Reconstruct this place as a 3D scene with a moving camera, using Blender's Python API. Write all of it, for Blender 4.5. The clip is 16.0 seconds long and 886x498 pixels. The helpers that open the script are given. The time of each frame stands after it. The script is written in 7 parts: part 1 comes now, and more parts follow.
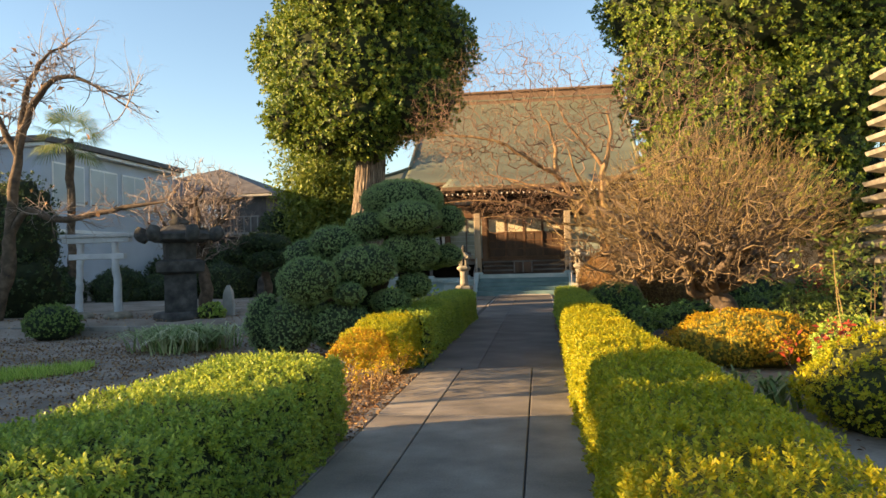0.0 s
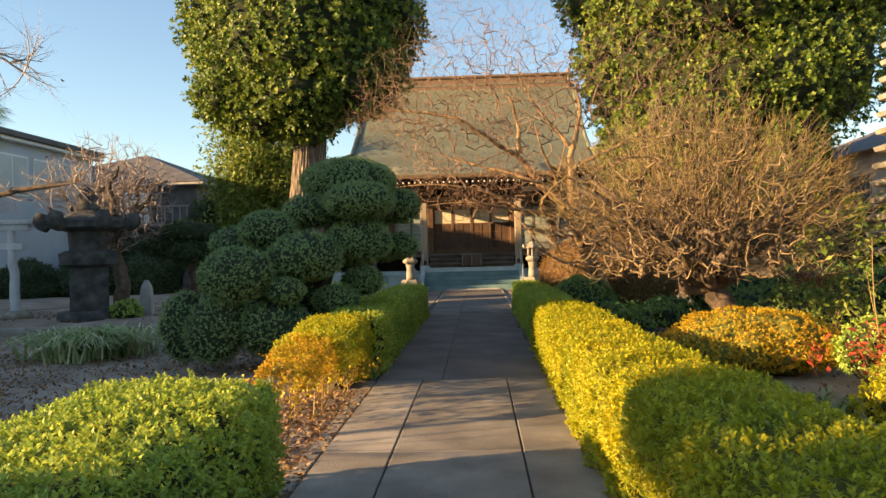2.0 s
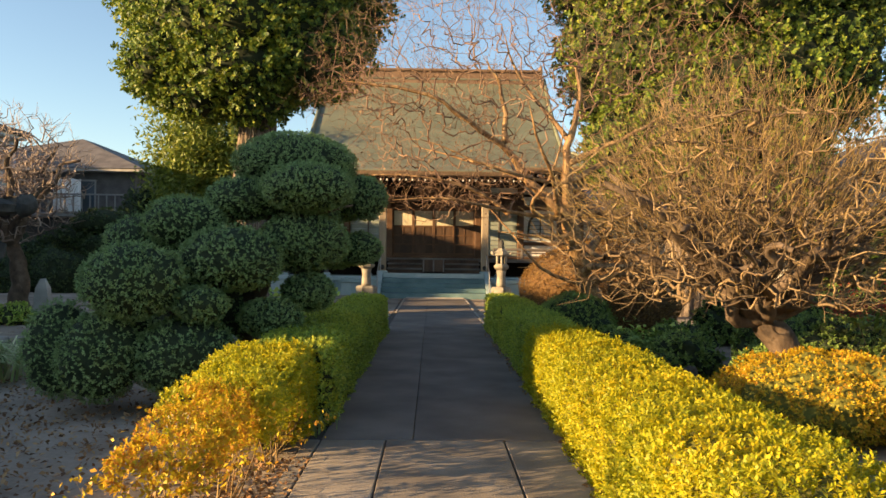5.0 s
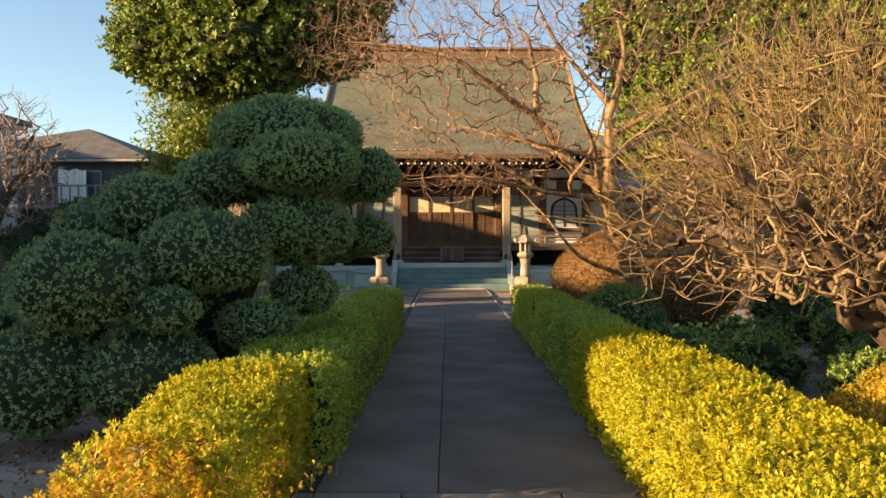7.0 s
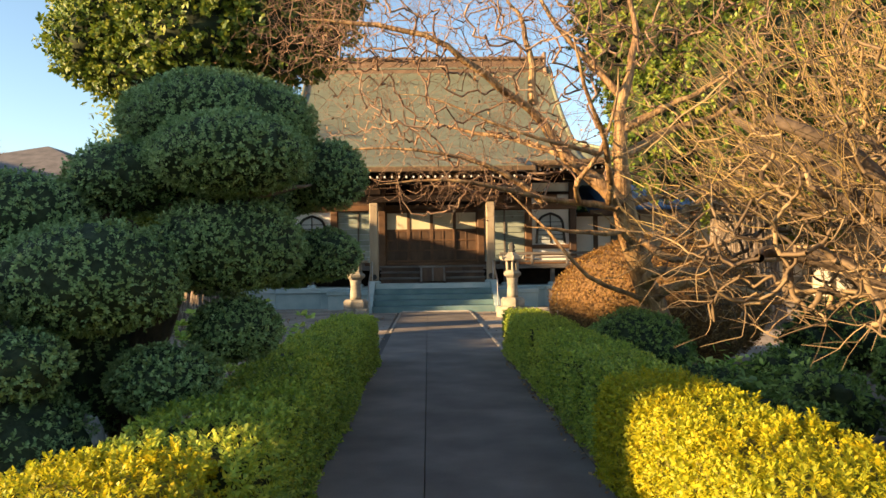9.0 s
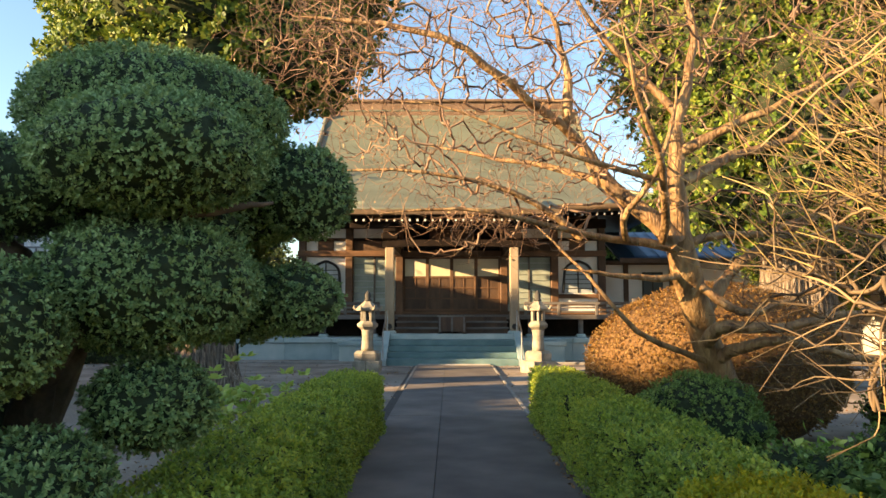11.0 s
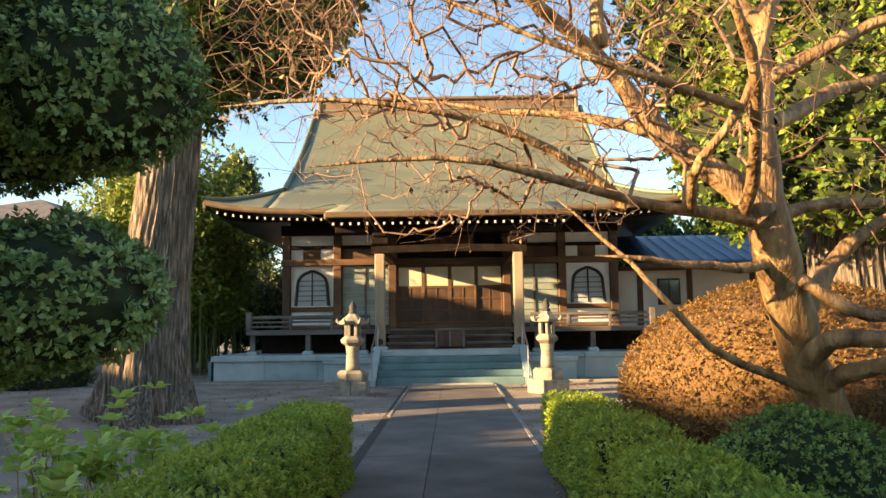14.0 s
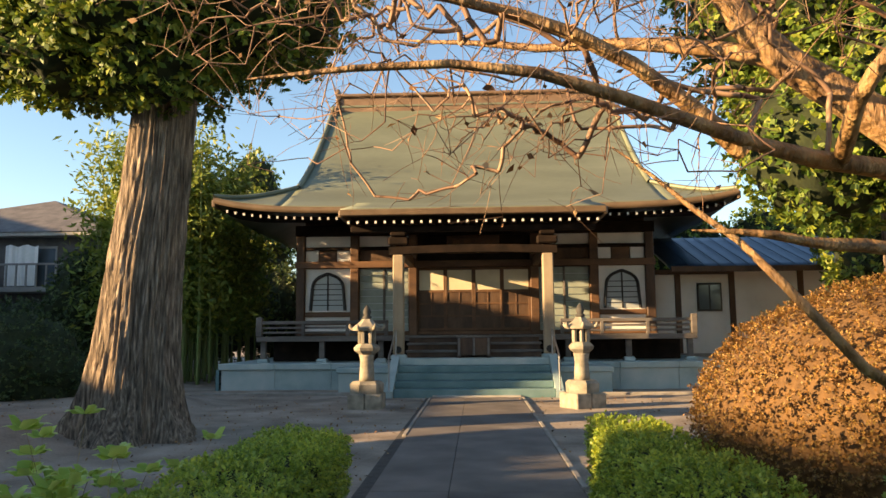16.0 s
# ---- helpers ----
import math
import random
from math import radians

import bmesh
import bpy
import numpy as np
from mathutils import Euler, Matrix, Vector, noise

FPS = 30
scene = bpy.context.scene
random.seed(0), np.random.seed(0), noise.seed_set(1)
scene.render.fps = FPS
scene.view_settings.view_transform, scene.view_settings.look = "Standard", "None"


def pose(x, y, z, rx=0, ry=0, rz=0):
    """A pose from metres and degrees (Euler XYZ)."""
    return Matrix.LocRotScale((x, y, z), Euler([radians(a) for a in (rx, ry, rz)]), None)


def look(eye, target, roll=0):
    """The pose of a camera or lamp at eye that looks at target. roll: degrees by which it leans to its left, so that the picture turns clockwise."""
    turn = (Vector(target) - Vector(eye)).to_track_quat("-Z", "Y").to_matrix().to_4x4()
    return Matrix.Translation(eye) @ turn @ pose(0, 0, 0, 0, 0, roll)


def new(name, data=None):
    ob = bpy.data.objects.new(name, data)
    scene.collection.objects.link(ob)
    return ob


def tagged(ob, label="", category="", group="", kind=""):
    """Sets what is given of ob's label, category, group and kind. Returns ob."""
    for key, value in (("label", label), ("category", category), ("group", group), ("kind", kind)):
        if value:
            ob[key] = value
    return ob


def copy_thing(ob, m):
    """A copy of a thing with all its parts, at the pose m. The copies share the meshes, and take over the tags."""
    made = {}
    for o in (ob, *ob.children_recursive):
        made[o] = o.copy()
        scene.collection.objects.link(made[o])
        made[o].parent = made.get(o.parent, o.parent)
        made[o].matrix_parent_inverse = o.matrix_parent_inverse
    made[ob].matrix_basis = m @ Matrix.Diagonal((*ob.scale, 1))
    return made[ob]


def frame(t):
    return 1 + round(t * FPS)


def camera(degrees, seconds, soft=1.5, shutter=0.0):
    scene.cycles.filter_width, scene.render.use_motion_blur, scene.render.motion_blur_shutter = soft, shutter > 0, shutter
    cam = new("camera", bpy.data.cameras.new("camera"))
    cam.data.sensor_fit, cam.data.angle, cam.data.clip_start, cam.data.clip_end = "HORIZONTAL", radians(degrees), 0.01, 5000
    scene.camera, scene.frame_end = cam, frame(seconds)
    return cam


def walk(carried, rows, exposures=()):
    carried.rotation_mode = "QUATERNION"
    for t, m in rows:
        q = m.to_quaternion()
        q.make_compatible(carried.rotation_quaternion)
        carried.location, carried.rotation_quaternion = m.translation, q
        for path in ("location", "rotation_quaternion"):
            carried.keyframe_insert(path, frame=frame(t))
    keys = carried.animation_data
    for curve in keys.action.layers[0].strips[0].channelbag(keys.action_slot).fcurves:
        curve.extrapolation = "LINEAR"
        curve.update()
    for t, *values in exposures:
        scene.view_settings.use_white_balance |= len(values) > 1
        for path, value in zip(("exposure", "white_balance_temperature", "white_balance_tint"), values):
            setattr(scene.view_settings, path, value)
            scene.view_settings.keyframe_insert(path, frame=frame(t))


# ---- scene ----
cam = camera(62.6, 16.0)
PATH = [
    (0, (0.534, -0.084, 1.514), (0.272, 1.899, 1.541), -1.5),
    (0.5, (0.472, 0.368, 1.508), (0.241, 2.354, 1.547), -1.6),
    (1, (0.345, 0.732, 1.506), (0.157, 2.723, 1.545), -1.6),
    (1.5, (0.237, 1.156, 1.499), (0.096, 3.151, 1.525), -1.6),
    (2, (0.101, 1.554, 1.48), (0.005, 3.552, 1.485), -1.4),
    (2.5, (-0.007, 1.996, 1.486), (-0.064, 3.995, 1.474), -1.5),
    (3, (-0.116, 2.42, 1.509), (-0.14, 4.419, 1.486), -1.4),
    (3.5, (-0.176, 2.834, 1.501), (-0.173, 4.834, 1.479), -1.1),
    (4, (-0.201, 3.237, 1.522), (-0.179, 5.237, 1.507), -0.7),
    (4.2, (-0.202, 3.392, 1.52), (-0.177, 5.392, 1.51), -0.4),
    (6.3, (-0.263, 4.929, 1.543), (-0.241, 6.929, 1.581), 1.7),
    (6.5, (-0.273, 5.108, 1.553), (-0.27, 7.108, 1.586), 1.3),
    (7, (-0.284, 5.513, 1.52), (-0.299, 7.513, 1.501), -0.1),
    (7.5, (-0.285, 5.908, 1.544), (-0.279, 7.908, 1.538), -0.9),
    (8, (-0.294, 6.292, 1.563), (-0.283, 8.292, 1.572), -1.3),
    (8.2, (-0.335, 6.5, 1.547), (-0.307, 8.499, 1.557), -1.2),
    (10.3, (-0.228, 8.139, 1.506), (-0.196, 10.136, 1.621), -0.3),
    (10.5, (-0.224, 8.313, 1.518), (-0.205, 10.308, 1.648), -0.3),
    (11, (-0.21, 8.677, 1.513), (-0.23, 10.67, 1.68), 0.0),
    (11.5, (-0.196, 8.998, 1.501), (-0.236, 10.99, 1.674), 1.2),
    (12, (-0.179, 9.378, 1.51), (-0.222, 11.365, 1.737), 1.0),
    (12.5, (-0.143, 9.764, 1.514), (-0.157, 11.747, 1.781), 0.1),
    (13, (-0.122, 10.121, 1.511), (-0.123, 12.106, 1.758), -0.5),
    (13.5, (-0.109, 10.517, 1.502), (-0.119, 12.505, 1.72), -0.8),
    (14, (-0.066, 10.895, 1.483), (-0.091, 12.884, 1.687), -0.8),
    (14.5, (-0.059, 11.258, 1.482), (-0.105, 13.247, 1.683), -0.7),
    (15, (-0.073, 11.603, 1.483), (-0.136, 13.591, 1.692), -0.6),
    (15.5, (-0.071, 11.961, 1.478), (-0.148, 13.947, 1.696), -0.5),
    (16, (-0.066, 12.353, 1.489), (-0.157, 14.339, 1.711), -0.5),
]
EXPOSURES = [(0, 1.82, 7100, 10), (4, 1.65, 7100, 10), (8, 1.75, 7000, 10), (10.5, 2.13, 6900, 9), (13.5, 2.22, 6900, 9), (14.5, 2.17, 6900, 9), (16, 1.86, 7000, 10)]
walk(cam, [(t, look(eye, target, roll)) for t, eye, target, roll in PATH], EXPOSURES)

# ---------------------------------------------------------------- light
SUN_TO = Vector((-0.94, -0.34, 0.0)).normalized()
SUN_EL = radians(13.5)
sun_way = Vector((SUN_TO.x * math.cos(SUN_EL), SUN_TO.y * math.cos(SUN_EL), math.sin(SUN_EL)))
world = bpy.data.worlds.new("evening_sky")
scene.world = world
world.use_nodes = True
wn = world.node_tree
sky = wn.nodes.new("ShaderNodeTexSky")
sky.sky_type, sky.sun_disc = "NISHITA", False
sky.sun_elevation, sky.sun_rotation = SUN_EL, math.atan2(SUN_TO.x, SUN_TO.y)
sky.air_density, sky.dust_density, sky.ozone_density = 1.0, 0.45, 2.0
wn.links.new(sky.outputs[0], wn.nodes["Background"].inputs[0])
wn.nodes["Background"].inputs[1].default_value = 0.088
sun_data = bpy.data.lights.new("sun", "SUN")
sun_data.energy, sun_data.angle, sun_data.color = 5.0, radians(0.6), (1.0, 0.68, 0.36)
sun_lamp = new("sun", sun_data)
sun_lamp.matrix_world = look(sun_way * 60, (0, 0, 0))


# ---------------------------------------------------------------- materials
def mat(name, cols, scale=3.0, rough=0.75, bump=0.25, fine=60.0, metal=0.0, island=0.0, piece=0.0, trans=0.0,
        stretch=(1, 1, 1), spec=0.4):
    """A procedural surface: a ramp of colours over two noises, with relief; island and piece add a colour shift per leaf or per piece."""
    m = bpy.data.materials.new(name)
    m.use_nodes = True
    nt = m.node_tree
    N, K = nt.nodes, nt.links
    b = N["Principled BSDF"]
    tc, mp = N.new("ShaderNodeTexCoord"), N.new("ShaderNodeMapping")
    mp.inputs["Scale"].default_value = stretch
    K.new(tc.outputs["Object"], mp.inputs["Vector"])
    big, small = N.new("ShaderNodeTexNoise"), N.new("ShaderNodeTexNoise")
    big.inputs["Scale"].default_value, big.inputs["Detail"].default_value = scale, 6
    small.inputs["Scale"].default_value, small.inputs["Detail"].default_value = fine, 4
    for n in (big, small):
        K.new(mp.outputs[0], n.inputs["Vector"])
    mix = N.new("ShaderNodeMath")
    mix.operation = "MULTIPLY_ADD"
    mix.inputs[1].default_value = 0.35
    K.new(small.outputs[0], mix.inputs[0])
    half = N.new("ShaderNodeMath")
    half.operation = "MULTIPLY_ADD"
    half.inputs[1].default_value, half.inputs[2].default_value = 1.3, -0.33
    K.new(big.outputs[0], half.inputs[0])
    K.new(half.outputs[0], mix.inputs[2])
    fac = mix.outputs[0]
    for amount, node, sock in ((island, "ShaderNodeNewGeometry", "Random Per Island"), (piece, "ShaderNodeObjectInfo", "Random")):
        if amount:
            rn = N.new(node)
            a = N.new("ShaderNodeMix")
            a.inputs[0].default_value = amount
            K.new(fac, a.inputs[2])
            K.new(rn.outputs[sock], a.inputs[3])
            fac = a.outputs[0]
    ramp = N.new("ShaderNodeValToRGB")
    el = ramp.color_ramp.elements
    for i, c in enumerate(cols):
        pos = 0.2 + 0.6 * i / max(1, len(cols) - 1)
        e = el[i] if i < 2 else el.new(pos)
        e.position, e.color = pos, (*c, 1)
    K.new(fac, ramp.inputs[0])
    K.new(ramp.outputs[0], b.inputs["Base Color"])
    b.inputs["Roughness"].default_value, b.inputs["Metallic"].default_value = rough, metal
    b.inputs["Specular IOR Level"].default_value = spec
    if bump:
        bp = N.new("ShaderNodeBump")
        bp.inputs["Strength"].default_value, bp.inputs["Distance"].default_value = bump, 0.05 if bump >= 1 else 0.02
        K.new(mix.outputs[0], bp.inputs["Height"])
        K.new(bp.outputs[0], b.inputs["Normal"])
    if trans:
        tr, ms = N.new("ShaderNodeBsdfTranslucent"), N.new("ShaderNodeMixShader")
        K.new(ramp.outputs[0], tr.inputs[0])
        ms.inputs[0].default_value = trans
        K.new(b.outputs[0], ms.inputs[1])
        K.new(tr.outputs[0], ms.inputs[2])
        K.new(ms.outputs[0], N["Material Output"].inputs[0])
    return m


# Two hedge leaf tones; the split also colours in sunlit and shaded stretches.
M_HEDGE_SUN_GOLD = mat("sun_gold_hedge_leaf", [(0.25, 0.30, 0.03), (0.38, 0.40, 0.028), (0.52, 0.47, 0.028), (0.66, 0.50, 0.028)], 1.2, 0.5, 0, island=0.45, trans=0.42, spec=0.3)
M_HEDGE_SHADE_GREEN = mat("shade_green_hedge_leaf", [(0.18, 0.275, 0.05), (0.31, 0.415, 0.07), (0.46, 0.545, 0.082), (0.60, 0.60, 0.085)], 1.2, 0.45, 0, island=0.5, trans=0.42, spec=0.4)
# Hedge inside coloured near black for the shade between its leaves.
M_HEDGE_GAP_SHADE = mat("hedge_gap_shade", [(0.012, 0.018, 0.005), (0.04, 0.048, 0.013)], 14, 0.9, 0.8, 50)
# Brighter inner, so the gold leaves keep a sunlit look.
M_SUN_GOLD_CORE = mat("sun_gold_inner", [(0.08, 0.085, 0.014), (0.19, 0.175, 0.025)], 14, 0.9, 0.8, 50)
M_TOPI = mat("topiary_leaf", [(0.11, 0.185, 0.062), (0.23, 0.34, 0.128), (0.35, 0.465, 0.19)], 1.5, 0.55, 0, island=0.6, trans=0.2, spec=0.3)
# Core colour carries the shade in the gaps of pads and shrubs.
M_TOPI_GAP_SHADE = mat("topiary_gap_shade", [(0.012, 0.02, 0.008), (0.034, 0.052, 0.019)], 14, 0.9, 0.8, 50)
M_SHRUB = mat("shrub_leaf", [(0.08, 0.14, 0.03), (0.17, 0.27, 0.055), (0.29, 0.39, 0.09)], 1.5, 0.6, 0, island=0.6, trans=0.2)
M_IVY = mat("crown_leaf", [(0.05, 0.095, 0.016), (0.10, 0.165, 0.022), (0.18, 0.24, 0.03), (0.27, 0.29, 0.04)], 0.6, 0.55, 0, island=0.6, trans=0.25)
# Crown inside darkened to hold the shade deep among the leaves.
M_CROWN_GAP_SHADE = mat("crown_gap_shade", [(0.01, 0.016, 0.006), (0.03, 0.04, 0.012)], 6, 0.95, 0.8, 20)
M_BAMBOO = mat("bamboo_leaf", [(0.09, 0.13, 0.02), (0.18, 0.24, 0.04), (0.34, 0.36, 0.07)], 0.8, 0.5, 0, island=0.55, trans=0.3)
M_WOODS = mat("woods_leaf", [(0.03, 0.055, 0.02), (0.06, 0.10, 0.03), (0.12, 0.16, 0.05)], 0.7, 0.55, 0, island=0.55, trans=0.2)
M_BROWN = mat("russet_leaf", [(0.10, 0.06, 0.02), (0.22, 0.11, 0.032), (0.32, 0.165, 0.042), (0.30, 0.21, 0.06)], 2.0, 0.55, 0, island=0.65, trans=0.2)
M_BROWN_CORE = mat("russet_inner", [(0.09, 0.05, 0.02), (0.18, 0.098, 0.036)], 14, 0.9, 0.8, 50)
M_ORANGE = mat("orange_leaf", [(0.46, 0.40, 0.03), (0.62, 0.44, 0.03), (0.62, 0.30, 0.034)], 2.0, 0.5, 0, island=0.6, trans=0.3)
M_RED = mat("red_leaf", [(0.22, 0.035, 0.02), (0.42, 0.07, 0.03), (0.48, 0.16, 0.05)], 2.5, 0.5, 0, island=0.6, trans=0.3)
M_FRESH = mat("fresh_leaf", [(0.20, 0.34, 0.05), (0.38, 0.52, 0.08), (0.58, 0.66, 0.16)], 2.5, 0.4, 0, island=0.75, trans=0.35)
M_GRASS = mat("grass_blade", [(0.10, 0.16, 0.04), (0.20, 0.26, 0.07), (0.36, 0.36, 0.16)], 2.5, 0.5, 0, island=0.6, trans=0.25)
M_TURF = mat("striped_blade", [(0.18, 0.28, 0.08), (0.38, 0.46, 0.18), (0.66, 0.66, 0.40)], 2.5, 0.5, 0, island=0.7, trans=0.25)
M_LITTER = mat("dry_leaf", [(0.12, 0.06, 0.03), (0.26, 0.14, 0.06), (0.42, 0.27, 0.13)], 2.5, 0.8, 0, island=0.75, trans=0.1)
M_TWIG = mat("plum_twig", [(0.085, 0.053, 0.025), (0.205, 0.133, 0.055), (0.36, 0.25, 0.10)], 1.2, 0.7, 0.2, 40, island=0.6)
M_TWIG_RED = mat("reddish_twig", [(0.11, 0.058, 0.036), (0.21, 0.125, 0.077), (0.34, 0.225, 0.14)], 1.2, 0.7, 0.2, 40, island=0.55)
M_GNARL = mat("gnarled_twig", [(0.065, 0.043, 0.025), (0.17, 0.115, 0.062), (0.32, 0.225, 0.115)], 1.2, 0.8, 0.2, 40, island=0.6)
M_SHOOT = mat("young_shoot", [(0.17, 0.11, 0.04), (0.33, 0.22, 0.075), (0.49, 0.345, 0.125)], 1.2, 0.65, 0, 40, island=0.65)
M_RUST = mat("rusty_hedge_leaf", [(0.50, 0.40, 0.03), (0.62, 0.46, 0.03), (0.60, 0.36, 0.04), (0.52, 0.22, 0.04)], 3.0, 0.55, 0, island=0.6, trans=0.4, spec=0.2)
M_TWIG_GREY = mat("greyish_twig", [(0.17, 0.125, 0.10), (0.30, 0.23, 0.185), (0.45, 0.365, 0.30)], 1.2, 0.7, 0.2, 40, island=0.6)
M_TORII = mat("pale_torii_stone", [(0.42, 0.43, 0.44), (0.58, 0.59, 0.60)], 4, 0.8, 0.3, 60)
M_CRAPE = mat("smooth_bark", [(0.10, 0.052, 0.022), (0.26, 0.15, 0.062), (0.45, 0.29, 0.13)], 6.0, 0.55, 1.0, 30, stretch=(1.6, 1.6, 0.4))
M_DARKBARK = mat("dark_bark", [(0.04, 0.028, 0.02), (0.10, 0.07, 0.045), (0.18, 0.13, 0.09)], 6, 0.9, 0.7, 40)
M_CEDAR = mat("cedar_bark", [(0.035, 0.027, 0.02), (0.19, 0.145, 0.105), (0.47, 0.37, 0.275)], 3.0, 0.92, 1.0, 14, stretch=(9.0, 9.0, 0.8))
M_GROUND = mat("bare_earth", [(0.16, 0.125, 0.094), (0.285, 0.232, 0.182), (0.42, 0.352, 0.288)], 1.1, 0.95, 0.8, 28)
M_SLAB = mat("path_concrete", [(0.12, 0.102, 0.082), (0.26, 0.222, 0.175), (0.44, 0.375, 0.295)], 1.6, 0.78, 0.5, 60, piece=0.2)
M_PAVING = mat("dark_paving", [(0.074, 0.064, 0.056), (0.14, 0.121, 0.106), (0.225, 0.196, 0.168)], 1.3, 0.8, 0.35, 80, piece=0.15)
M_JOINT = mat("path_bed", [(0.05, 0.045, 0.04), (0.10, 0.085, 0.07)], 8, 0.95, 0.5)
M_CURB = mat("curb_stone", [(0.30, 0.28, 0.25), (0.46, 0.43, 0.38)], 4, 0.85, 0.4, 60)
M_GRANITE = mat("lantern_granite", [(0.15, 0.135, 0.105), (0.27, 0.24, 0.185), (0.41, 0.36, 0.28)], 5, 0.85, 0.45, 90)
M_OLDSTONE = mat("weathered_stone", [(0.025, 0.024, 0.022), (0.06, 0.057, 0.052), (0.12, 0.113, 0.10)], 5, 0.9, 0.5, 60)
M_PLAT = mat("bluish_stone", [(0.24, 0.33, 0.33), (0.36, 0.45, 0.44), (0.50, 0.55, 0.52)], 1.6, 0.7, 0.2, 60, piece=0.2)
M_STEP = mat("greenish_step", [(0.085, 0.165, 0.175), (0.13, 0.22, 0.225), (0.20, 0.29, 0.285)], 2.0, 0.6, 0.2, 60, piece=0.15)
M_COPPER = mat("copper_roof", [(0.118, 0.128, 0.084), (0.158, 0.172, 0.114), (0.20, 0.217, 0.148)], 0.5, 0.5, 0.12, 9, metal=0.15, stretch=(0.5, 1.6, 1.6))
M_RIDGE = mat("brown_ridge", [(0.14, 0.085, 0.05), (0.22, 0.14, 0.085)], 2, 0.6, 0.2)
M_FASCIA = mat("eave_edge", [(0.09, 0.058, 0.034), (0.16, 0.11, 0.065)], 2, 0.6, 0.2)
M_WOOD = mat("dark_timber", [(0.045, 0.025, 0.016), (0.085, 0.048, 0.028), (0.13, 0.075, 0.042)], 3, 0.6, 0.3, 40, stretch=(1, 1, 0.3))
M_BEAM = mat("brown_timber", [(0.065, 0.033, 0.018), (0.12, 0.062, 0.031), (0.18, 0.092, 0.045)], 3, 0.6, 0.3, 40, stretch=(0.4, 1, 1))
# Dark timber taken near black, its colour holding the shade under eaves.
M_SHADE_WOOD = mat("shade_black_timber", [(0.008, 0.006, 0.005), (0.018, 0.012, 0.009), (0.032, 0.02, 0.014)], 3, 0.8, 0.3, 40, spec=0.1)
M_POST = mat("pale_timber", [(0.22, 0.165, 0.11), (0.31, 0.24, 0.16), (0.38, 0.30, 0.205)], 4, 0.7, 0.3, 50, stretch=(1, 1, 0.2))
M_GREYWOOD = mat("grey_timber", [(0.075, 0.064, 0.056), (0.135, 0.118, 0.104), (0.20, 0.18, 0.16)], 4, 0.8, 0.3, 50, stretch=(0.25, 1, 1))
M_PLASTER = mat("white_plaster", [(0.62, 0.60, 0.56), (0.74, 0.72, 0.68), (0.80, 0.78, 0.75)], 1.2, 0.85, 0.08, 40)
M_WHITE = mat("white_paint", [(0.78, 0.77, 0.73), (0.86, 0.85, 0.82)], 5, 0.6, 0.05)
M_SHOJI = mat("cream_paper", [(0.58, 0.50, 0.34), (0.70, 0.62, 0.44)], 2, 0.5, 0.05)
M_SHUTTER = mat("grey_green_slat", [(0.20, 0.24, 0.21), (0.28, 0.32, 0.28), (0.36, 0.40, 0.35)], 3, 0.5, 0.1, piece=0.3)
M_BLACK = mat("black_lacquer", [(0.012, 0.011, 0.011), (0.03, 0.028, 0.026)], 4, 0.45, 0.1)
M_METAL = mat("steel_rail", [(0.42, 0.42, 0.42), (0.55, 0.55, 0.55)], 8, 0.35, 0.05, metal=0.9)
M_BLUEROOF = mat("blue_metal_roof", [(0.035, 0.075, 0.13), (0.06, 0.115, 0.18)], 1.5, 0.4, 0.05)
M_SIDING = mat("white_siding", [(0.40, 0.44, 0.50), (0.52, 0.56, 0.62)], 0.7, 0.7, 0.06, 30)
M_TILE = mat("grey_roof_tile", [(0.07, 0.064, 0.062), (0.115, 0.105, 0.10), (0.155, 0.142, 0.135)], 2.0, 0.75, 0.4, 14)
M_GLASSY = mat("window_glass", [(0.06, 0.08, 0.09), (0.11, 0.13, 0.15)], 1, 0.08, 0.0, spec=0.8)
M_FROST = mat("frosted_glass", [(0.34, 0.38, 0.40), (0.44, 0.48, 0.49)], 1.0, 0.35, 0.0, spec=0.6)
M_EDGING = mat("worn_edging", [(0.22, 0.20, 0.17), (0.34, 0.31, 0.27)], 4, 0.9, 0.4, 60)
M_WALLGREY = mat("grey_wall", [(0.22, 0.21, 0.20), (0.32, 0.31, 0.29)], 1.5, 0.9, 0.3)


# ---------------------------------------------------------------- mesh tools
def quick(name, V, F, mats, midx=None, smooth=False):
    """A mesh from arrays of corners and of faces with one number of corners each."""
    V, F = np.asarray(V, dtype=np.float32), np.asarray(F, dtype=np.int32)
    me = bpy.data.meshes.new(name)
    k = F.shape[1]
    me.vertices.add(len(V))
    me.vertices.foreach_set("co", V.ravel())
    me.loops.add(F.size)
    me.loops.foreach_set("vertex_index", F.ravel())
    me.polygons.add(len(F))
    me.polygons.foreach_set("loop_start", np.arange(0, F.size, k, dtype=np.int32))
    for m in (mats if isinstance(mats, (list, tuple)) else [mats]):
        me.materials.append(m)
    if midx is not None:
        me.polygons.foreach_set("material_index", np.asarray(midx, dtype=np.int32))
    if smooth:
        me.polygons.foreach_set("use_smooth", np.ones(len(F), dtype=bool))
    me.update(calc_edges=True)
    me.validate()
    return me


def thing(name, loc, label, category, group="", kind=""):
    ob = new(name)
    ob.empty_display_size = 0.2
    ob.location = loc
    return tagged(ob, label, category, group, kind)


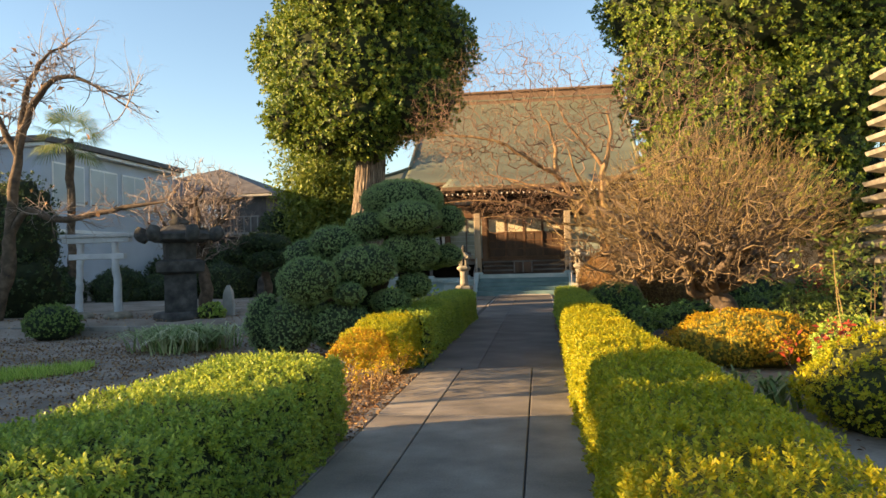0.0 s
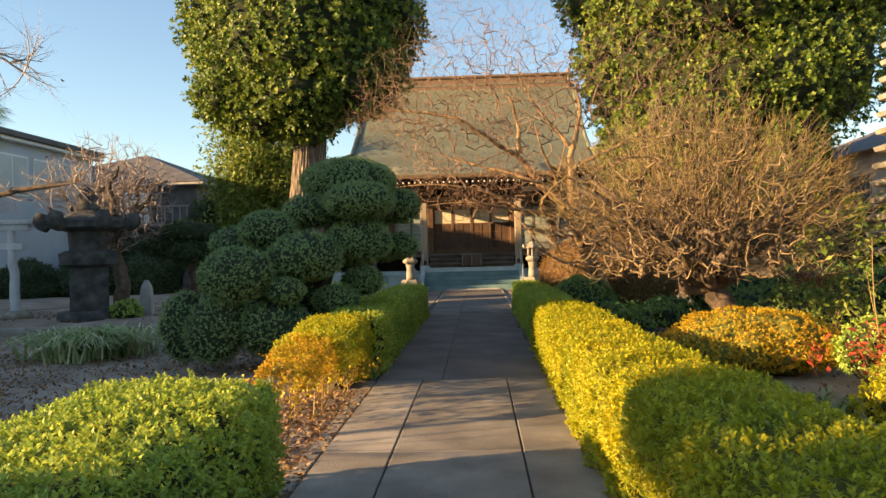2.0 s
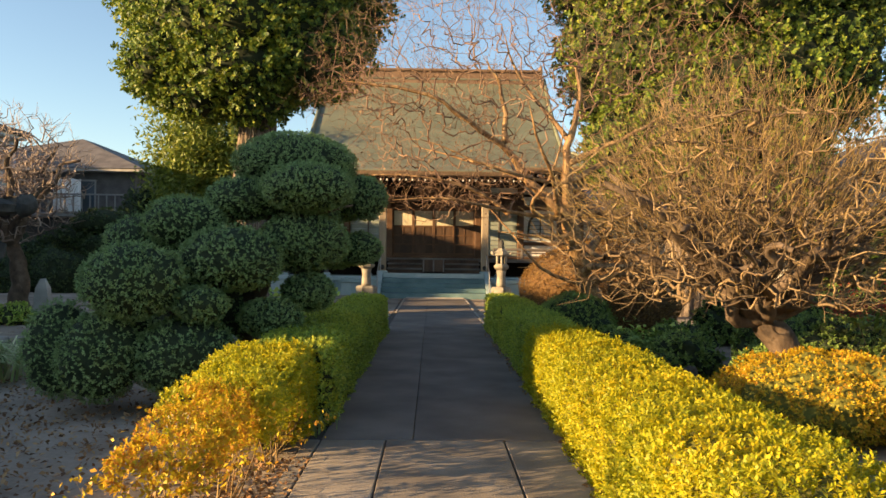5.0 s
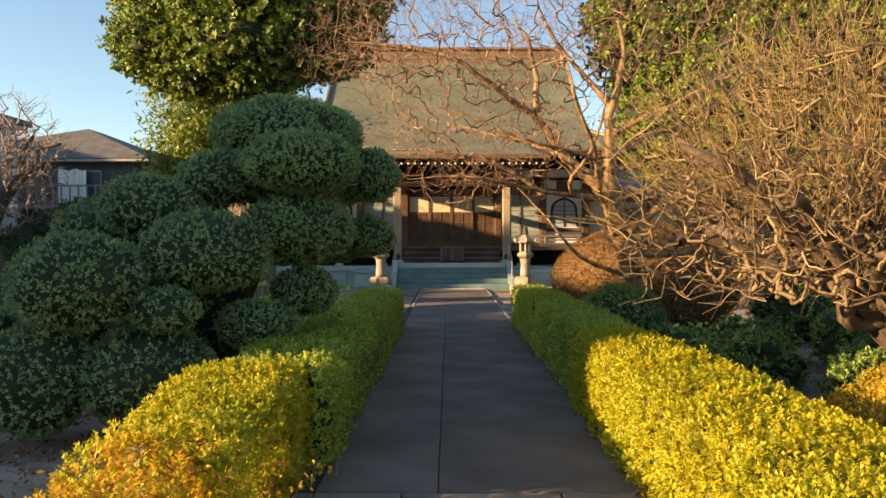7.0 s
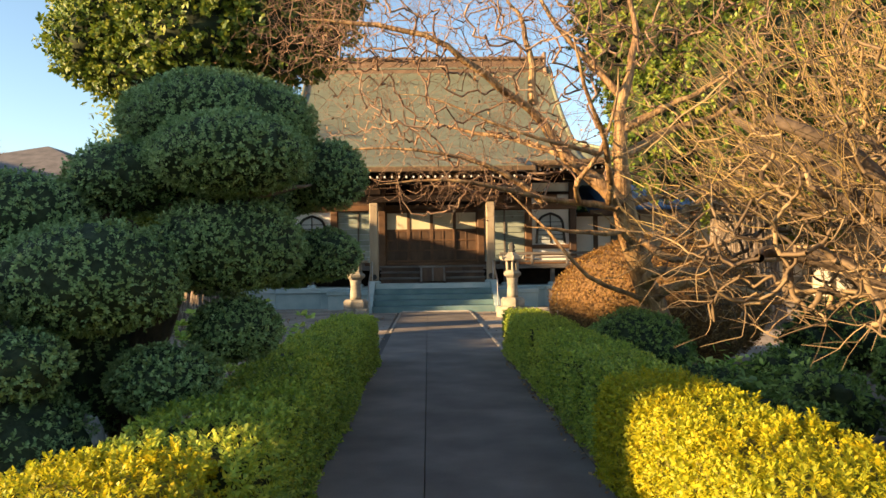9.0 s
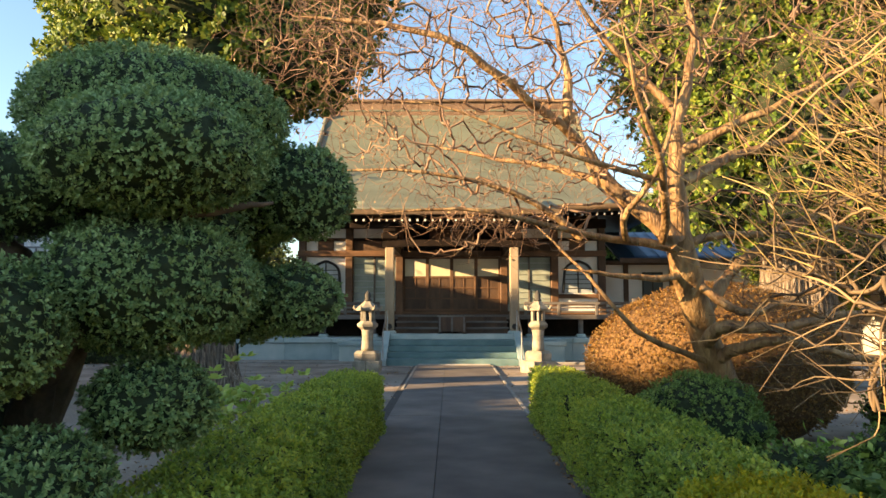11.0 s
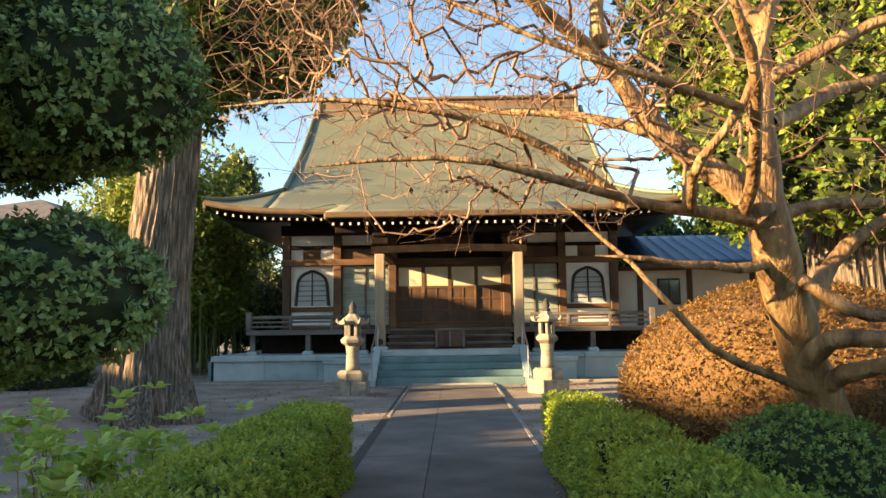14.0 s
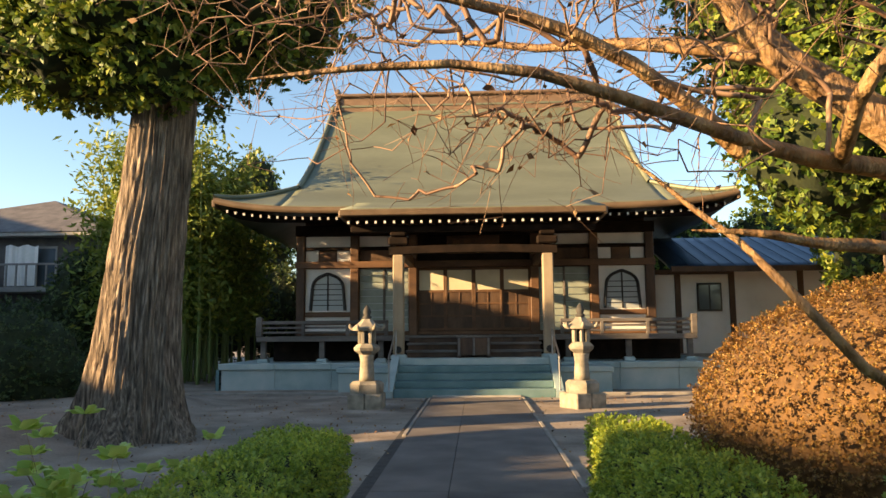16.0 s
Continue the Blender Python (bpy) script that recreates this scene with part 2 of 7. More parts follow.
def part(name, data, material, parent, label=""):
    """One mesh under a thing or a part, built in world places."""
    if isinstance(data, bmesh.types.BMesh):
        me = bpy.data.meshes.new(name)
        data.to_mesh(me)
        data.free()
        me.materials.append(material)
    else:
        me = data
    ob = new(name, me)
    if parent is not None:
        ob.parent = parent
        top = parent
        off = Vector((0, 0, 0))
        while top is not None:
            if top.type == "EMPTY":
                off = top.location
            top = top.parent
        ob.matrix_parent_inverse = Matrix.Translation(-off) if parent.type == "EMPTY" else Matrix.Identity(4)
    if label:
        ob["label"] = label
    return ob


def bx(x0, x1, y0, y1, z0, z1, bev=0.008, bm=None):
    bm = bm or bmesh.new()
    r = bmesh.ops.create_cube(bm, size=1.0, matrix=Matrix.Translation(((x0 + x1) / 2, (y0 + y1) / 2, (z0 + z1) / 2)) @ Matrix.Diagonal((abs(x1 - x0), abs(y1 - y0), abs(z1 - z0), 1)))
    if bev:
        es = list({e for v in r["verts"] for e in v.link_edges})
        bmesh.ops.bevel(bm, geom=es, offset=min(bev, 0.3 * min(abs(x1 - x0), abs(y1 - y0), abs(z1 - z0))), segments=1, affect="EDGES")
    return bm


def lathe(profile, cx, cy, sides=16, turn=0.0, square=False):
    """A turned solid from (radius, height) pairs; four sides make a square block."""
    bm = bmesh.new()
    rings = []
    for r, z in profile:
        rings.append([bm.verts.new((cx + r * math.cos(turn + 2 * math.pi * i / sides), cy + r * math.sin(turn + 2 * math.pi * i / sides), z)) for i in range(sides)])
    for a, b in zip(rings, rings[1:]):
        for i in range(sides):
            bm.faces.new((a[i], a[(i + 1) % sides], b[(i + 1) % sides], b[i]))
    bm.faces.new(rings[0][::-1])
    bm.faces.new(rings[-1])
    if sides > 8:
        for f in bm.faces:
            f.smooth = len(f.verts) == 4
    return bm


def tubes(lines, sides):
    """Tapered tubes along polylines of one length: lists of (points, radii)."""
    P = np.array([p for p, r in lines], dtype=np.float64)
    R = np.array([r for p, r in lines], dtype=np.float64)
    B, n, _ = P.shape
    T = np.gradient(P, axis=1)
    T /= np.linalg.norm(T, axis=2, keepdims=True) + 1e-9
    main = P[:, -1] - P[:, 0]
    ref = np.where(np.abs(main[:, 2:3]) > 0.75 * np.linalg.norm(main, axis=1, keepdims=True), np.array([[1.0, 0.1, 0]]), np.array([[0.05, 0.1, 1.0]]))
    U = np.cross(T, ref[:, None, :])
    U /= np.linalg.norm(U, axis=2, keepdims=True) + 1e-9
    W = np.cross(T, U)
    a = np.arange(sides) * 2 * np.pi / sides
    V = P[:, :, None, :] + R[:, :, None, None] * (np.cos(a)[None, None, :, None] * U[:, :, None, :] + np.sin(a)[None, None, :, None] * W[:, :, None, :])
    idx = np.arange(B * n * sides).reshape(B, n, sides)
    A, C = idx[:, :-1], idx[:, 1:]
    F = np.stack([A, np.roll(A, -1, 2), np.roll(C, -1, 2), C], axis=-1).reshape(-1, 4)
    return V.reshape(-1, 3), F


def resample(pts, rad, n):
    pts, rad = np.asarray(pts, float), np.asarray(rad, float)
    s = np.concatenate([[0], np.cumsum(np.linalg.norm(np.diff(pts, axis=0), axis=1))])
    t = np.linspace(0, s[-1], n)
    # smooth curve through the points
    out = np.stack([np.interp(t, s, pts[:, k]) for k in range(3)], axis=1)
    for _ in range(2):
        out[1:-1] = 0.25 * out[:-2] + 0.5 * out[1:-1] + 0.25 * out[2:]
    return out, np.interp(t, s, rad)


def join_vf(sets):
    V, F, o = [], [], 0
    for v, f in sets:
        V.append(v)
        F.append(f + o)
        o += len(v)
    return np.concatenate(V), np.concatenate(F)


def wood_mesh(name, lines, material, smooth=True):
    """All branches of one piece of wood: lists of (points, radii), grouped by thickness."""
    groups = {}
    for p, r in lines:
        big = max(r)
        key = (22, 12) if big > 0.16 else (18, 10) if big > 0.05 else (10, 6) if big > 0.02 else (6, 4) if big > 0.007 else (4, 3) if len(p) > 3 else (3, 3)
        P, R = resample(p, r, key[0])
        if big > 0.018:
            w = wobble(P, 3, 1.0, 3.0 / (big + 0.12))
            R = R * (1 + 0.13 * w + 0.08 * wobble(P, 5, 1.0, 1.2 / big))
            for k in range(3):
                P[1:-1, k] += wobble(P, 11 + k, 0.30 * big, 0.9 / (big + 0.05))[1:-1]
        groups.setdefault(key, []).append((P, R))
    return quick(name, *join_vf([tubes(g, k[1]) for k, g in groups.items()]), material, smooth=smooth)


def grow(rng, p, d, length, rad, level, out, kids, spread=0.8, wander=0.25, up=0.0, ratio=0.55, env=None, thin=0.45, seg=6, flat=1.0):
    """A branch that wanders, with children down to level 0."""
    pts, rs = [tuple(p)], [rad]
    p, d = Vector(p), Vector(d).normalized()
    for i in range(seg):
        d = (d + Vector((rng.gauss(0, wander), rng.gauss(0, wander), rng.gauss(0, wander) * flat + up))).normalized()
        q = p + d * (length / seg)
        if env and not env(q):
            break
        p = q
        pts.append(tuple(p))
        rs.append(rad * (1 - (1 - thin) * (i + 1) / seg))
    if len(pts) < 3:
        return
    out.append((pts, rs))
    if level <= 0:
        return
    k = kids[level - 1]
    for j in range(k):
        f = 0.2 + 0.8 * (j + rng.random()) / k
        i = min(len(pts) - 1, max(1, int(round(f * (len(pts) - 1)))))
        base = Vector(pts[i])
        along = (Vector(pts[i]) - Vector(pts[i - 1])).normalized()
        side = Vector((rng.gauss(0, 1), rng.gauss(0, 1), rng.gauss(0, 1) * flat + up * 2))
        side = (side - along * side.dot(along)).normalized()
        nd = along * math.cos(spread) + side * math.sin(spread)
        grow(rng, base, nd, length * ratio * rng.uniform(0.7, 1.2), rs[i] * 0.62, level - 1, out, kids, spread, wander, up, ratio, env, thin, max(3, seg - 1), flat)


def fill_twigs(rng, seeds, targets, gnarl=0.16, reach=0.42, spike=(2, 0.12, 0.3), unit=0.0021, power=0.46, out_from=None, cap=0.05):
    """Bare wood that grows from seed places to fill a cloud of targets, each ending in short spikes. Returns (points, radii) lists."""
    pos = [np.array(s, float) for s in seeds]
    parent = [-1] * len(pos)
    buf = np.zeros((len(seeds) + 6 * len(targets) + 10, 3))
    buf[:len(pos)] = pos
    count = len(pos)
    edges = []
    for t in targets:
        t = np.array(t, float)
        d = np.linalg.norm(buf[:count] - t, axis=1)
        k = int(np.argmin(d))
        steps = min(5, max(1, int(math.ceil(d[k] / reach))))
        a = buf[k].copy()
        for s in range(1, steps + 1):
            q = a + (t - a) * (s / steps)
            if s < steps:
                q = q + np.array([rng.gauss(0, 1), rng.gauss(0, 1), rng.gauss(0, 1)]) * gnarl * 0.45
            buf[count] = q
            parent.append(k)
            edges.append((k, count))
            k = count
            count += 1
    load = np.ones(count)
    for i in range(count - 1, len(seeds) - 1, -1):
        load[parent[i]] += load[i]
    lines = []
    kids = np.zeros(count, int)
    for a, b in edges:
        kids[a] += 1
    for a, b in edges:
        pa, pb = buf[a], buf[b]
        L = float(np.linalg.norm(pb - pa))
        if L < 1e-3:
            continue
        rb = min(cap, unit * load[b] ** power)
        ra = min(cap, rb * 1.12)
        off = [np.array([rng.gauss(0, 1), rng.gauss(0, 1), rng.gauss(0, 1)]) * gnarl * L * 0.55 for _ in range(2)]
        lines.append(([tuple(pa), tuple(pa + (pb - pa) * 0.35 + off[0]), tuple(pa + (pb - pa) * 0.7 + off[1] * 0.8), tuple(pb)], [ra, rb, rb, rb]))
        if kids[b] == 0 or rng.random() < 0.25:
            for _ in range(spike[0]):
                dv = (pb - pa) / L * 0.5 + np.array([rng.gauss(0, 0.6), rng.gauss(0, 0.6), rng.gauss(0.25, 0.6)])
                if out_from is not None:
                    o = pb - out_from
                    dv = dv + 0.7 * o / (np.linalg.norm(o) + 1e-6)
                dv /= np.linalg.norm(dv)
                l = rng.uniform(spike[1], spike[2])
                m = pb + dv * l * 0.5 + np.array([rng.gauss(0, 1), rng.gauss(0, 1), rng.gauss(0, 1)]) * 0.12 * l
                lines.append(([tuple(pb), tuple(m), tuple(pb + dv * l)], [unit * 0.95, unit * 0.8, unit * 0.5]))
    return lines


def dome_targets(rs, n, c, r, lo, shell=0.45, lump=0.0):
    """Places in an ellipsoid above height lo, crowded towards its skin."""
    u = rs.normal(0, 1, (n * 3, 3))
    u /= np.linalg.norm(u, axis=1, keepdims=True)
    k = rs.uniform(0, 1, len(u)) ** shell
    P = np.array(c) + u * np.array(r) * k[:, None] * (1 + lump * wobble(u * 3, 7, 1.0, 1.5))[:, None]
    P = P[P[:, 2] > lo][:n]
    return P


def leaves(P, Nn, size, rs, tilt=0.7, long=1.7, fold=0.18):
    """A leaf of four corners at each place, turned at random about its normal."""
    n = len(P)
    Nn = Nn + rs.normal(0, tilt, (n, 3))
    Nn /= np.linalg.norm(Nn, axis=1, keepdims=True) + 1e-9
    D = rs.normal(0, 1, (n, 3))
    D -= Nn * np.sum(D * Nn, axis=1, keepdims=True)
    D /= np.linalg.norm(D, axis=1, keepdims=True) + 1e-9
    S = np.cross(Nn, D)
    s = (size * rs.uniform(0.65, 1.3, n))[:, None]
    a = P - D * s * 0.5 * long
    c = P + D * s * 0.5 * long
    b = P + S * s * 0.5 + Nn * s * fold
    e = P - S * s * 0.5 + Nn * s * fold
    V = np.stack([a, b, c, e], axis=1).reshape(-1, 3)
    return V, np.arange(4 * n).reshape(n, 4)


def shoots(C, A, length, width, k, run, rs, jit=0.35):
    """A rosette of k leaves round a shoot of length run at each place C, along axis A."""
    n = len(C)
    A = A + rs.normal(0, jit, (n, 3))
    A /= np.linalg.norm(A, axis=1, keepdims=True) + 1e-9
    C, A = np.repeat(C, k, axis=0), np.repeat(A, k, axis=0)
    m = len(C)
    R = rs.normal(0, 1, (m, 3))
    R -= A * np.sum(R * A, axis=1, keepdims=True)
    R /= np.linalg.norm(R, axis=1, keepdims=True) + 1e-9
    t = np.tile((np.arange(k) + 0.5) / k, n)[:, None]
    L = (length * rs.uniform(0.7, 1.2, m))[:, None] * (1.1 - 0.35 * t)
    D = A * (0.25 + 0.9 * t) + R
    D /= np.linalg.norm(D, axis=1, keepdims=True)
    S = np.cross(D, A)
    S /= np.linalg.norm(S, axis=1, keepdims=True) + 1e-9
    up = np.cross(S, D)
    w = width * rs.uniform(0.8, 1.2, m)[:, None] * 0.5
    B = C + A * run * (t - 0.6)
    V = np.stack([B, B + D * L * 0.5 + S * w + up * w * 0.4, B + D * L, B + D * L * 0.5 - S * w + up * w * 0.4], axis=1).reshape(-1, 3)
    return V, np.arange(4 * m).reshape(m, 4)


def wobble(P, seed, amp, freq):
    """Smooth uneven swelling at places P."""
    rs = np.random.RandomState(seed)
    o = np.zeros(len(P))
    for k in range(7):
        w = rs.normal(0, freq * (1 + 0.35 * k), 3)
        o += np.sin(P @ w + rs.uniform(0, 6.28)) / (1 + 0.3 * k)
    return amp * o / 3.0


def ball(n):
    """A sphere of quads, n to a side of each of six faces."""
    g = np.tan(np.linspace(-math.pi / 4, math.pi / 4, n + 1))
    a, b = np.meshgrid(g, g, indexing="ij")
    one = np.ones_like(a)
    V, F = [], []
    i = np.arange((n + 1) ** 2).reshape(n + 1, n + 1)
    q = np.stack([i[:-1, :-1], i[1:, :-1], i[1:, 1:], i[:-1, 1:]], axis=-1).reshape(-1, 4)
    for k, s in enumerate([(one, a, b), (-one, b, a), (b, one, a), (a, -one, b), (a, b, one), (b, a, -one)]):
        v = np.stack([c.ravel() for c in s], axis=1)
        V.append(v / np.linalg.norm(v, axis=1, keepdims=True))
        F.append(q + k * (n + 1) ** 2)
    V, F = np.concatenate(V), np.concatenate(F)
    _, first, same = np.unique(np.round(V, 5), axis=0, return_index=True, return_inverse=True)
    return V[first], np.asarray(same).ravel()[F]


def clump_mesh(name, c, r, count, size, leaf, core, seed, rough=0.06, below=-1.0, tilt=0.6, depth=0.10, corescale=0.93, n=9, freq=4.0, under=1.0, k=7, slim=0.48, lift=0.25):
    """A leafy mass about an ellipsoid: an uneven dark core and leaves over it."""
    rs = np.random.RandomState(seed)
    c, r = np.array(c, float), np.array(r, float)
    v, f = ball(n)
    rr = float(np.mean(r))

    def place(u, k):
        w = 1 + wobble(u * r + c, seed + 1, rough, freq / max(rr, 0.3)) + wobble(u * r + c, seed + 2, rough * 0.45, 3.4 * freq / max(rr, 0.3))
        q = u * r * (w * k)[:, None]
        q[:, 2] = np.where(q[:, 2] < 0, q[:, 2] * under, q[:, 2])
        return c + q
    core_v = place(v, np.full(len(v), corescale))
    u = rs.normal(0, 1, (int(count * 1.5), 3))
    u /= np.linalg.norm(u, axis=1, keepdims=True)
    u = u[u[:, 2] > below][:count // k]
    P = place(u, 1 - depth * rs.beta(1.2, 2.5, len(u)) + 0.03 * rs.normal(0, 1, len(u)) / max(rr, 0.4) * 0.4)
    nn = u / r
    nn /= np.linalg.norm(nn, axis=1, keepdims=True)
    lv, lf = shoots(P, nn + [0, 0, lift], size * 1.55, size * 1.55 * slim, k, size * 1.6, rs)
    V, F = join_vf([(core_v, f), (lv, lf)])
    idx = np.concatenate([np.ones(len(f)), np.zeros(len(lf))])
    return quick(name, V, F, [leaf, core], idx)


def terrace(x, y):
    """Height of the raised bed beside the path."""
    s = lambda v: np.clip(v, 0, 1) ** 2 * (3 - 2 * np.clip(v, 0, 1))
    return 0.33 * s((-5.4 - x) / 1.0) * s((y - 14.9) / 0.5) * (1 - s((y - 26) / 4)) * (1 - s((-x - 17) / 3))


# ---------------------------------------------------------------- ground and path
def make_ground():
    g = lambda a, b, s: np.arange(a, b, s)
    xs = np.concatenate([[-3000, -900, -300, -120, -70, -45], g(-30, -12, 1.0), g(-12, 9, 0.3), g(9, 30, 1.5), [30, 45, 70, 120, 300, 900, 3000]])
    ys = np.concatenate([[-3000, -900, -300, -100, -50, -25], g(-12, 30, 0.3), g(30, 60, 1.5), [60, 75, 100, 150, 300, 900, 3000]])
    X, Y = np.meshgrid(xs, ys, indexing="ij")
    P = np.stack([X.ravel(), Y.ravel(), np.zeros(X.size)], axis=1)
    z = -0.03 + wobble(P, 5, 0.018, 2.2) + terrace(P[:, 0], P[:, 1])
    nearpath = np.clip((np.abs(P[:, 0] + 0.1) - 1.0) / 0.5, 0, 1)
    P[:, 2] = np.where(nearpath < 1, np.minimum(z, -0.035 + 0.02 * nearpath), z)
    far = np.maximum(np.abs(P[:, 0]), np.abs(P[:, 1] - 20)) > 60
    P[far, 2] = -0.05
    i = np.arange(X.size).reshape(X.shape)
    F = np.stack([i[:-1, :-1], i[1:, :-1], i[1:, 1:], i[:-1, 1:]], axis=-1).reshape(-1, 4)
    tagged(new("ground", quick("ground", P, F, M_GROUND, smooth=True)), "bare brown garden earth strewn with dry leaves", "ground", kind="structure")


make_ground()

EDGE_L, EDGE_R, JOINT_L, JOINT_R = -1.10, 0.90, -0.57, 0.395
PATH_END = 28.9


def make_path():
    top = thing("path", (0, 12, 0), "concrete slab path in three columns with dark open joints", "path", kind="structure")
    part("path_bed", bx(EDGE_L - 0.14, EDGE_R + 0.02, -6, PATH_END, -0.10, -0.022, 0), M_JOINT, top)
    near = [(EDGE_L - 0.13, EDGE_L), (EDGE_L, JOINT_L), (JOINT_L, JOINT_R), (JOINT_R, EDGE_R)]
    y, k = -4.98, 0
    meshes = {}
    while y < PATH_END - 0.1:
        far = y > 9.7
        y1 = min(y + (4.7 if far else 2.98), PATH_END)
        gap = 0.003 if far else 0.007
        for c, (a, b) in enumerate([(EDGE_L, -0.35), (-0.35, EDGE_R)] if far else near):
            key = (far, c, round(y1 - y, 2))
            if key not in meshes:
                bm = bx(a + gap, b - gap, gap, y1 - y - gap, -0.06, 0.0, 0.006 if not far else 0.003)
                me = bpy.data.meshes.new("slab")
                bm.to_mesh(me)
                bm.free()
                me.materials.append(M_PAVING if far else M_SLAB)
                meshes[key] = me
            ob = part("slab", meshes[key], None, top)
            ob.location = (0, y, 0.0015 * ((k * 7 + c * 3) % 3 - 1))
        y, k = y1, k + 1
    # edging strips of the far stretch
    for x, yy in ((EDGE_L - 0.035, 23.0), (EDGE_R + 0.035, 19.5)):
        while yy < PATH_END:
            part("edging_stone", bx(x - 0.028, x + 0.028, yy + 0.005, min(yy + 1.2, PATH_END) - 0.005, -0.1, 0.008, 0.006), M_EDGING, top)
            yy += 1.2
    part("end_slab", bx(EDGE_L, EDGE_R, PATH_END + 0.004, PATH_END + 0.16, -0.1, 0.03, 0.01), M_CURB, top, "pale stone strip before the steps")


make_path()


def curb(x0, y0, x1, y1, z, w=0.12, h=0.14, step=0.9, label="low pale stone curb edging the garden bed"):
    top = thing("curb", ((x0 + x1) / 2, (y0 + y1) / 2, z), label, "curb", kind="structure")
    L = math.hypot(x1 - x0, y1 - y0)
    n = max(1, int(L / step))
    d = Vector((x1 - x0, y1 - y0, 0)) / n
    bm = bx(-0.5 * L / n + 0.008, 0.5 * L / n - 0.008, -w / 2, w / 2, -0.12, h, 0.02)
    me = bpy.data.meshes.new("curb_stone")
    bm.to_mesh(me)
    bm.free()
    me.materials.append(M_EDGING)
    for i in range(n):
        ob = part("curb_stone", me, None, top)
        ob.location = Vector((x0, y0, z)) + d * (i + 0.5)
        ob.rotation_euler = (0, 0, math.atan2(d.y, d.x))


curb(-14.5, 15.3, -5.6, 15.05, 0.10, w=0.09, h=0.10)
curb(-16.0, 29.9, -2.4, 29.9, 0.0, h=0.035, step=2.6, label="flat pale curb before the hall forecourt")
curb(2.4, 29.7, 8.0, 29.7, 0.0, h=0.035, step=2.6, label="flat pale curb before the hall forecourt")


# ---------------------------------------------------------------- temple hall
CX = -0.16
HALL = thing("temple_hall", (CX, 38, 0), "timber temple hall with a broad green copper roof", "temple")
EAVE_Y, RIDGE_Y, BACK_Y = 32.2, 39.6, 47.0
EAVE_X, GABLE_X = 7.25, 5.35


def roof_f(d):
    return 4.92 + np.where(d > 0, 0.40 * d + 0.0415 * d * d, 0.22 * d)


def roof_lift(x, d):
    return 0.34 * (np.abs(x - CX) / EAVE_X) ** 6 * np.exp(-np.maximum(d, 0) / 1.6)


def roof_grid(xs, ys, fn, drop=0.0):
    X, Y = np.meshgrid(xs, ys, indexing="ij")
    Z = fn(X, Y) - drop
    i = np.arange(X.size).reshape(X.shape)
    F = np.stack([i[:-1, :-1], i[1:, :-1], i[1:, 1:], i[:-1, 1:]], axis=-1).reshape(-1, 4)
    return np.stack([X.ravel(), Y.ravel(), Z.ravel()], axis=1), F


def z_main(X, Y):
    d = np.minimum(Y - EAVE_Y, BACK_Y - Y)
    return roof_f(d) + roof_lift(X, d)


def z_hip(X, Y):
    d = np.minimum(np.minimum(Y - EAVE_Y, BACK_Y - Y), EAVE_X - np.abs(X - CX))
    return roof_f(d) + roof_lift(X, np.minimum(Y - EAVE_Y, BACK_Y - Y))


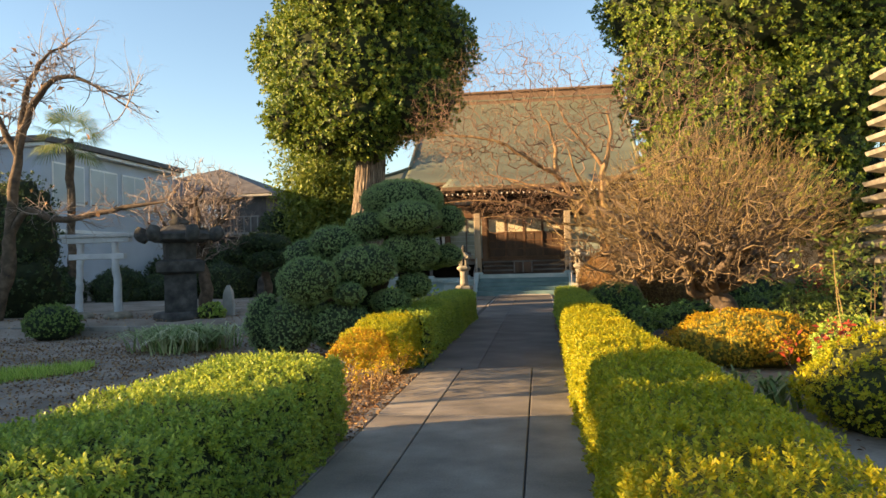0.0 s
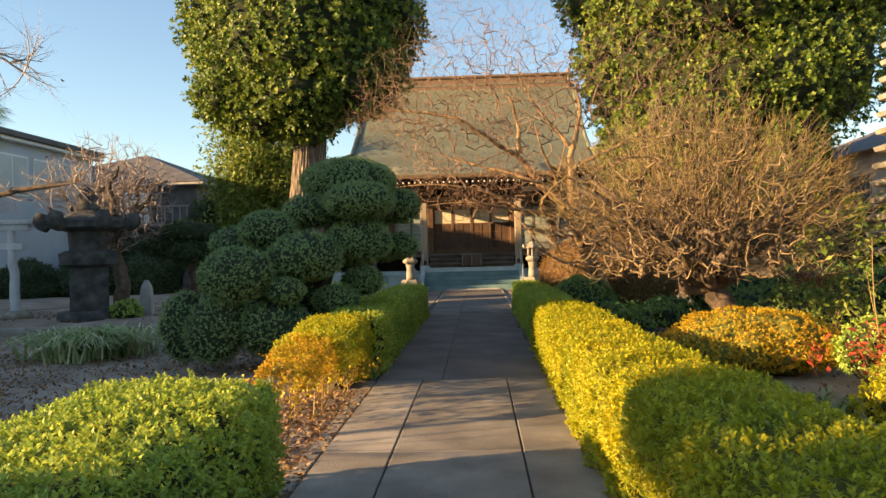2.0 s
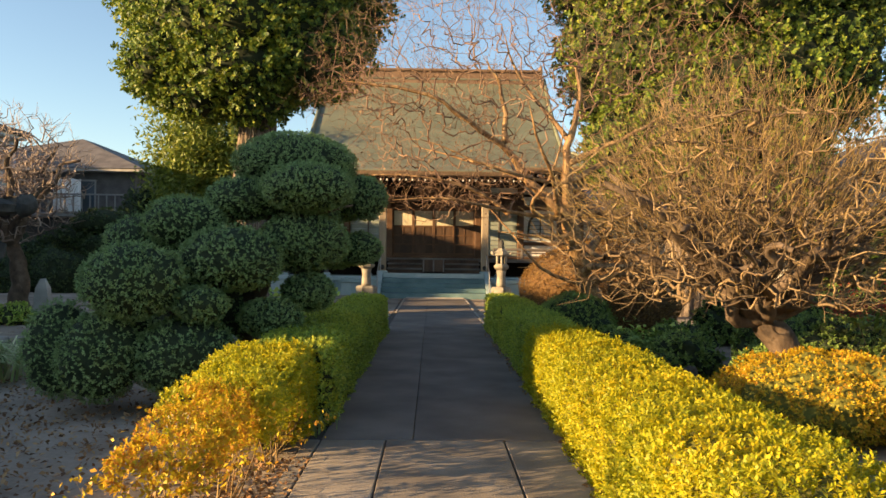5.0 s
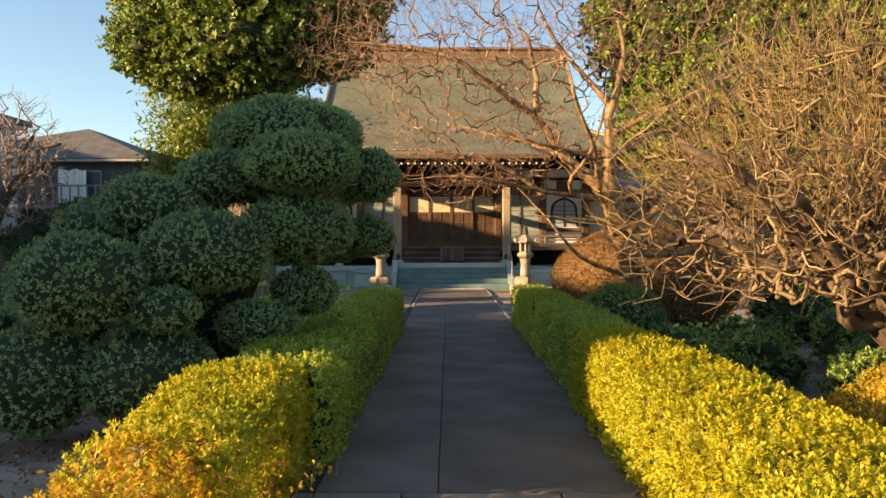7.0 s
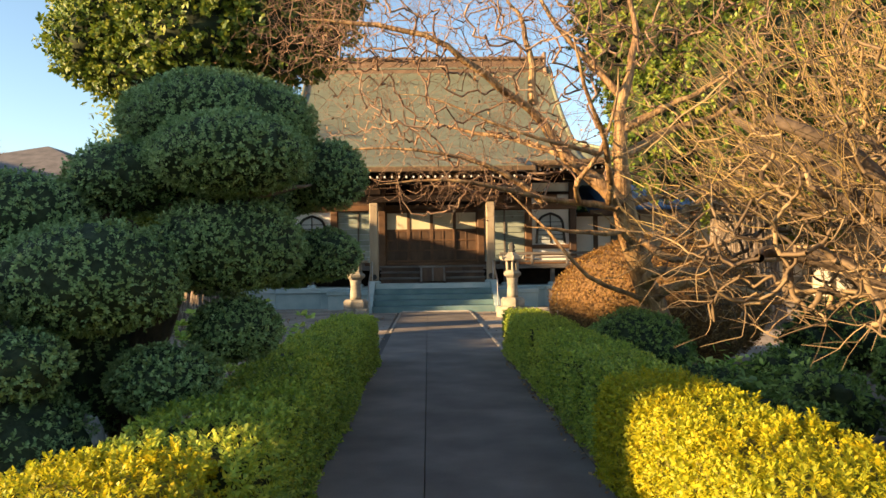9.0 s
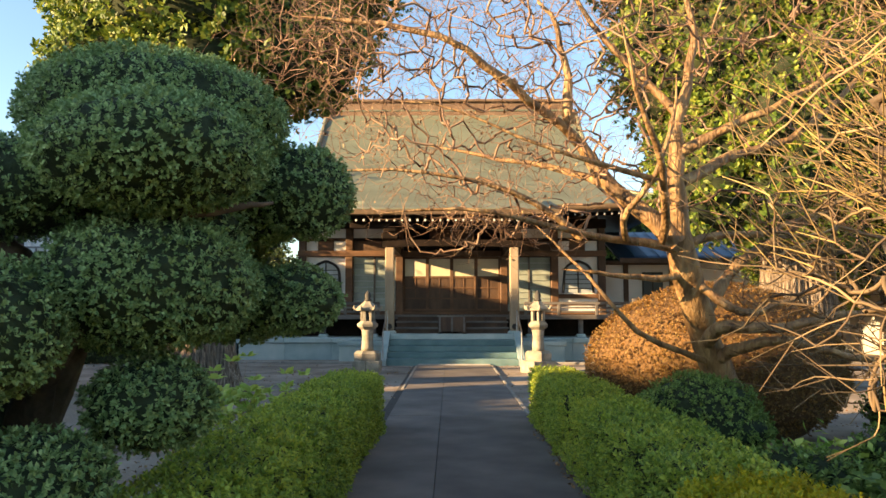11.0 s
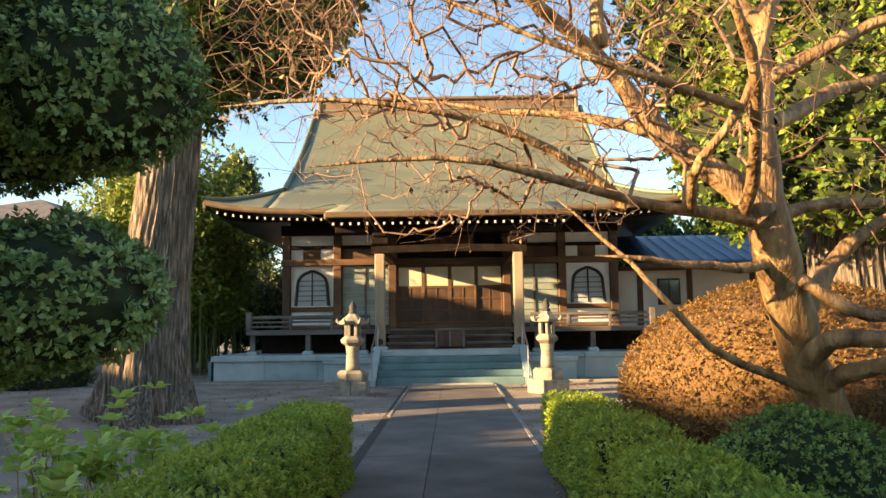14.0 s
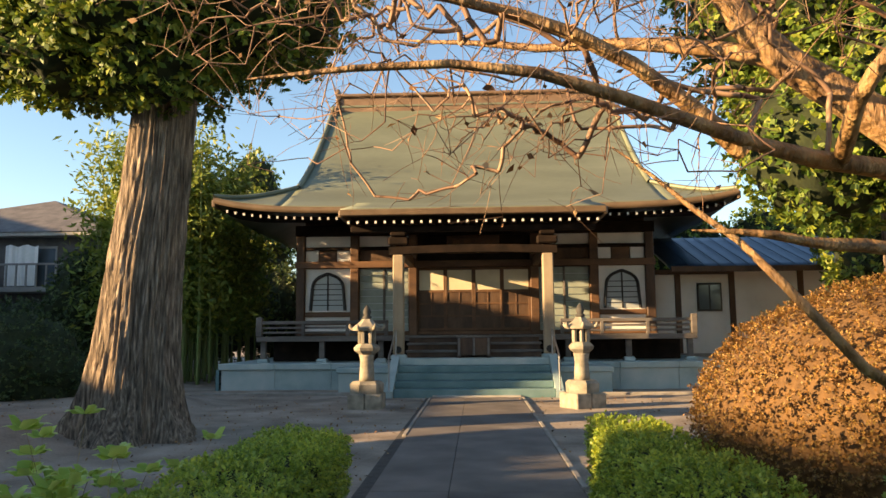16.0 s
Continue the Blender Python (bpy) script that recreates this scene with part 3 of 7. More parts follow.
def make_roof():
    ys = np.concatenate([np.linspace(EAVE_Y, RIDGE_Y, 41), np.linspace(RIDGE_Y, BACK_Y, 13)[1:]])
    inner = np.linspace(CX - GABLE_X, CX + GABLE_X, 61)
    sets = [roof_grid(inner, ys, z_main)]
    for s in (-1, 1):
        xs = np.linspace(CX + s * GABLE_X, CX + s * EAVE_X, 9)
        if s < 0:
            xs = xs[::-1]
        sets.append(roof_grid(xs, ys, z_hip))
    V, F = join_vf(sets)
    roof = new("roof", quick("roof", V, F, M_COPPER))
    roof.parent = HALL
    roof.matrix_parent_inverse = Matrix.Translation(-HALL.location)
    sol = roof.modifiers.new("thickness", "SOLIDIFY")
    sol.thickness, sol.offset = 0.16, -1.0
    roof["label"] = "sweeping green-brown copper sheet roof"
    # porch roof carried on from the main slope
    xs = np.linspace(CX - 3.28, CX + 3.28, 15)
    py = np.linspace(30.15, EAVE_Y + 1.1, 14)
    V, F = roof_grid(xs, py, lambda X, Y: roof_f(Y - EAVE_Y) + 0.05 - 0.09 * np.clip((Y - EAVE_Y + 0.2) / 1.2, 0, 1))
    porch = new("porch_roof", quick("porch_roof", V, F, M_COPPER))
    porch.parent, porch.matrix_parent_inverse = HALL, Matrix.Translation(-HALL.location)
    sol = porch.modifiers.new("thickness", "SOLIDIFY")
    sol.thickness, sol.offset = 0.15, -1.0
    # eave boards under the edges
    n = 24
    for s in (-1, 1):
        V, F = [], []
        xs = np.linspace(CX + s * 3.25, CX + s * EAVE_X, n)
        for x in xs:
            z = float(z_main(np.array(x), np.array(EAVE_Y)))
            V += [(x, EAVE_Y - 0.02, z + 0.0), (x, EAVE_Y - 0.02, z - 0.17), (x, EAVE_Y + 0.10, z - 0.17), (x, EAVE_Y + 0.10, z - 0.0)]
        for i in range(n - 1):
            for k in range(4):
                F.append((4 * i + k, 4 * i + (k + 1) % 4, 4 * i + 4 + (k + 1) % 4, 4 * i + 4 + k))
        part("eave_board", quick("eave_board", V, F, M_FASCIA), None, HALL, "brown copper eave edge")
    part("eave_board", bx(CX - 3.30, CX + 3.30, 30.12, 30.24, 4.34, 4.50, 0.02), M_FASCIA, HALL, "brown copper eave edge")
    for s in (-1, 1):
        part("eave_side_board", bx(CX + s * 3.28 - 0.05, CX + s * 3.28 + 0.05, 30.16, 32.3, 4.30, 4.48, 0.02), M_FASCIA, HALL)
        part("eave_side_board", bx(CX + s * EAVE_X - 0.05, CX + s * EAVE_X + 0.05, EAVE_Y, BACK_Y, 4.98, 5.2, 0.02), M_FASCIA, HALL)
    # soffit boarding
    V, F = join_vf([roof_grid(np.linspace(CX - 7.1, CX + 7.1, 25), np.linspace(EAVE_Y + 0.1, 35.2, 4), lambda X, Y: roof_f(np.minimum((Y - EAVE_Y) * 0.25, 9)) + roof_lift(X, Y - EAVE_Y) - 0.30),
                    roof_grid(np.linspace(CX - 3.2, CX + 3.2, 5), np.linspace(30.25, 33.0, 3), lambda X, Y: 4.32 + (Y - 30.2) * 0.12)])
    part("soffit", quick("soffit", V, F, M_SHADE_WOOD), None, HALL, "dark boarded eave underside")
    # ridge
    part("ridge", bx(CX - 5.05, CX + 5.05, RIDGE_Y - 0.34, RIDGE_Y + 0.34, 9.7, 10.38, 0.04), M_RIDGE, HALL, "heavy brown box ridge")
    part("ridge_cap", bx(CX - 5.2, CX + 5.2, RIDGE_Y - 0.46, RIDGE_Y + 0.46, 10.38, 10.5, 0.03), M_RIDGE, HALL)
    part("ridge_band", bx(CX - 5.08, CX + 5.08, RIDGE_Y - 0.37, RIDGE_Y + 0.37, 9.98, 10.06, 0.01), M_COPPER, HALL)
    for s in (-1, 1):
        bm = bx(CX + s * 5.12 - 0.07, CX + s * 5.12 + 0.07, RIDGE_Y - 0.42, RIDGE_Y + 0.42, 9.6, 10.72, 0.06)
        bx(CX + s * 5.14 - 0.05, CX + s * 5.14 + 0.05, RIDGE_Y - 0.62, RIDGE_Y + 0.62, 9.55, 9.95, 0.05, bm)
        part("ridge_end", bm, M_RIDGE, HALL, "upswept ridge end tile")
        # gable wall
        bm = bmesh.new()
        ys2 = np.linspace(EAVE_Y + 1.7, BACK_Y - 1.7, 20)
        x = CX + s * (GABLE_X - 0.25)
        lo = [bm.verts.new((x, y, 5.5)) for y in ys2]
        hi = [bm.verts.new((x, y, float(z_main(np.array(CX), np.array(y))) - 0.15)) for y in ys2]
        for i in range(19):
            bm.faces.new((lo[i], lo[i + 1], hi[i + 1], hi[i]))
        part("gable_wall", bm, M_WOOD, HALL)
    # corner hip ribs and gable verge ribs
    for s in (-1, 1):
        pts = [(CX + s * (EAVE_X - t), EAVE_Y + t, float(roof_f(np.array(t)) + roof_lift(np.array(CX + s * (EAVE_X - t)), np.array(t))) + 0.03) for t in np.linspace(0, 1.9, 8)]
        part("hip_rib", quick("hip_rib", *tubes([resample(pts, [0.07] * 8, 10)], 8), M_COPPER, smooth=True), None, HALL)
        pts = [(CX + s * (GABLE_X - 0.03), EAVE_Y + t, float(roof_f(np.array(t))) + 0.03) for t in np.linspace(1.9, 7.3, 12)]
        part("verge_rib", quick("verge_rib", *tubes([resample(pts, [0.09] * 12, 16)], 8), M_COPPER, smooth=True), None, HALL)
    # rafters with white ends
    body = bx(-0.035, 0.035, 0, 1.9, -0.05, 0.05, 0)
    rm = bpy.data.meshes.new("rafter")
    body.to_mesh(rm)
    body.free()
    rm.materials.append(M_SHADE_WOOD)
    tip = bx(-0.027, 0.027, -0.012, -0.002, -0.034, 0.034, 0)
    tm = bpy.data.meshes.new("rafter_end")
    tip.to_mesh(tm)
    tip.free()
    tm.materials.append(M_WHITE)

    def rafter(x, y, z):
        o = part("rafter", rm, None, HALL)
        o.location = (x, y, z)
        o.rotation_euler = (0.12, 0, 0)
        e = new("white_end", tm)
        e.parent = o
    for i in range(28):
        rafter(CX - 3.1 + 6.2 * i / 27, 30.32, 4.20)
    for s in (-1, 1):
        for i in range(15):
            x = CX + s * (3.55 + 3.35 * i / 14)
            rafter(x, EAVE_Y + 0.14, float(z_main(np.array(x), np.array(EAVE_Y))) - 0.30)


make_roof()


def make_hall_base():
    # stone platform
    zt = 0.66
    part("platform_core", bx(CX - 6.6, CX + 6.6, 31.55, 46.3, -0.1, zt - 0.1, 0), M_PLAT, HALL)
    n = 9
    for i in range(n):
        a, b = CX - 6.7 + 13.4 * i / n, CX - 6.7 + 13.4 * (i + 1) / n
        part("platform_block", bx(a + 0.004, b - 0.004, 31.42, 31.56, -0.1, zt - 0.16, 0.006), M_PLAT, HALL)
        part("platform_coping", bx(a + 0.004, b - 0.004, 31.34, 31.9, zt - 0.16, zt, 0.015), M_PLAT, HALL)
    part("platform_floor", bx(CX - 6.65, CX + 6.65, 31.9, 46.3, zt - 0.1, zt - 0.006, 0), M_PLAT, HALL)
    for s in (-1, 1):
        part("platform_side", bx(CX + s * 6.7 - 0.08, CX + s * 6.7 + 0.08, 31.42, 46.3, -0.1, zt - 0.16, 0.006), M_STEP, HALL)
        # side plinth beside the steps
        x0, x1 = sorted((CX + s * 1.98, CX + s * 3.33))
        part("plinth", bx(x0, x1, 30.32, 31.33, -0.1, 0.46, 0.01), M_PLAT, HALL)
        part("plinth_cap", bx(x0 - 0.04, x1 + 0.04, 30.26, 31.33, 0.46, 0.60, 0.015), M_PLAT, HALL)
        # string stones of the stair
        bm = bmesh.new()
        xs = (CX + s * 1.93 - 0.09, CX + s * 1.93 + 0.09)
        prof = [(29.0, -0.1), (29.0, 0.12), (30.45, 0.86), (30.75, 0.86), (30.75, -0.1)]
        A = [bm.verts.new((xs[0], y, z)) for y, z in prof]
        B = [bm.verts.new((xs[1], y, z)) for y, z in prof]
        bm.faces.new(A)
        bm.faces.new(B[::-1])
        for i in range(5):
            bm.faces.new((A[i], B[i], B[(i + 1) % 5], A[(i + 1) % 5]))
        bmesh.ops.recalc_face_normals(bm, faces=bm.faces)
        part("stair_side", bm, M_PLAT, HALL)
        # steel handrail
        x = CX + s * 1.93
        line = [([(x, 29.05, 0.10), (x, 29.05, 0.9)], [0.02, 0.02]), ([(x, 29.05, 0.9), (x, 30.5, 1.5)], [0.02, 0.02]), ([(x, 30.5, 0.85), (x, 30.5, 1.5)], [0.02, 0.02])]
        part("handrail", wood_mesh("handrail", line, M_METAL), None, HALL, "slim steel stair handrail")
    # stone steps
    for i in range(5):
        part("stone_step", bx(CX - 1.83, CX + 1.83, 29.05 + 0.34 * i, 31.4, 0.16 * i - (0.1 if i == 0 else 0.0) + 0.003, 0.16 * (i + 1), 0.012), M_STEP if i < 4 else M_PLAT, HALL)
    # timber steps up to the deck
    for i in range(3):
        z = 0.80 + 0.185 * (i + 1)
        part("timber_tread", bx(CX - 1.75, CX + 1.75, 31.15 + 0.3 * i, 31.55 + 0.3 * i, z - 0.06, z, 0.01), M_GREYWOOD, HALL)
        part("timber_riser", bx(CX - 1.72, CX + 1.72, 31.22 + 0.3 * i, 31.26 + 0.3 * i, z - 0.185, z - 0.061, 0.004), M_WOOD, HALL)
    # deck
    part("deck", bx(CX - 5.82, CX + 5.82, 31.95, 34.6, 1.27, 1.35, 0.01), M_GREYWOOD, HALL, "grey weathered veranda deck")
    part("deck_edge", bx(CX - 5.86, CX + 5.86, 31.87, 31.948, 1.22, 1.36, 0.012), M_GREYWOOD, HALL)
    # Dark sheets put in for the shadowed void under the deck.
    part("under_deck_fill", bx(CX - 5.7, CX + 5.7, 33.0, 33.06, 0.66, 1.26, 0), M_SHADE_WOOD, HALL)
    for s in (-1, 1):
        part("under_deck_fill", bx(CX + s * 5.6 - 0.03, CX + s * 5.6 + 0.03, 33.07, 45.5, 0.66, 1.26, 0), M_SHADE_WOOD, HALL)
    for x in (-5.7, -4.1, -2.5, 2.5, 4.1, 5.7):
        part("pad_stone", lathe([(0.2, 0.64), (0.2, 0.72), (0.15, 0.76)], CX + x, 32.05, 4, math.pi / 4), M_PLAT, HALL)
        part("deck_post", bx(CX + x - 0.07, CX + x + 0.07, 31.98, 32.12, 0.755, 1.268, 0.01), M_GREYWOOD, HALL)
    # veranda rail
    for s in (-1, 1):
        a, b = sorted((CX + s * 2.3, CX + s * 5.78))
        for z, t in ((1.73, 0.045), (1.59, 0.03), (1.46, 0.03)):
            part("rail_bar", bx(a, b + 0.0, 31.96 - t, 31.96 + t, z - t, z + t, 0.01), M_GREYWOOD, HALL)
            part("rail_bar", bx(CX + s * 5.75 - t, CX + s * 5.75 + t, 32.05, 34.6, z - t, z + t, 0.01), M_GREYWOOD, HALL)
        part("corner_post", bx(CX + s * 5.8 - 0.08, CX + s * 5.8 + 0.08, 31.88, 32.04, 1.36, 1.88, 0.015), M_GREYWOOD, HALL)
        for x in (2.35, 3.4, 4.6):
            part("rail_post", bx(CX + s * x - 0.045, CX + s * x + 0.045, 31.915, 32.005, 1.36, 1.70, 0.01), M_GREYWOOD, HALL)


make_hall_base()


def slatted(x0, x1, z0, z1, y, parent, n=9):
    part("shutter_back", bx(x0, x1, y + 0.03, y + 0.06, z0, z1, 0), M_FROST, parent)
    h = (z1 - z0) / n
    for i in range(n):
        part("slat", bx(x0 + 0.01, x1 - 0.01, y - 0.005, y + 0.022, z0 + h * i + 0.012, z0 + h * (i + 1) - 0.012, 0.006), M_SHUTTER, parent)


def make_hall_walls():
    yw = 34.72
    zb, zt = 1.35, 4.75
    part("back_wall", bx(CX - 5.3, CX + 5.3, 35.0, 45.5, 0.6, 5.0, 0), M_WOOD, HALL)
    cols = [-5.34, -3.66, -1.86, 1.86, 3.66, 5.34]
    for x in cols:
        part("column", bx(CX + x - 0.13, CX + x + 0.13, yw - 0.16, yw + 0.12, 0.66, zt, 0.02), M_BEAM if abs(x) < 5 else M_WOOD, HALL)
    # long beams
    for z0, z1, m, out in ((4.42, 4.75, M_SHADE_WOOD, 0.20), (3.98, 4.08, M_SHADE_WOOD, 0.13), (3.42, 3.62, M_BEAM, 0.19), (1.36, 1.47, M_BEAM, 0.14)):
        part("beam", bx(CX - 5.5, CX + 5.5, yw - out, yw - 0.02, z0, z1, 0.012), m, HALL)
    for s in (-1, 1):
        a, b = sorted((CX + s * 3.8, CX + s * 5.2))
        m = (a + b) / 2
        # plaster bay with a bell-shaped window
        part("plaster_panel", bx(a, b, yw - 0.02, yw + 0.06, 2.08, 3.41, 0), M_PLASTER, HALL, "white plaster wall panel")
        part("sill_beam", bx(a, b, yw - 0.1, yw + 0.05, 1.93, 2.075, 0.01), M_BEAM, HALL)
        part("lower_panel", bx(a, b, yw - 0.02, yw + 0.05, 1.475, 1.925, 0), M_PLASTER, HALL)
        part("panel_strip", bx(a, b, yw - 0.05, yw - 0.022, 1.68, 1.73, 0.004), M_BEAM, HALL)
        # bell window
        hw, zl, zh = 0.47, 2.12, 3.28
        out, inn = [], []
        for k in range(21):
            u = -1 + 2 * k / 20
            top = zh + 0.07 * math.exp(-(u / 0.16) ** 2) - 0.07 - 0.27 * abs(u) ** 3.0
            out.append((m + u * hw, top))
        outline = [(m - hw * 1.14, zl)] + out + [(m + hw * 1.14, zl)]
        pts = [(x, yw - 0.05, z) for x, z in outline]
        part("window_frame", quick("window_frame", *tubes([resample(pts, [0.05] * len(pts), 44)], 6), M_BLACK), None, HALL, "black lacquered bell-shaped frame")
        bm = bmesh.new()
        bm.faces.new([bm.verts.new((x, yw - 0.03, z)) for x, z in outline])
        part("pane", bm, M_FROST, HALL)
        part("mullion", bx(m - 0.022, m + 0.022, yw - 0.06, yw - 0.034, zl, zh - 0.03, 0.004), M_BLACK, HALL)
        for k in range(1, 6):
            z = zl + (zh - 0.25 - zl) * k / 5.6
            part("glazing_bar", bx(m - hw * 0.98, m + hw * 0.98, yw - 0.055, yw - 0.034, z - 0.012, z + 0.012, 0.003), M_BLACK, HALL)
        # frieze panels
        for u0, u1, mm in ((0.0, 0.28, M_PLASTER), (0.30, 0.68, M_BEAM), (0.70, 1.0, M_PLASTER)):
            part("frieze_panel", bx(a + (b - a) * u0, a + (b - a) * u1, yw - 0.03, yw + 0.05, 3.625, 3.975, 0.006), mm, HALL)
        part("upper_panel", bx(a, b, yw - 0.03, yw + 0.05, 4.085, 4.415, 0), M_PLASTER, HALL)
        # shuttered bay
        a, b = sorted((CX + s * 2.0, CX + s * 3.52))
        mid = (a + b) / 2
        slatted(a, mid - 0.025, 1.48, 3.4, yw, HALL)
        slatted(mid + 0.025, b, 1.48, 3.4, yw, HALL)
        part("shutter_stile", bx(mid - 0.03, mid + 0.03, yw - 0.04, yw + 0.04, 1.475, 3.41, 0.006), M_GREYWOOD, HALL)
        part("frieze_panel", bx(a, b, yw - 0.02, yw + 0.05, 3.625, 3.975, 0.006), M_WOOD, HALL)
        part("upper_panel", bx(a, b, yw - 0.03, yw + 0.05, 4.085, 4.415, 0), M_PLASTER, HALL)
    # four sliding doors
    w = 3.46 / 4
    for i in range(4):
        a = CX - 1.73 + w * i
        y = yw + (0.0 if i in (0, 3) else -0.05)
        door = part("sliding_door", bx(a, a + w, y, y + 0.035, 1.48, 3.4, 0), M_BEAM, HALL, "brown sliding door with cream upper light")
        part("upper_light", bx(a + 0.06, a + w - 0.06, y - 0.006, y - 0.001, 2.72, 3.33, 0), M_SHOJI, door, "cream paper light behind glass")
        part("lower_board", bx(a + 0.06, a + w - 0.06, y - 0.006, y - 0.001, 1.56, 2.62, 0), M_WOOD, door)
        for x in (a + 0.03, a + w - 0.03):
            part("stile", bx(x - 0.03, x + 0.03, y - 0.03, y - 0.002, 1.48, 3.4, 0.005), M_BEAM, door)
        for z in (1.52, 1.92, 2.30, 2.67, 3.37):
            part("rail", bx(a + 0.06, a + w - 0.06, y - 0.026, y - 0.008, z - 0.03, z + 0.03, 0.004), M_BEAM, door)
        part("muntin", bx(a + w / 2 - 0.018, a + w / 2 + 0.018, y - 0.024, y - 0.008, 1.95, 2.64, 0.004), M_BEAM, door)
    part("transom_panel", bx(CX - 1.72, CX + 1.72, yw - 0.01, yw + 0.05, 3.63, 4.41, 0), M_SHADE_WOOD, HALL)
    part("name_board", bx(CX - 0.75, CX + 0.75, yw - 0.5, yw - 0.42, 3.85, 4.3, 0.02), M_WOOD, HALL, "dark framed board over the doors")
    part("name_board_edge", bx(CX - 0.8, CX + 0.8, yw - 0.415, yw - 0.38, 3.8, 4.35, 0.02), M_BEAM, HALL)
    for i in range(4):
        part("character_bar", bx(CX - 0.6 + 0.33 * i, CX - 0.4 + 0.33 * i, yw - 0.507, yw - 0.501, 3.95, 4.2, 0), M_BEAM, HALL)
    # porch posts and beam
    for s in (-1, 1):
        x = CX + s * 1.88
        part("post_base", lathe([(0.27, 0.79), (0.27, 0.86), (0.2, 0.9)], x, 30.72, 4, math.pi / 4), M_PLAT, HALL)
        part("porch_post", bx(x - 0.135, x + 0.135, 30.585, 30.855, 0.9, 3.40, 0.025), M_POST, HALL, "pale squared porch post")
        part("bracket", bx(x - 0.26, x + 0.26, 30.6, 30.84, 3.645, 3.86, 0.04), M_SHADE_WOOD, HALL)
        part("bracket_arm", bx(x - 0.2, x + 0.2, 30.55, 30.89, 3.87, 3.98, 0.03), M_SHADE_WOOD, HALL)
        part("tie_beam", bx(x - 0.09, x + 0.09, 30.86, 34.5, 3.42, 3.68, 0.02), M_WOOD, HALL)
        part("crest", lathe([(0.09, 0), (0.09, 0.02)], 0, 0, 14), M_BLACK, HALL).matrix_basis = Matrix.Translation((x, 30.58, 1.02)) @ Matrix.Rotation(radians(90), 4, "X")
    # arched porch beam
    bm = bmesh.new()
    n = 16
    rows = []
    for k in range(n + 1):
        u = -1 + 2 * k / n
        z = 3.40 + 0.05 * (1 - u * u)
        rows.append([bm.verts.new((CX + u * 2.12, y, zz)) for y, zz in ((30.6, z), (30.6, z + 0.19), (30.84, z + 0.19), (30.84, z))])
    for a, b in zip(rows, rows[1:]):
        for i in range(4):
            bm.faces.new((a[i], b[i], b[(i + 1) % 4], a[(i + 1) % 4]))
    bm.faces.new(rows[0])
    bm.faces.new(rows[-1][::-1])
    bmesh.ops.recalc_face_normals(bm, faces=bm.faces)
    part("porch_beam", bm, M_SHADE_WOOD, HALL, "dark curved porch beam")
    part("eave_purlin", bx(CX - 3.1, CX + 3.1, 30.62, 30.82, 3.985, 4.14, 0.02), M_SHADE_WOOD, HALL)


make_hall_walls()


def offertory_box():
    b = thing("offertory_box", (CX, 31.0, 0.8), "grey wooden offertory box before the hall doors", "offering box")
    x0, x1, y0, y1 = CX - 0.45, CX + 0.45, 30.78, 31.12
    part("body", bx(x0 + 0.03, x1 - 0.03, y0 + 0.03, y1, 0.86, 1.30, 0.01), M_WOOD, b)
    part("lid_frame", bx(x0, x1, y0, y1 + 0.02, 1.30, 1.36, 0.012), M_GREYWOOD, b)
    for x in (x0 + 0.08, CX, x1 - 0.08):
        part("batten", bx(x - 0.03, x + 0.03, y0 + 0.005, y0 + 0.028, 0.86, 1.30, 0.006), M_GREYWOOD, b)
    for x in (x0 + 0.07, x1 - 0.07):
        part("foot", bx(x - 0.06, x + 0.06, y0 + 0.01, y1 - 0.02, 0.80, 0.862, 0.01), M_WOOD, b)
    for k in range(7):
        x = x0 + 0.1 + 0.117 * k
        part("slat", bx(x - 0.02, x + 0.02, y0 + 0.04, y1 - 0.02, 1.361, 1.38, 0.004), M_WOOD, b)


offertory_box()


def annex():
    h = thing("annex_building", (10, 39, 0), "white plastered annex with a blue metal roof", "building")
    part("wall", bx(5.6, 15.5, 36.0, 42, -0.1, 3.35, 0.01), M_PLASTER, h)
    part("base_wall", bx(5.58, 15.52, 35.95, 36.2, -0.1, 0.7, 0.01), M_WALLGREY, h)
    for x in (6.35, 8.05, 10.2):
        part("timber_post", bx(x - 0.09, x + 0.09, 35.93, 35.998, 0.7, 3.3, 0.01), M_WOOD, h)
    win = part("window", bx(6.95, 7.72, 35.94, 35.995, 2.02, 2.92, 0.006), M_BLACK, h, "small dark-framed sliding window")
    for a in (7.0, 7.36):
        part("pane", bx(a, a + 0.31, 35.93, 35.938, 2.08, 2.86, 0), M_GLASSY, win)
    part("wall_cap", bx(5.6, 8.0, 35.8, 36.3, 3.2, 3.35, 0.02), M_WOOD, h)
    V, F = roof_grid(np.linspace(5.9, 16, 9), np.linspace(34.9, 39.0, 9), lambda X, Y: 3.35 + 0.34 * (Y - 34.9))
    r = part("roof", quick("roof", V, F, M_BLUEROOF, smooth=True), None, h, "blue sheet metal roof")
    sol = r.modifiers.new("thickness", "SOLIDIFY")
    sol.thickness = 0.1
    for i in range(22):
        x = 6.0 + 0.46 * i
        pts = [(x, 34.92, 3.40), (x, 38.98, 4.78)]
        part("roof_seam", quick("roof_seam", *tubes([resample(pts, [0.02, 0.02], 3)], 4), M_BLUEROOF), None, h)
    part("eave_board", bx(5.9, 16, 34.88, 34.95, 3.2, 3.38, 0.01), M_WOOD, h)


annex()


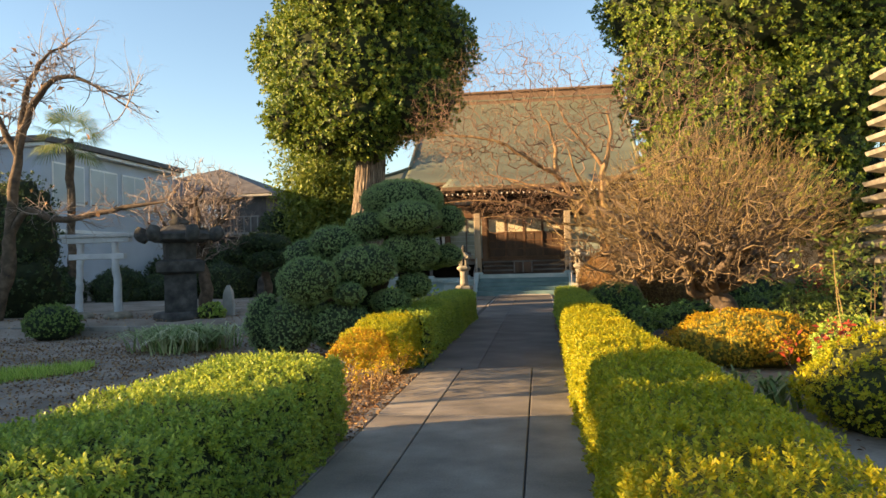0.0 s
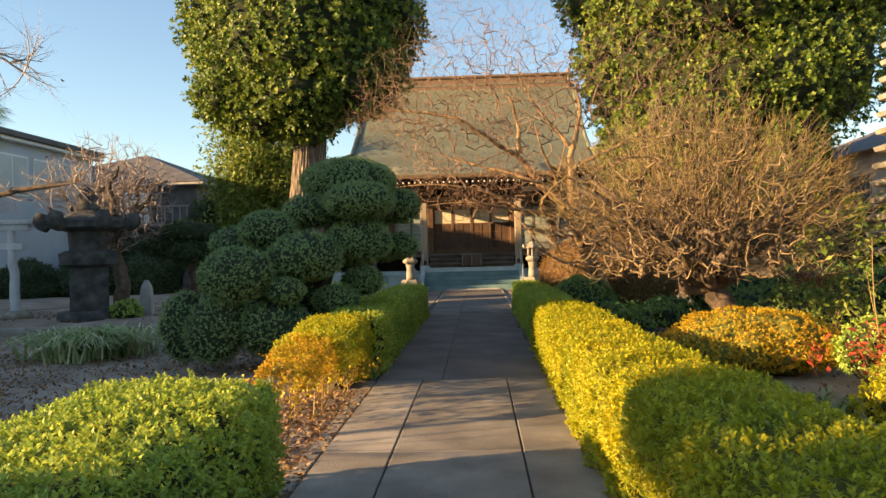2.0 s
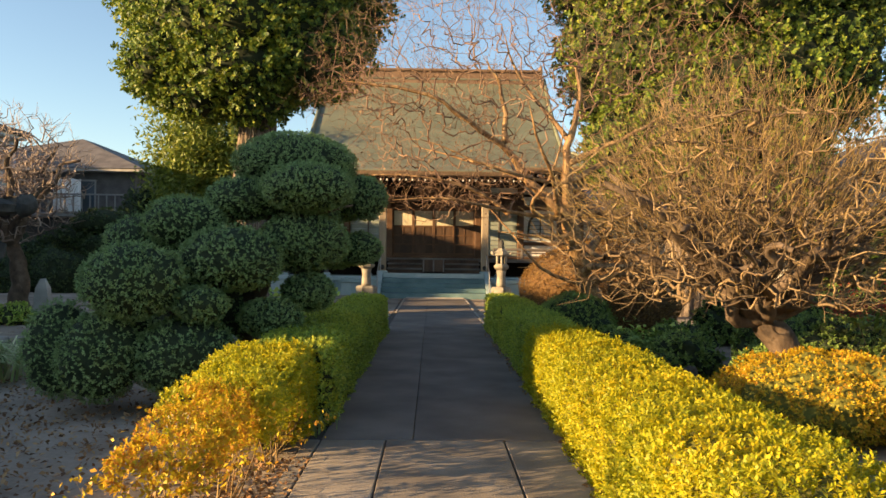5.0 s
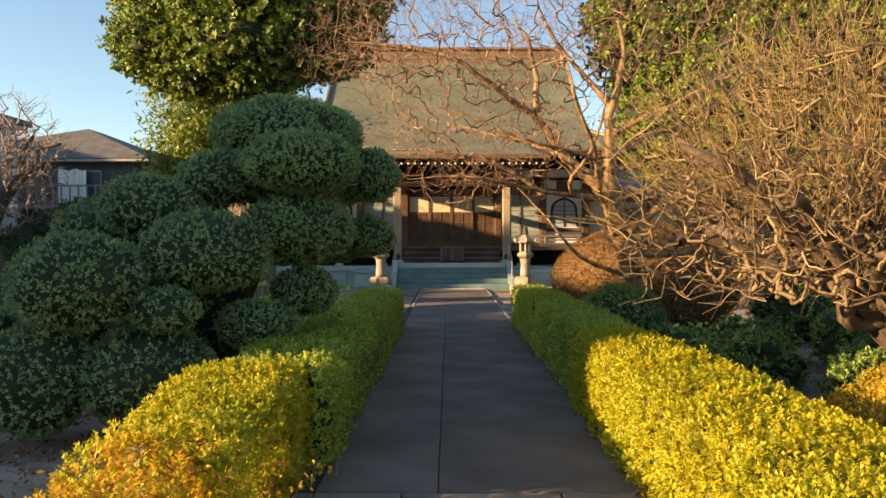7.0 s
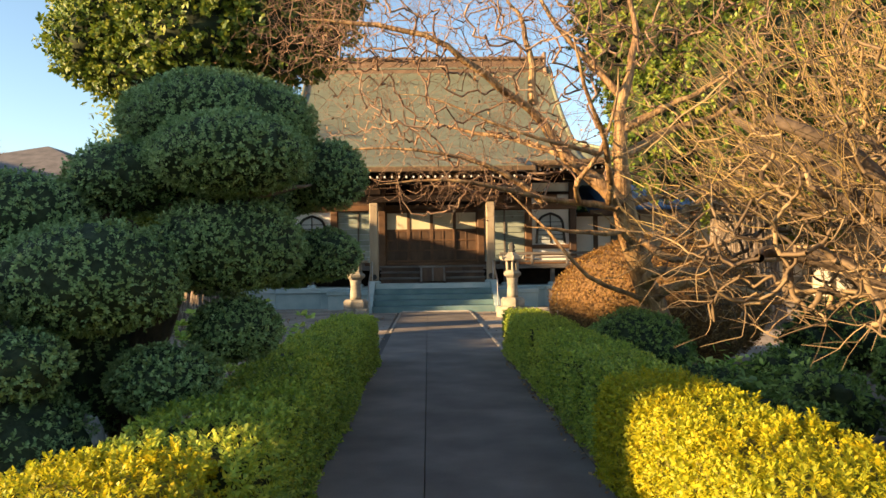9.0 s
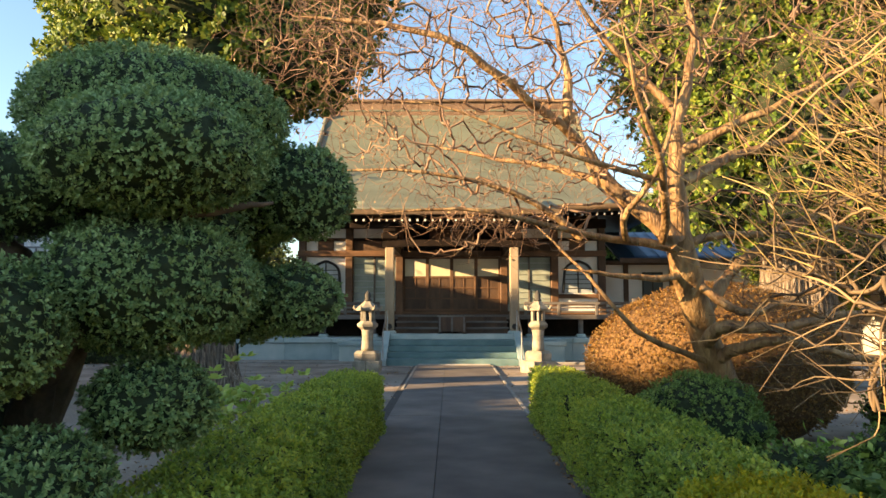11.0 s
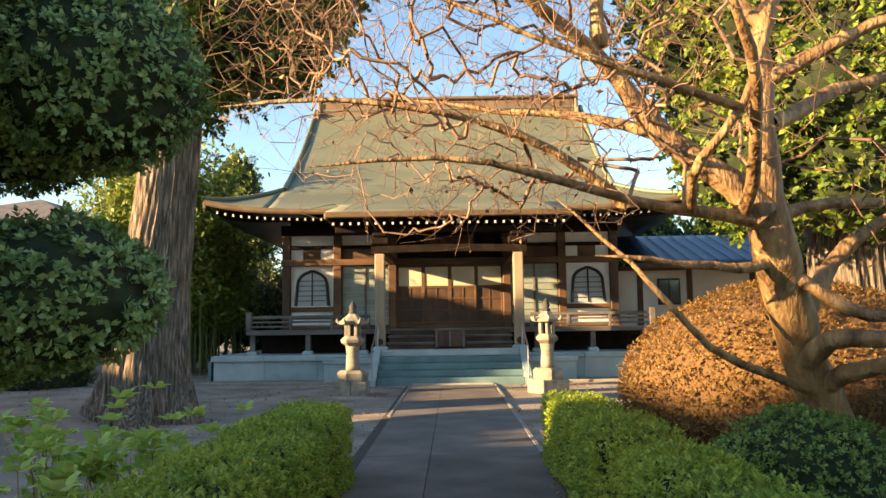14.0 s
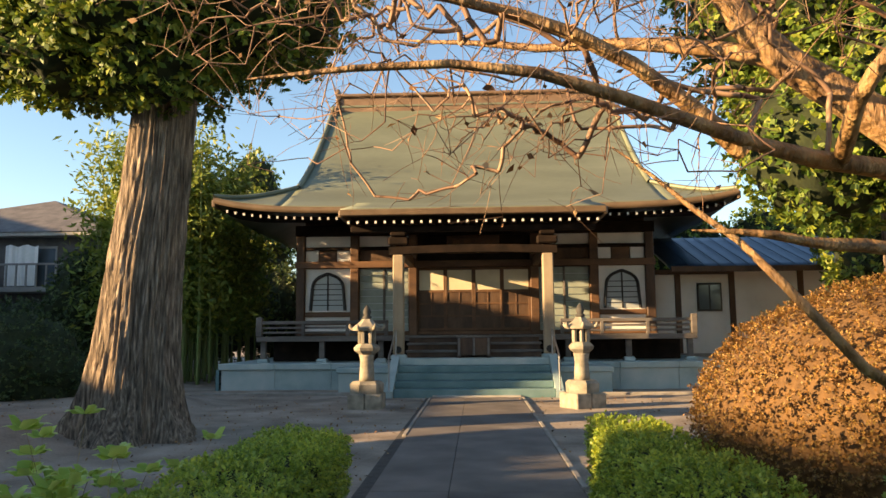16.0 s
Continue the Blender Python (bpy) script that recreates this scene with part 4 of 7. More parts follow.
# ---------------------------------------------------------------- stone lanterns before the hall
def stone_lantern(cx, cy, s=1.0):
    L = thing("stone_lantern", (cx, cy, 0), "weathered granite lantern on a stepped square base beside the path", "stone lantern", "pair of path lanterns")
    q = math.pi / 4
    for dx in (-0.17, 0.17):
        part("base_block", bx(cx + dx - 0.165, cx + dx + 0.165, cy - 0.33, cy + 0.33, -0.06, 0.26, 0.02), M_GRANITE, L)
    part("plinth", lathe([(0.33, 0.26), (0.34, 0.44), (0.28, 0.50)], cx, cy, 6, 0.2), M_GRANITE, L)
    part("shaft", lathe([(0.155, 0.5), (0.15, 0.6), (0.135, 0.85), (0.15, 0.98), (0.165, 1.02)], cx, cy, 18), M_GRANITE, L)
    part("platform", lathe([(0.15, 1.02), (0.25, 1.10), (0.265, 1.16), (0.2, 1.22), (0.17, 1.24)], cx, cy, 6, 0.1), M_GRANITE, L)
    # Solid black core stands in for the shade inside the box.
    fb = part("fire_box", lathe([(0.1, 1.24), (0.1, 1.5)], cx, cy, 6), M_BLACK, L, "fire box with a black core for its inner shade")
    for k in range(6):
        a = k * math.pi / 3 + 0.1
        part("fire_box_pillar", bx(cx + 0.145 * math.cos(a) - 0.032, cx + 0.145 * math.cos(a) + 0.032, cy + 0.145 * math.sin(a) - 0.032, cy + 0.145 * math.sin(a) + 0.032, 1.24, 1.5, 0.008), M_GRANITE, fb)
    part("cap", lathe([(0.17, 1.49), (0.30, 1.50), (0.31, 1.55), (0.2, 1.63), (0.12, 1.70), (0.10, 1.73)], cx, cy, 6, 0.1), M_GRANITE, L)
    for k in range(6):
        a = 0.1 + k * math.pi / 3
        pts = [(cx + 0.29 * math.cos(a), cy + 0.29 * math.sin(a), 1.53), (cx + 0.35 * math.cos(a), cy + 0.35 * math.sin(a), 1.57), (cx + 0.34 * math.cos(a), cy + 0.34 * math.sin(a), 1.63)]
        part("cap_scroll", quick("cap_scroll", *tubes([resample(pts, [0.04, 0.035, 0.015], 6)], 6), M_GRANITE, smooth=True), None, L)
    part("finial", lathe([(0.08, 1.73), (0.10, 1.77), (0.06, 1.80), (0.085, 1.86), (0.06, 1.94), (0.012, 2.01)], cx, cy, 14), M_OLDSTONE, L)
    return L


first = stone_lantern(-2.28, 27.0)
copy_thing(first, pose(1.98, 27.0, 0, 0, 0, 25))


# ---------------------------------------------------------------- hedges
def mass_mesh(name, x0, x1, y0, y1, z0, z1, dens, size, leaf, core, seed, rc=0.13, amp=0.035, freq=2.5, depth=0.06, keep=None, tilt=1.15, dip=None, hollow=False):
    """A clipped hedge: rounded box core, leaves over its faces; dip (drop, ya, yb) lowers its top towards ya."""
    rs = np.random.RandomState(seed)
    lo, hi = np.array([x0, y0, z0]), np.array([x1, y1, z1])

    def shape(P, k):
        q = np.clip(P, lo + rc, hi - rc)
        q[:, 2] = np.clip(P[:, 2], z0, z1 - rc)
        n = P - q
        ln = np.linalg.norm(n, axis=1, keepdims=True)
        n = n / np.maximum(ln, 1e-6)
        w = wobble(q, seed, amp, freq) + wobble(q, seed + 9, amp * 0.7, freq * 3.5) + wobble(q, seed + 21, 0.022, 22.0)
        out = q + n * (rc + w + k)[:, None]
        if dip:
            out[:, 2] -= dip[0] * np.clip((dip[2] - out[:, 1]) / (dip[2] - dip[1]), 0, 1) * np.clip((out[:, 2] - z0) / (z1 - z0), 0, 1)
        return out, n
    L = hi - lo
    faces = [(0, 0), (0, 1), (1, 0), (1, 1), (2, 1)]
    pts = []
    cv, cf, o = [], [], 0
    away = 0 if x0 < 0 else 1
    for ax, side in faces:
        u, v = [a for a in range(3) if a != ax]
        n = int(L[u] * L[v] * dens * (0.2 if ax == 0 and side == away else 1.0) * 1.5 / 8)
        P = rs.uniform(0, 1, (n, 3)) * L + lo
        P[:, ax] = hi[ax] if side else lo[ax]
        pts.append(P)
        nu, nv = max(2, int(L[u] / 0.12)), max(2, int(L[v] / 0.12))
        A, B = np.meshgrid(np.linspace(lo[u], hi[u], nu + 1), np.linspace(lo[v], hi[v], nv + 1), indexing="ij")
        G = np.zeros((A.size, 3))
        G[:, u], G[:, v], G[:, ax] = A.ravel(), B.ravel(), (hi[ax] if side else lo[ax])
        i = np.arange(A.size).reshape(A.shape)
        f = np.stack([i[:-1, :-1], i[1:, :-1], i[1:, 1:], i[:-1, 1:]], axis=-1).reshape(-1, 4)
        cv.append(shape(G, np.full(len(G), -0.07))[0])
        cf.append(f + o)
        o += len(G)
    P = np.concatenate(pts)
    if keep is not None:
        P = P[keep(P, rs)]
    # a few thin places, where the hedge shows its inside
    P = P[wobble(P, seed + 4, 1.0, 5.0) + rs.uniform(-0.2, 1.6, len(P)) > -0.35]
    Q, n = shape(P, 0.02 - depth * rs.beta(1.1, 2.2, len(P)) + 0.012 * rs.normal(0, 1, len(P)))
    n[:, 2] += 0.55
    lv, lf = shoots(Q, n, size * 1.35, size * 0.62, 8, size * 1.8, rs, 0.4)
    if hollow:
        return quick(name, lv, lf, leaf)
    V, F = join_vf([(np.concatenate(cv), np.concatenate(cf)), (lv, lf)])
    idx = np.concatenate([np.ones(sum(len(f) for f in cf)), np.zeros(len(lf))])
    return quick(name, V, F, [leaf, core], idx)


hl = thing("clipped_hedge", (-1.65, 1.5, 0), "low clipped evergreen hedge with yellow-green tips along the path", "hedge", "path hedges")
part("foliage", mass_mesh("foliage", -2.25, -1.12, -1.6, 6.0, 0.0, 0.72, 4900, 0.025, M_HEDGE_SHADE_GREEN, M_HEDGE_GAP_SHADE, 11, rc=0.16), None, hl)
# Gold tone ends with the sun patch; the shade-green tone follows.
h2 = thing("clipped_hedge", (-1.5, 13, 0), "low clipped hedge along the path, sunlit gold coloured into its near end", "hedge", "path hedges")
part("near_foliage", mass_mesh("near_foliage", -1.76, -1.27, 7.3, 8.7, 0.40, 0.68, 3300, 0.024, M_RUST, M_HEDGE_GAP_SHADE, 12, rc=0.12, amp=0.05, dip=(0.10, 7.3, 8.6), hollow=True), None, h2, "thin rust and gold leaves on bare stems")
part("middle_foliage", mass_mesh("middle_foliage", -1.95, -1.22, 8.5, 9.6, 0.32, 0.69, 4200, 0.024, M_HEDGE_SUN_GOLD, M_SUN_GOLD_CORE, 18, rc=0.13, amp=0.045, dip=(0.06, 8.5, 9.6), hollow=True), None, h2)
part("foliage", mass_mesh("foliage", -1.97, -1.20, 9.45, 10.4, 0.06, 0.70, 4600, 0.024, M_HEDGE_SUN_GOLD, M_SUN_GOLD_CORE, 17, rc=0.16), None, h2)
part("far_foliage", mass_mesh("far_foliage", -1.80, -1.10, 10.3, 18.3, 0.0, 0.70, 3400, 0.029, M_HEDGE_SHADE_GREEN, M_HEDGE_GAP_SHADE, 13), None, h2)
h3 = thing("clipped_hedge", (1.3, 8, 0), "low clipped yellow-green hedge along the path, sunlit gold coloured into its near part", "hedge", "path hedges")
part("foliage", mass_mesh("foliage", 0.90, 1.76, -1.6, 6.2, 0.0, 0.72, 4600, 0.025, M_HEDGE_SUN_GOLD, M_SUN_GOLD_CORE, 14, rc=0.15), None, h3)
part("mid_foliage", mass_mesh("mid_foliage", 0.87, 1.62, 6.1, 12.4, 0.0, 0.70, 5600, 0.024, M_HEDGE_SUN_GOLD, M_SUN_GOLD_CORE, 15, rc=0.15), None, h3)
part("far_foliage", mass_mesh("far_foliage", 0.93, 1.55, 12.3, 19.2, 0.0, 0.69, 3400, 0.029, M_HEDGE_SHADE_GREEN, M_HEDGE_GAP_SHADE, 16), None, h3)


def scrub():
    """The thin, half-bare stretch between the hedges."""
    rng, rs = random.Random(3), np.random.RandomState(3)
    s = thing("thin_shrub", (-1.6, 7.3, 0), "half-bare hedge shrub with orange and yellow leaves", "shrub")
    lines = []
    for k in range(34):
        x, y = rng.uniform(-1.85, -1.25), rng.uniform(7.2, 9.5)
        grow(rng, (x, y, -0.04), (rng.gauss(0, 0.22), rng.gauss(0, 0.22), 1), 0.32 + 0.09 * min(1.3, y - 7.2), 0.007, 2, lines, (3, 3), 0.6, 0.15, 0.03, 0.5)
    part("stem_clump", wood_mesh("stem_clump", lines, M_TWIG), None, s, "bare pale brown twigs")
    ends = np.array([p[-1] for p, r in lines])
    P = np.repeat(ends, 5, axis=0) + rs.normal(0, 0.03, (len(ends) * 5, 3))
    P = P[(P[:, 2] > 0.16) & (P[:, 2] < 0.62) & (rs.uniform(0, 1, len(P)) < 0.3 + P[:, 2])]
    part("leaf_spray", quick("leaf_spray", *leaves(P, rs.normal(0, 1, P.shape) + [0, 0, 0.8], 0.024, rs), M_ORANGE), None, s, "orange-yellow leaves")


scrub()


# ---------------------------------------------------------------- cloud-pruned tree
def topiary():
    t = thing("cloud_pruned_tree", (-2.3, 12.2, 0), "dark green evergreen clipped into stacked rounded pads", "topiary tree")
    pads = [(-1.87, 12.73, 2.57, 0.78, 0.40), (-1.60, 12.02, 2.22, 0.56, 0.31), (-1.07, 12.9, 2.18, 0.31, 0.31), (-2.36, 12.25, 2.10, 0.44, 0.29),
            (-2.88, 11.85, 1.82, 0.46, 0.32), (-1.67, 12.2, 1.62, 0.56, 0.38), (-1.09, 12.75, 1.56, 0.29, 0.22), (-2.29, 11.55, 1.42, 0.57, 0.39),
            (-3.08, 11.0, 1.22, 0.53, 0.40), (-2.43, 11.03, 1.0, 0.27, 0.19), (-1.58, 12.05, 1.08, 0.31, 0.23), (-1.89, 11.6, 0.83, 0.35, 0.22),
            (-2.60, 11.12, 0.48, 0.54, 0.42), (-3.34, 10.9, 0.50, 0.42, 0.46), (-3.82, 11.1, 0.55, 0.36, 0.5), (-3.4, 12.1, 1.62, 0.46, 0.32),
            (-2.8, 12.2, 0.8, 0.6, 0.6), (-3.6, 12.4, 0.9, 0.5, 0.6), (-1.75, 12.6, 1.96, 0.46, 0.16),
            (-1.42, 13.0, 2.20, 0.42, 0.33), (-1.42, 12.9, 1.55, 0.40, 0.24)]
    for k, (x, y, z, r, h) in enumerate(pads):
        part("leaf_pad", clump_mesh("leaf_pad", (x, y, z), (r * 0.95, r * 0.93, h * 0.97), int((36000 if k in (0, 1, 2, 5, 6, 10, 11, 19, 20) else 27000 if k < 9 else 15000 if k > 14 else 20000) * r * (r + h)) + 1500, 0.0165 if k < 9 else 0.018, M_TOPI, M_TOPI_GAP_SHADE, 40 + k, rough=0.04, n=12, depth=0.12, corescale=0.90, tilt=1.05, under=0.85 if k < 8 else 0.95), None, t)
    lines = [([(-2.4, 12.3, -0.05), (-2.3, 12.25, 0.8), (-2.0, 12.3, 1.6), (-1.9, 12.6, 2.4)], [0.16, 0.14, 0.10, 0.06]),
             ([(-2.3, 12.25, 0.9), (-2.0, 12.0, 1.3), (-1.65, 11.85, 1.62)], [0.08, 0.05, 0.01]), ([(-2.0, 12.3, 1.7), (-1.5, 12.2, 2.0), (-1.15, 12.5, 2.08)], [0.06, 0.04, 0.008]),
             ([(-2.1, 12.3, 1.5), (-2.6, 12.5, 1.9), (-3.1, 12.5, 1.85)], [0.08, 0.05, 0.01]), ([(-2.35, 12.25, 0.5), (-2.9, 11.7, 0.9), (-3.2, 11.4, 1.15)], [0.09, 0.06, 0.02]),
             ([(-2.1, 12.3, 1.4), (-1.6, 12.45, 1.48), (-1.08, 12.7, 1.54)], [0.05, 0.035, 0.008]),
             ([(-2.05, 12.3, 1.75), (-1.8, 12.25, 1.98), (-1.6, 12.2, 2.2)], [0.07, 0.05, 0.02]), ([(-1.98, 12.35, 1.85), (-2.2, 12.25, 1.98), (-2.36, 12.15, 2.08)], [0.05, 0.04, 0.015]),
             ([(-2.3, 12.25, 0.7), (-1.95, 12.0, 0.85), (-1.6, 12.05, 1.05)], [0.05, 0.035, 0.01])]
    part("trunk", wood_mesh("trunk", lines, M_DARKBARK), None, t, "dark crooked trunk and limbs")


topiary()


# ---------------------------------------------------------------- big trees
def trunk_mesh(name, pts, rad, material, seed, flare=0.35, sides=180, n=110):
    """An upright trunk with buttressed foot and furrows."""
    P, R = resample(pts, rad, n)
    a = np.arange(sides) * 2 * np.pi / sides
    V = []
    rs = np.random.RandomState(seed)
    ph = rs.uniform(0, 6.28, 4)
    for i, (p, r) in enumerate(zip(P, R)):
        h = p[2] - P[0][2]
        fl = flare * math.exp(-h / 0.5)
        rr = r * (1 + fl * (1 + 0.5 * np.sin(5 * a + ph[0]) + 0.3 * np.sin(8 * a + ph[1])) + 0.035 * np.sin(7 * a + ph[2] + 0.2 * h) + 0.03 * np.sin(13 * a + ph[3] - 0.15 * h))
        drift = 0.5 * math.sin(1.3 * h + ph[0]) + 0.3 * math.sin(2.9 * h + ph[1])
        ridge = np.abs(np.sin(17 * a + 1.2 * np.sin(2 * a + 1.9 * h) + drift)) + 0.7 * np.abs(np.sin(29 * a + 1.3 * np.sin(3 * a - 2.7 * h) - drift))
        rr = rr + r * 0.085 * (ridge - 1.0)
        V.append(np.stack([p[0] + rr * np.cos(a), p[1] + rr * np.sin(a), np.full(sides, p[2])], axis=1))
    V = np.concatenate(V)
    i = np.arange(n * sides).reshape(n, sides)
    F = np.stack([i[:-1], np.roll(i[:-1], -1, 1), np.roll(i[1:], -1, 1), i[1:]], axis=-1).reshape(-1, 4)
    return quick(name, V, F, material, smooth=True)


def crown(parent, blobs, per, size, leaf, core, seed, rough=0.12, name="crown_foliage", depth=0.22, tilt=0.8):
    for k, (x, y, z, rx, ry, rz) in enumerate(blobs):
        area = 4 * math.pi * ((rx * ry) ** 1.6 / 3 + (rx * rz) ** 1.6 / 3 + (ry * rz) ** 1.6 / 3) ** (1 / 1.6)
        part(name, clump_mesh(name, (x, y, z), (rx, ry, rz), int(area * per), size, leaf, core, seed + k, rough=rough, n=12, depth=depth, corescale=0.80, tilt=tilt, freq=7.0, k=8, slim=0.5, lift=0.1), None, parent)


cedar = thing("ivy_clad_cedar", (-5.14, 22.95, 0), "tall cedar with furrowed bark and a dense rounded leafy crown", "tree")
part("trunk", trunk_mesh("trunk", [(-5.14, 22.95, -0.12), (-5.10, 22.95, 0.8), (-5.02, 22.98, 2.2), (-4.90, 23.0, 3.6), (-4.80, 23.0, 4.8), (-4.75, 23.0, 7.5)], [0.66, 0.59, 0.52, 0.47, 0.44, 0.38], M_CEDAR, 1, 0.55), None, cedar, "reddish grey furrowed bark")
crown(cedar, [(-5.2, 23.4, 7.6, 3.2, 3.1, 2.5), (-5.0, 23.3, 10.2, 2.9, 2.8, 2.6), (-6.7, 22.7, 6.3, 1.6, 1.5, 1.1), (-3.4, 22.6, 6.6, 1.7, 1.6, 1.3), (-5.0, 21.9, 6.0, 1.5, 1.2, 0.9), (-3.3, 24, 8.6, 2.0, 2, 1.8), (-7.2, 23.6, 8.4, 1.7, 1.7, 1.6), (-6.0, 22.5, 5.65, 1.35, 1.2, 0.85), (-4.75, 22.3, 5.45, 1.1, 1.0, 0.75), (-7.0, 22.8, 5.9, 1.0, 1.0, 0.75)], 300, 0.092, M_IVY, M_CROWN_GAP_SHADE, 100, 0.13, tilt=1.0, depth=0.26)

rtree = thing("evergreen_tree", (6.8, 23.4, 0), "large broad evergreen tree with sunlit glossy leaves", "tree")
part("trunk", trunk_mesh("trunk", [(6.75, 23.4, -0.1), (6.75, 23.4, 2.0), (6.8, 23.5, 4.5), (6.9, 23.6, 8)], [0.72, 0.66, 0.6, 0.45], M_CEDAR, 2, 0.3), None, rtree, "pale furrowed bark")
crown(rtree, [(7.2, 24, 9.5, 4.0, 3.6, 3.6), (5.2, 23.6, 6.8, 2.2, 2.0, 2.2), (9.4, 23.4, 6.6, 2.8, 2.4, 2.2), (7.0, 22.4, 5.6, 2.2, 1.6, 1.5), (4.6, 24, 9.4, 2.0, 2.0, 2.0), (5.2, 23.2, 4.6, 1.5, 1.4, 1.2), (10.6, 23.6, 9.4, 2.6, 2.4, 2.4), (8.6, 22.2, 4.4, 1.4, 1.2, 0.9), (4.9, 22.7, 4.2, 1.3, 1.1, 1.5), (6.4, 22.0, 3.7, 1.4, 0.9, 1.0), (8.4, 21.8, 3.2, 1.3, 0.9, 0.9), (6.2, 21.9, 4.9, 1.5, 1.0, 1.2), (8.6, 22.0, 6.0, 1.6, 1.2, 1.3)], 240, 0.089, M_IVY, M_CROWN_GAP_SHADE, 120, 0.15, tilt=1.0, depth=0.26)


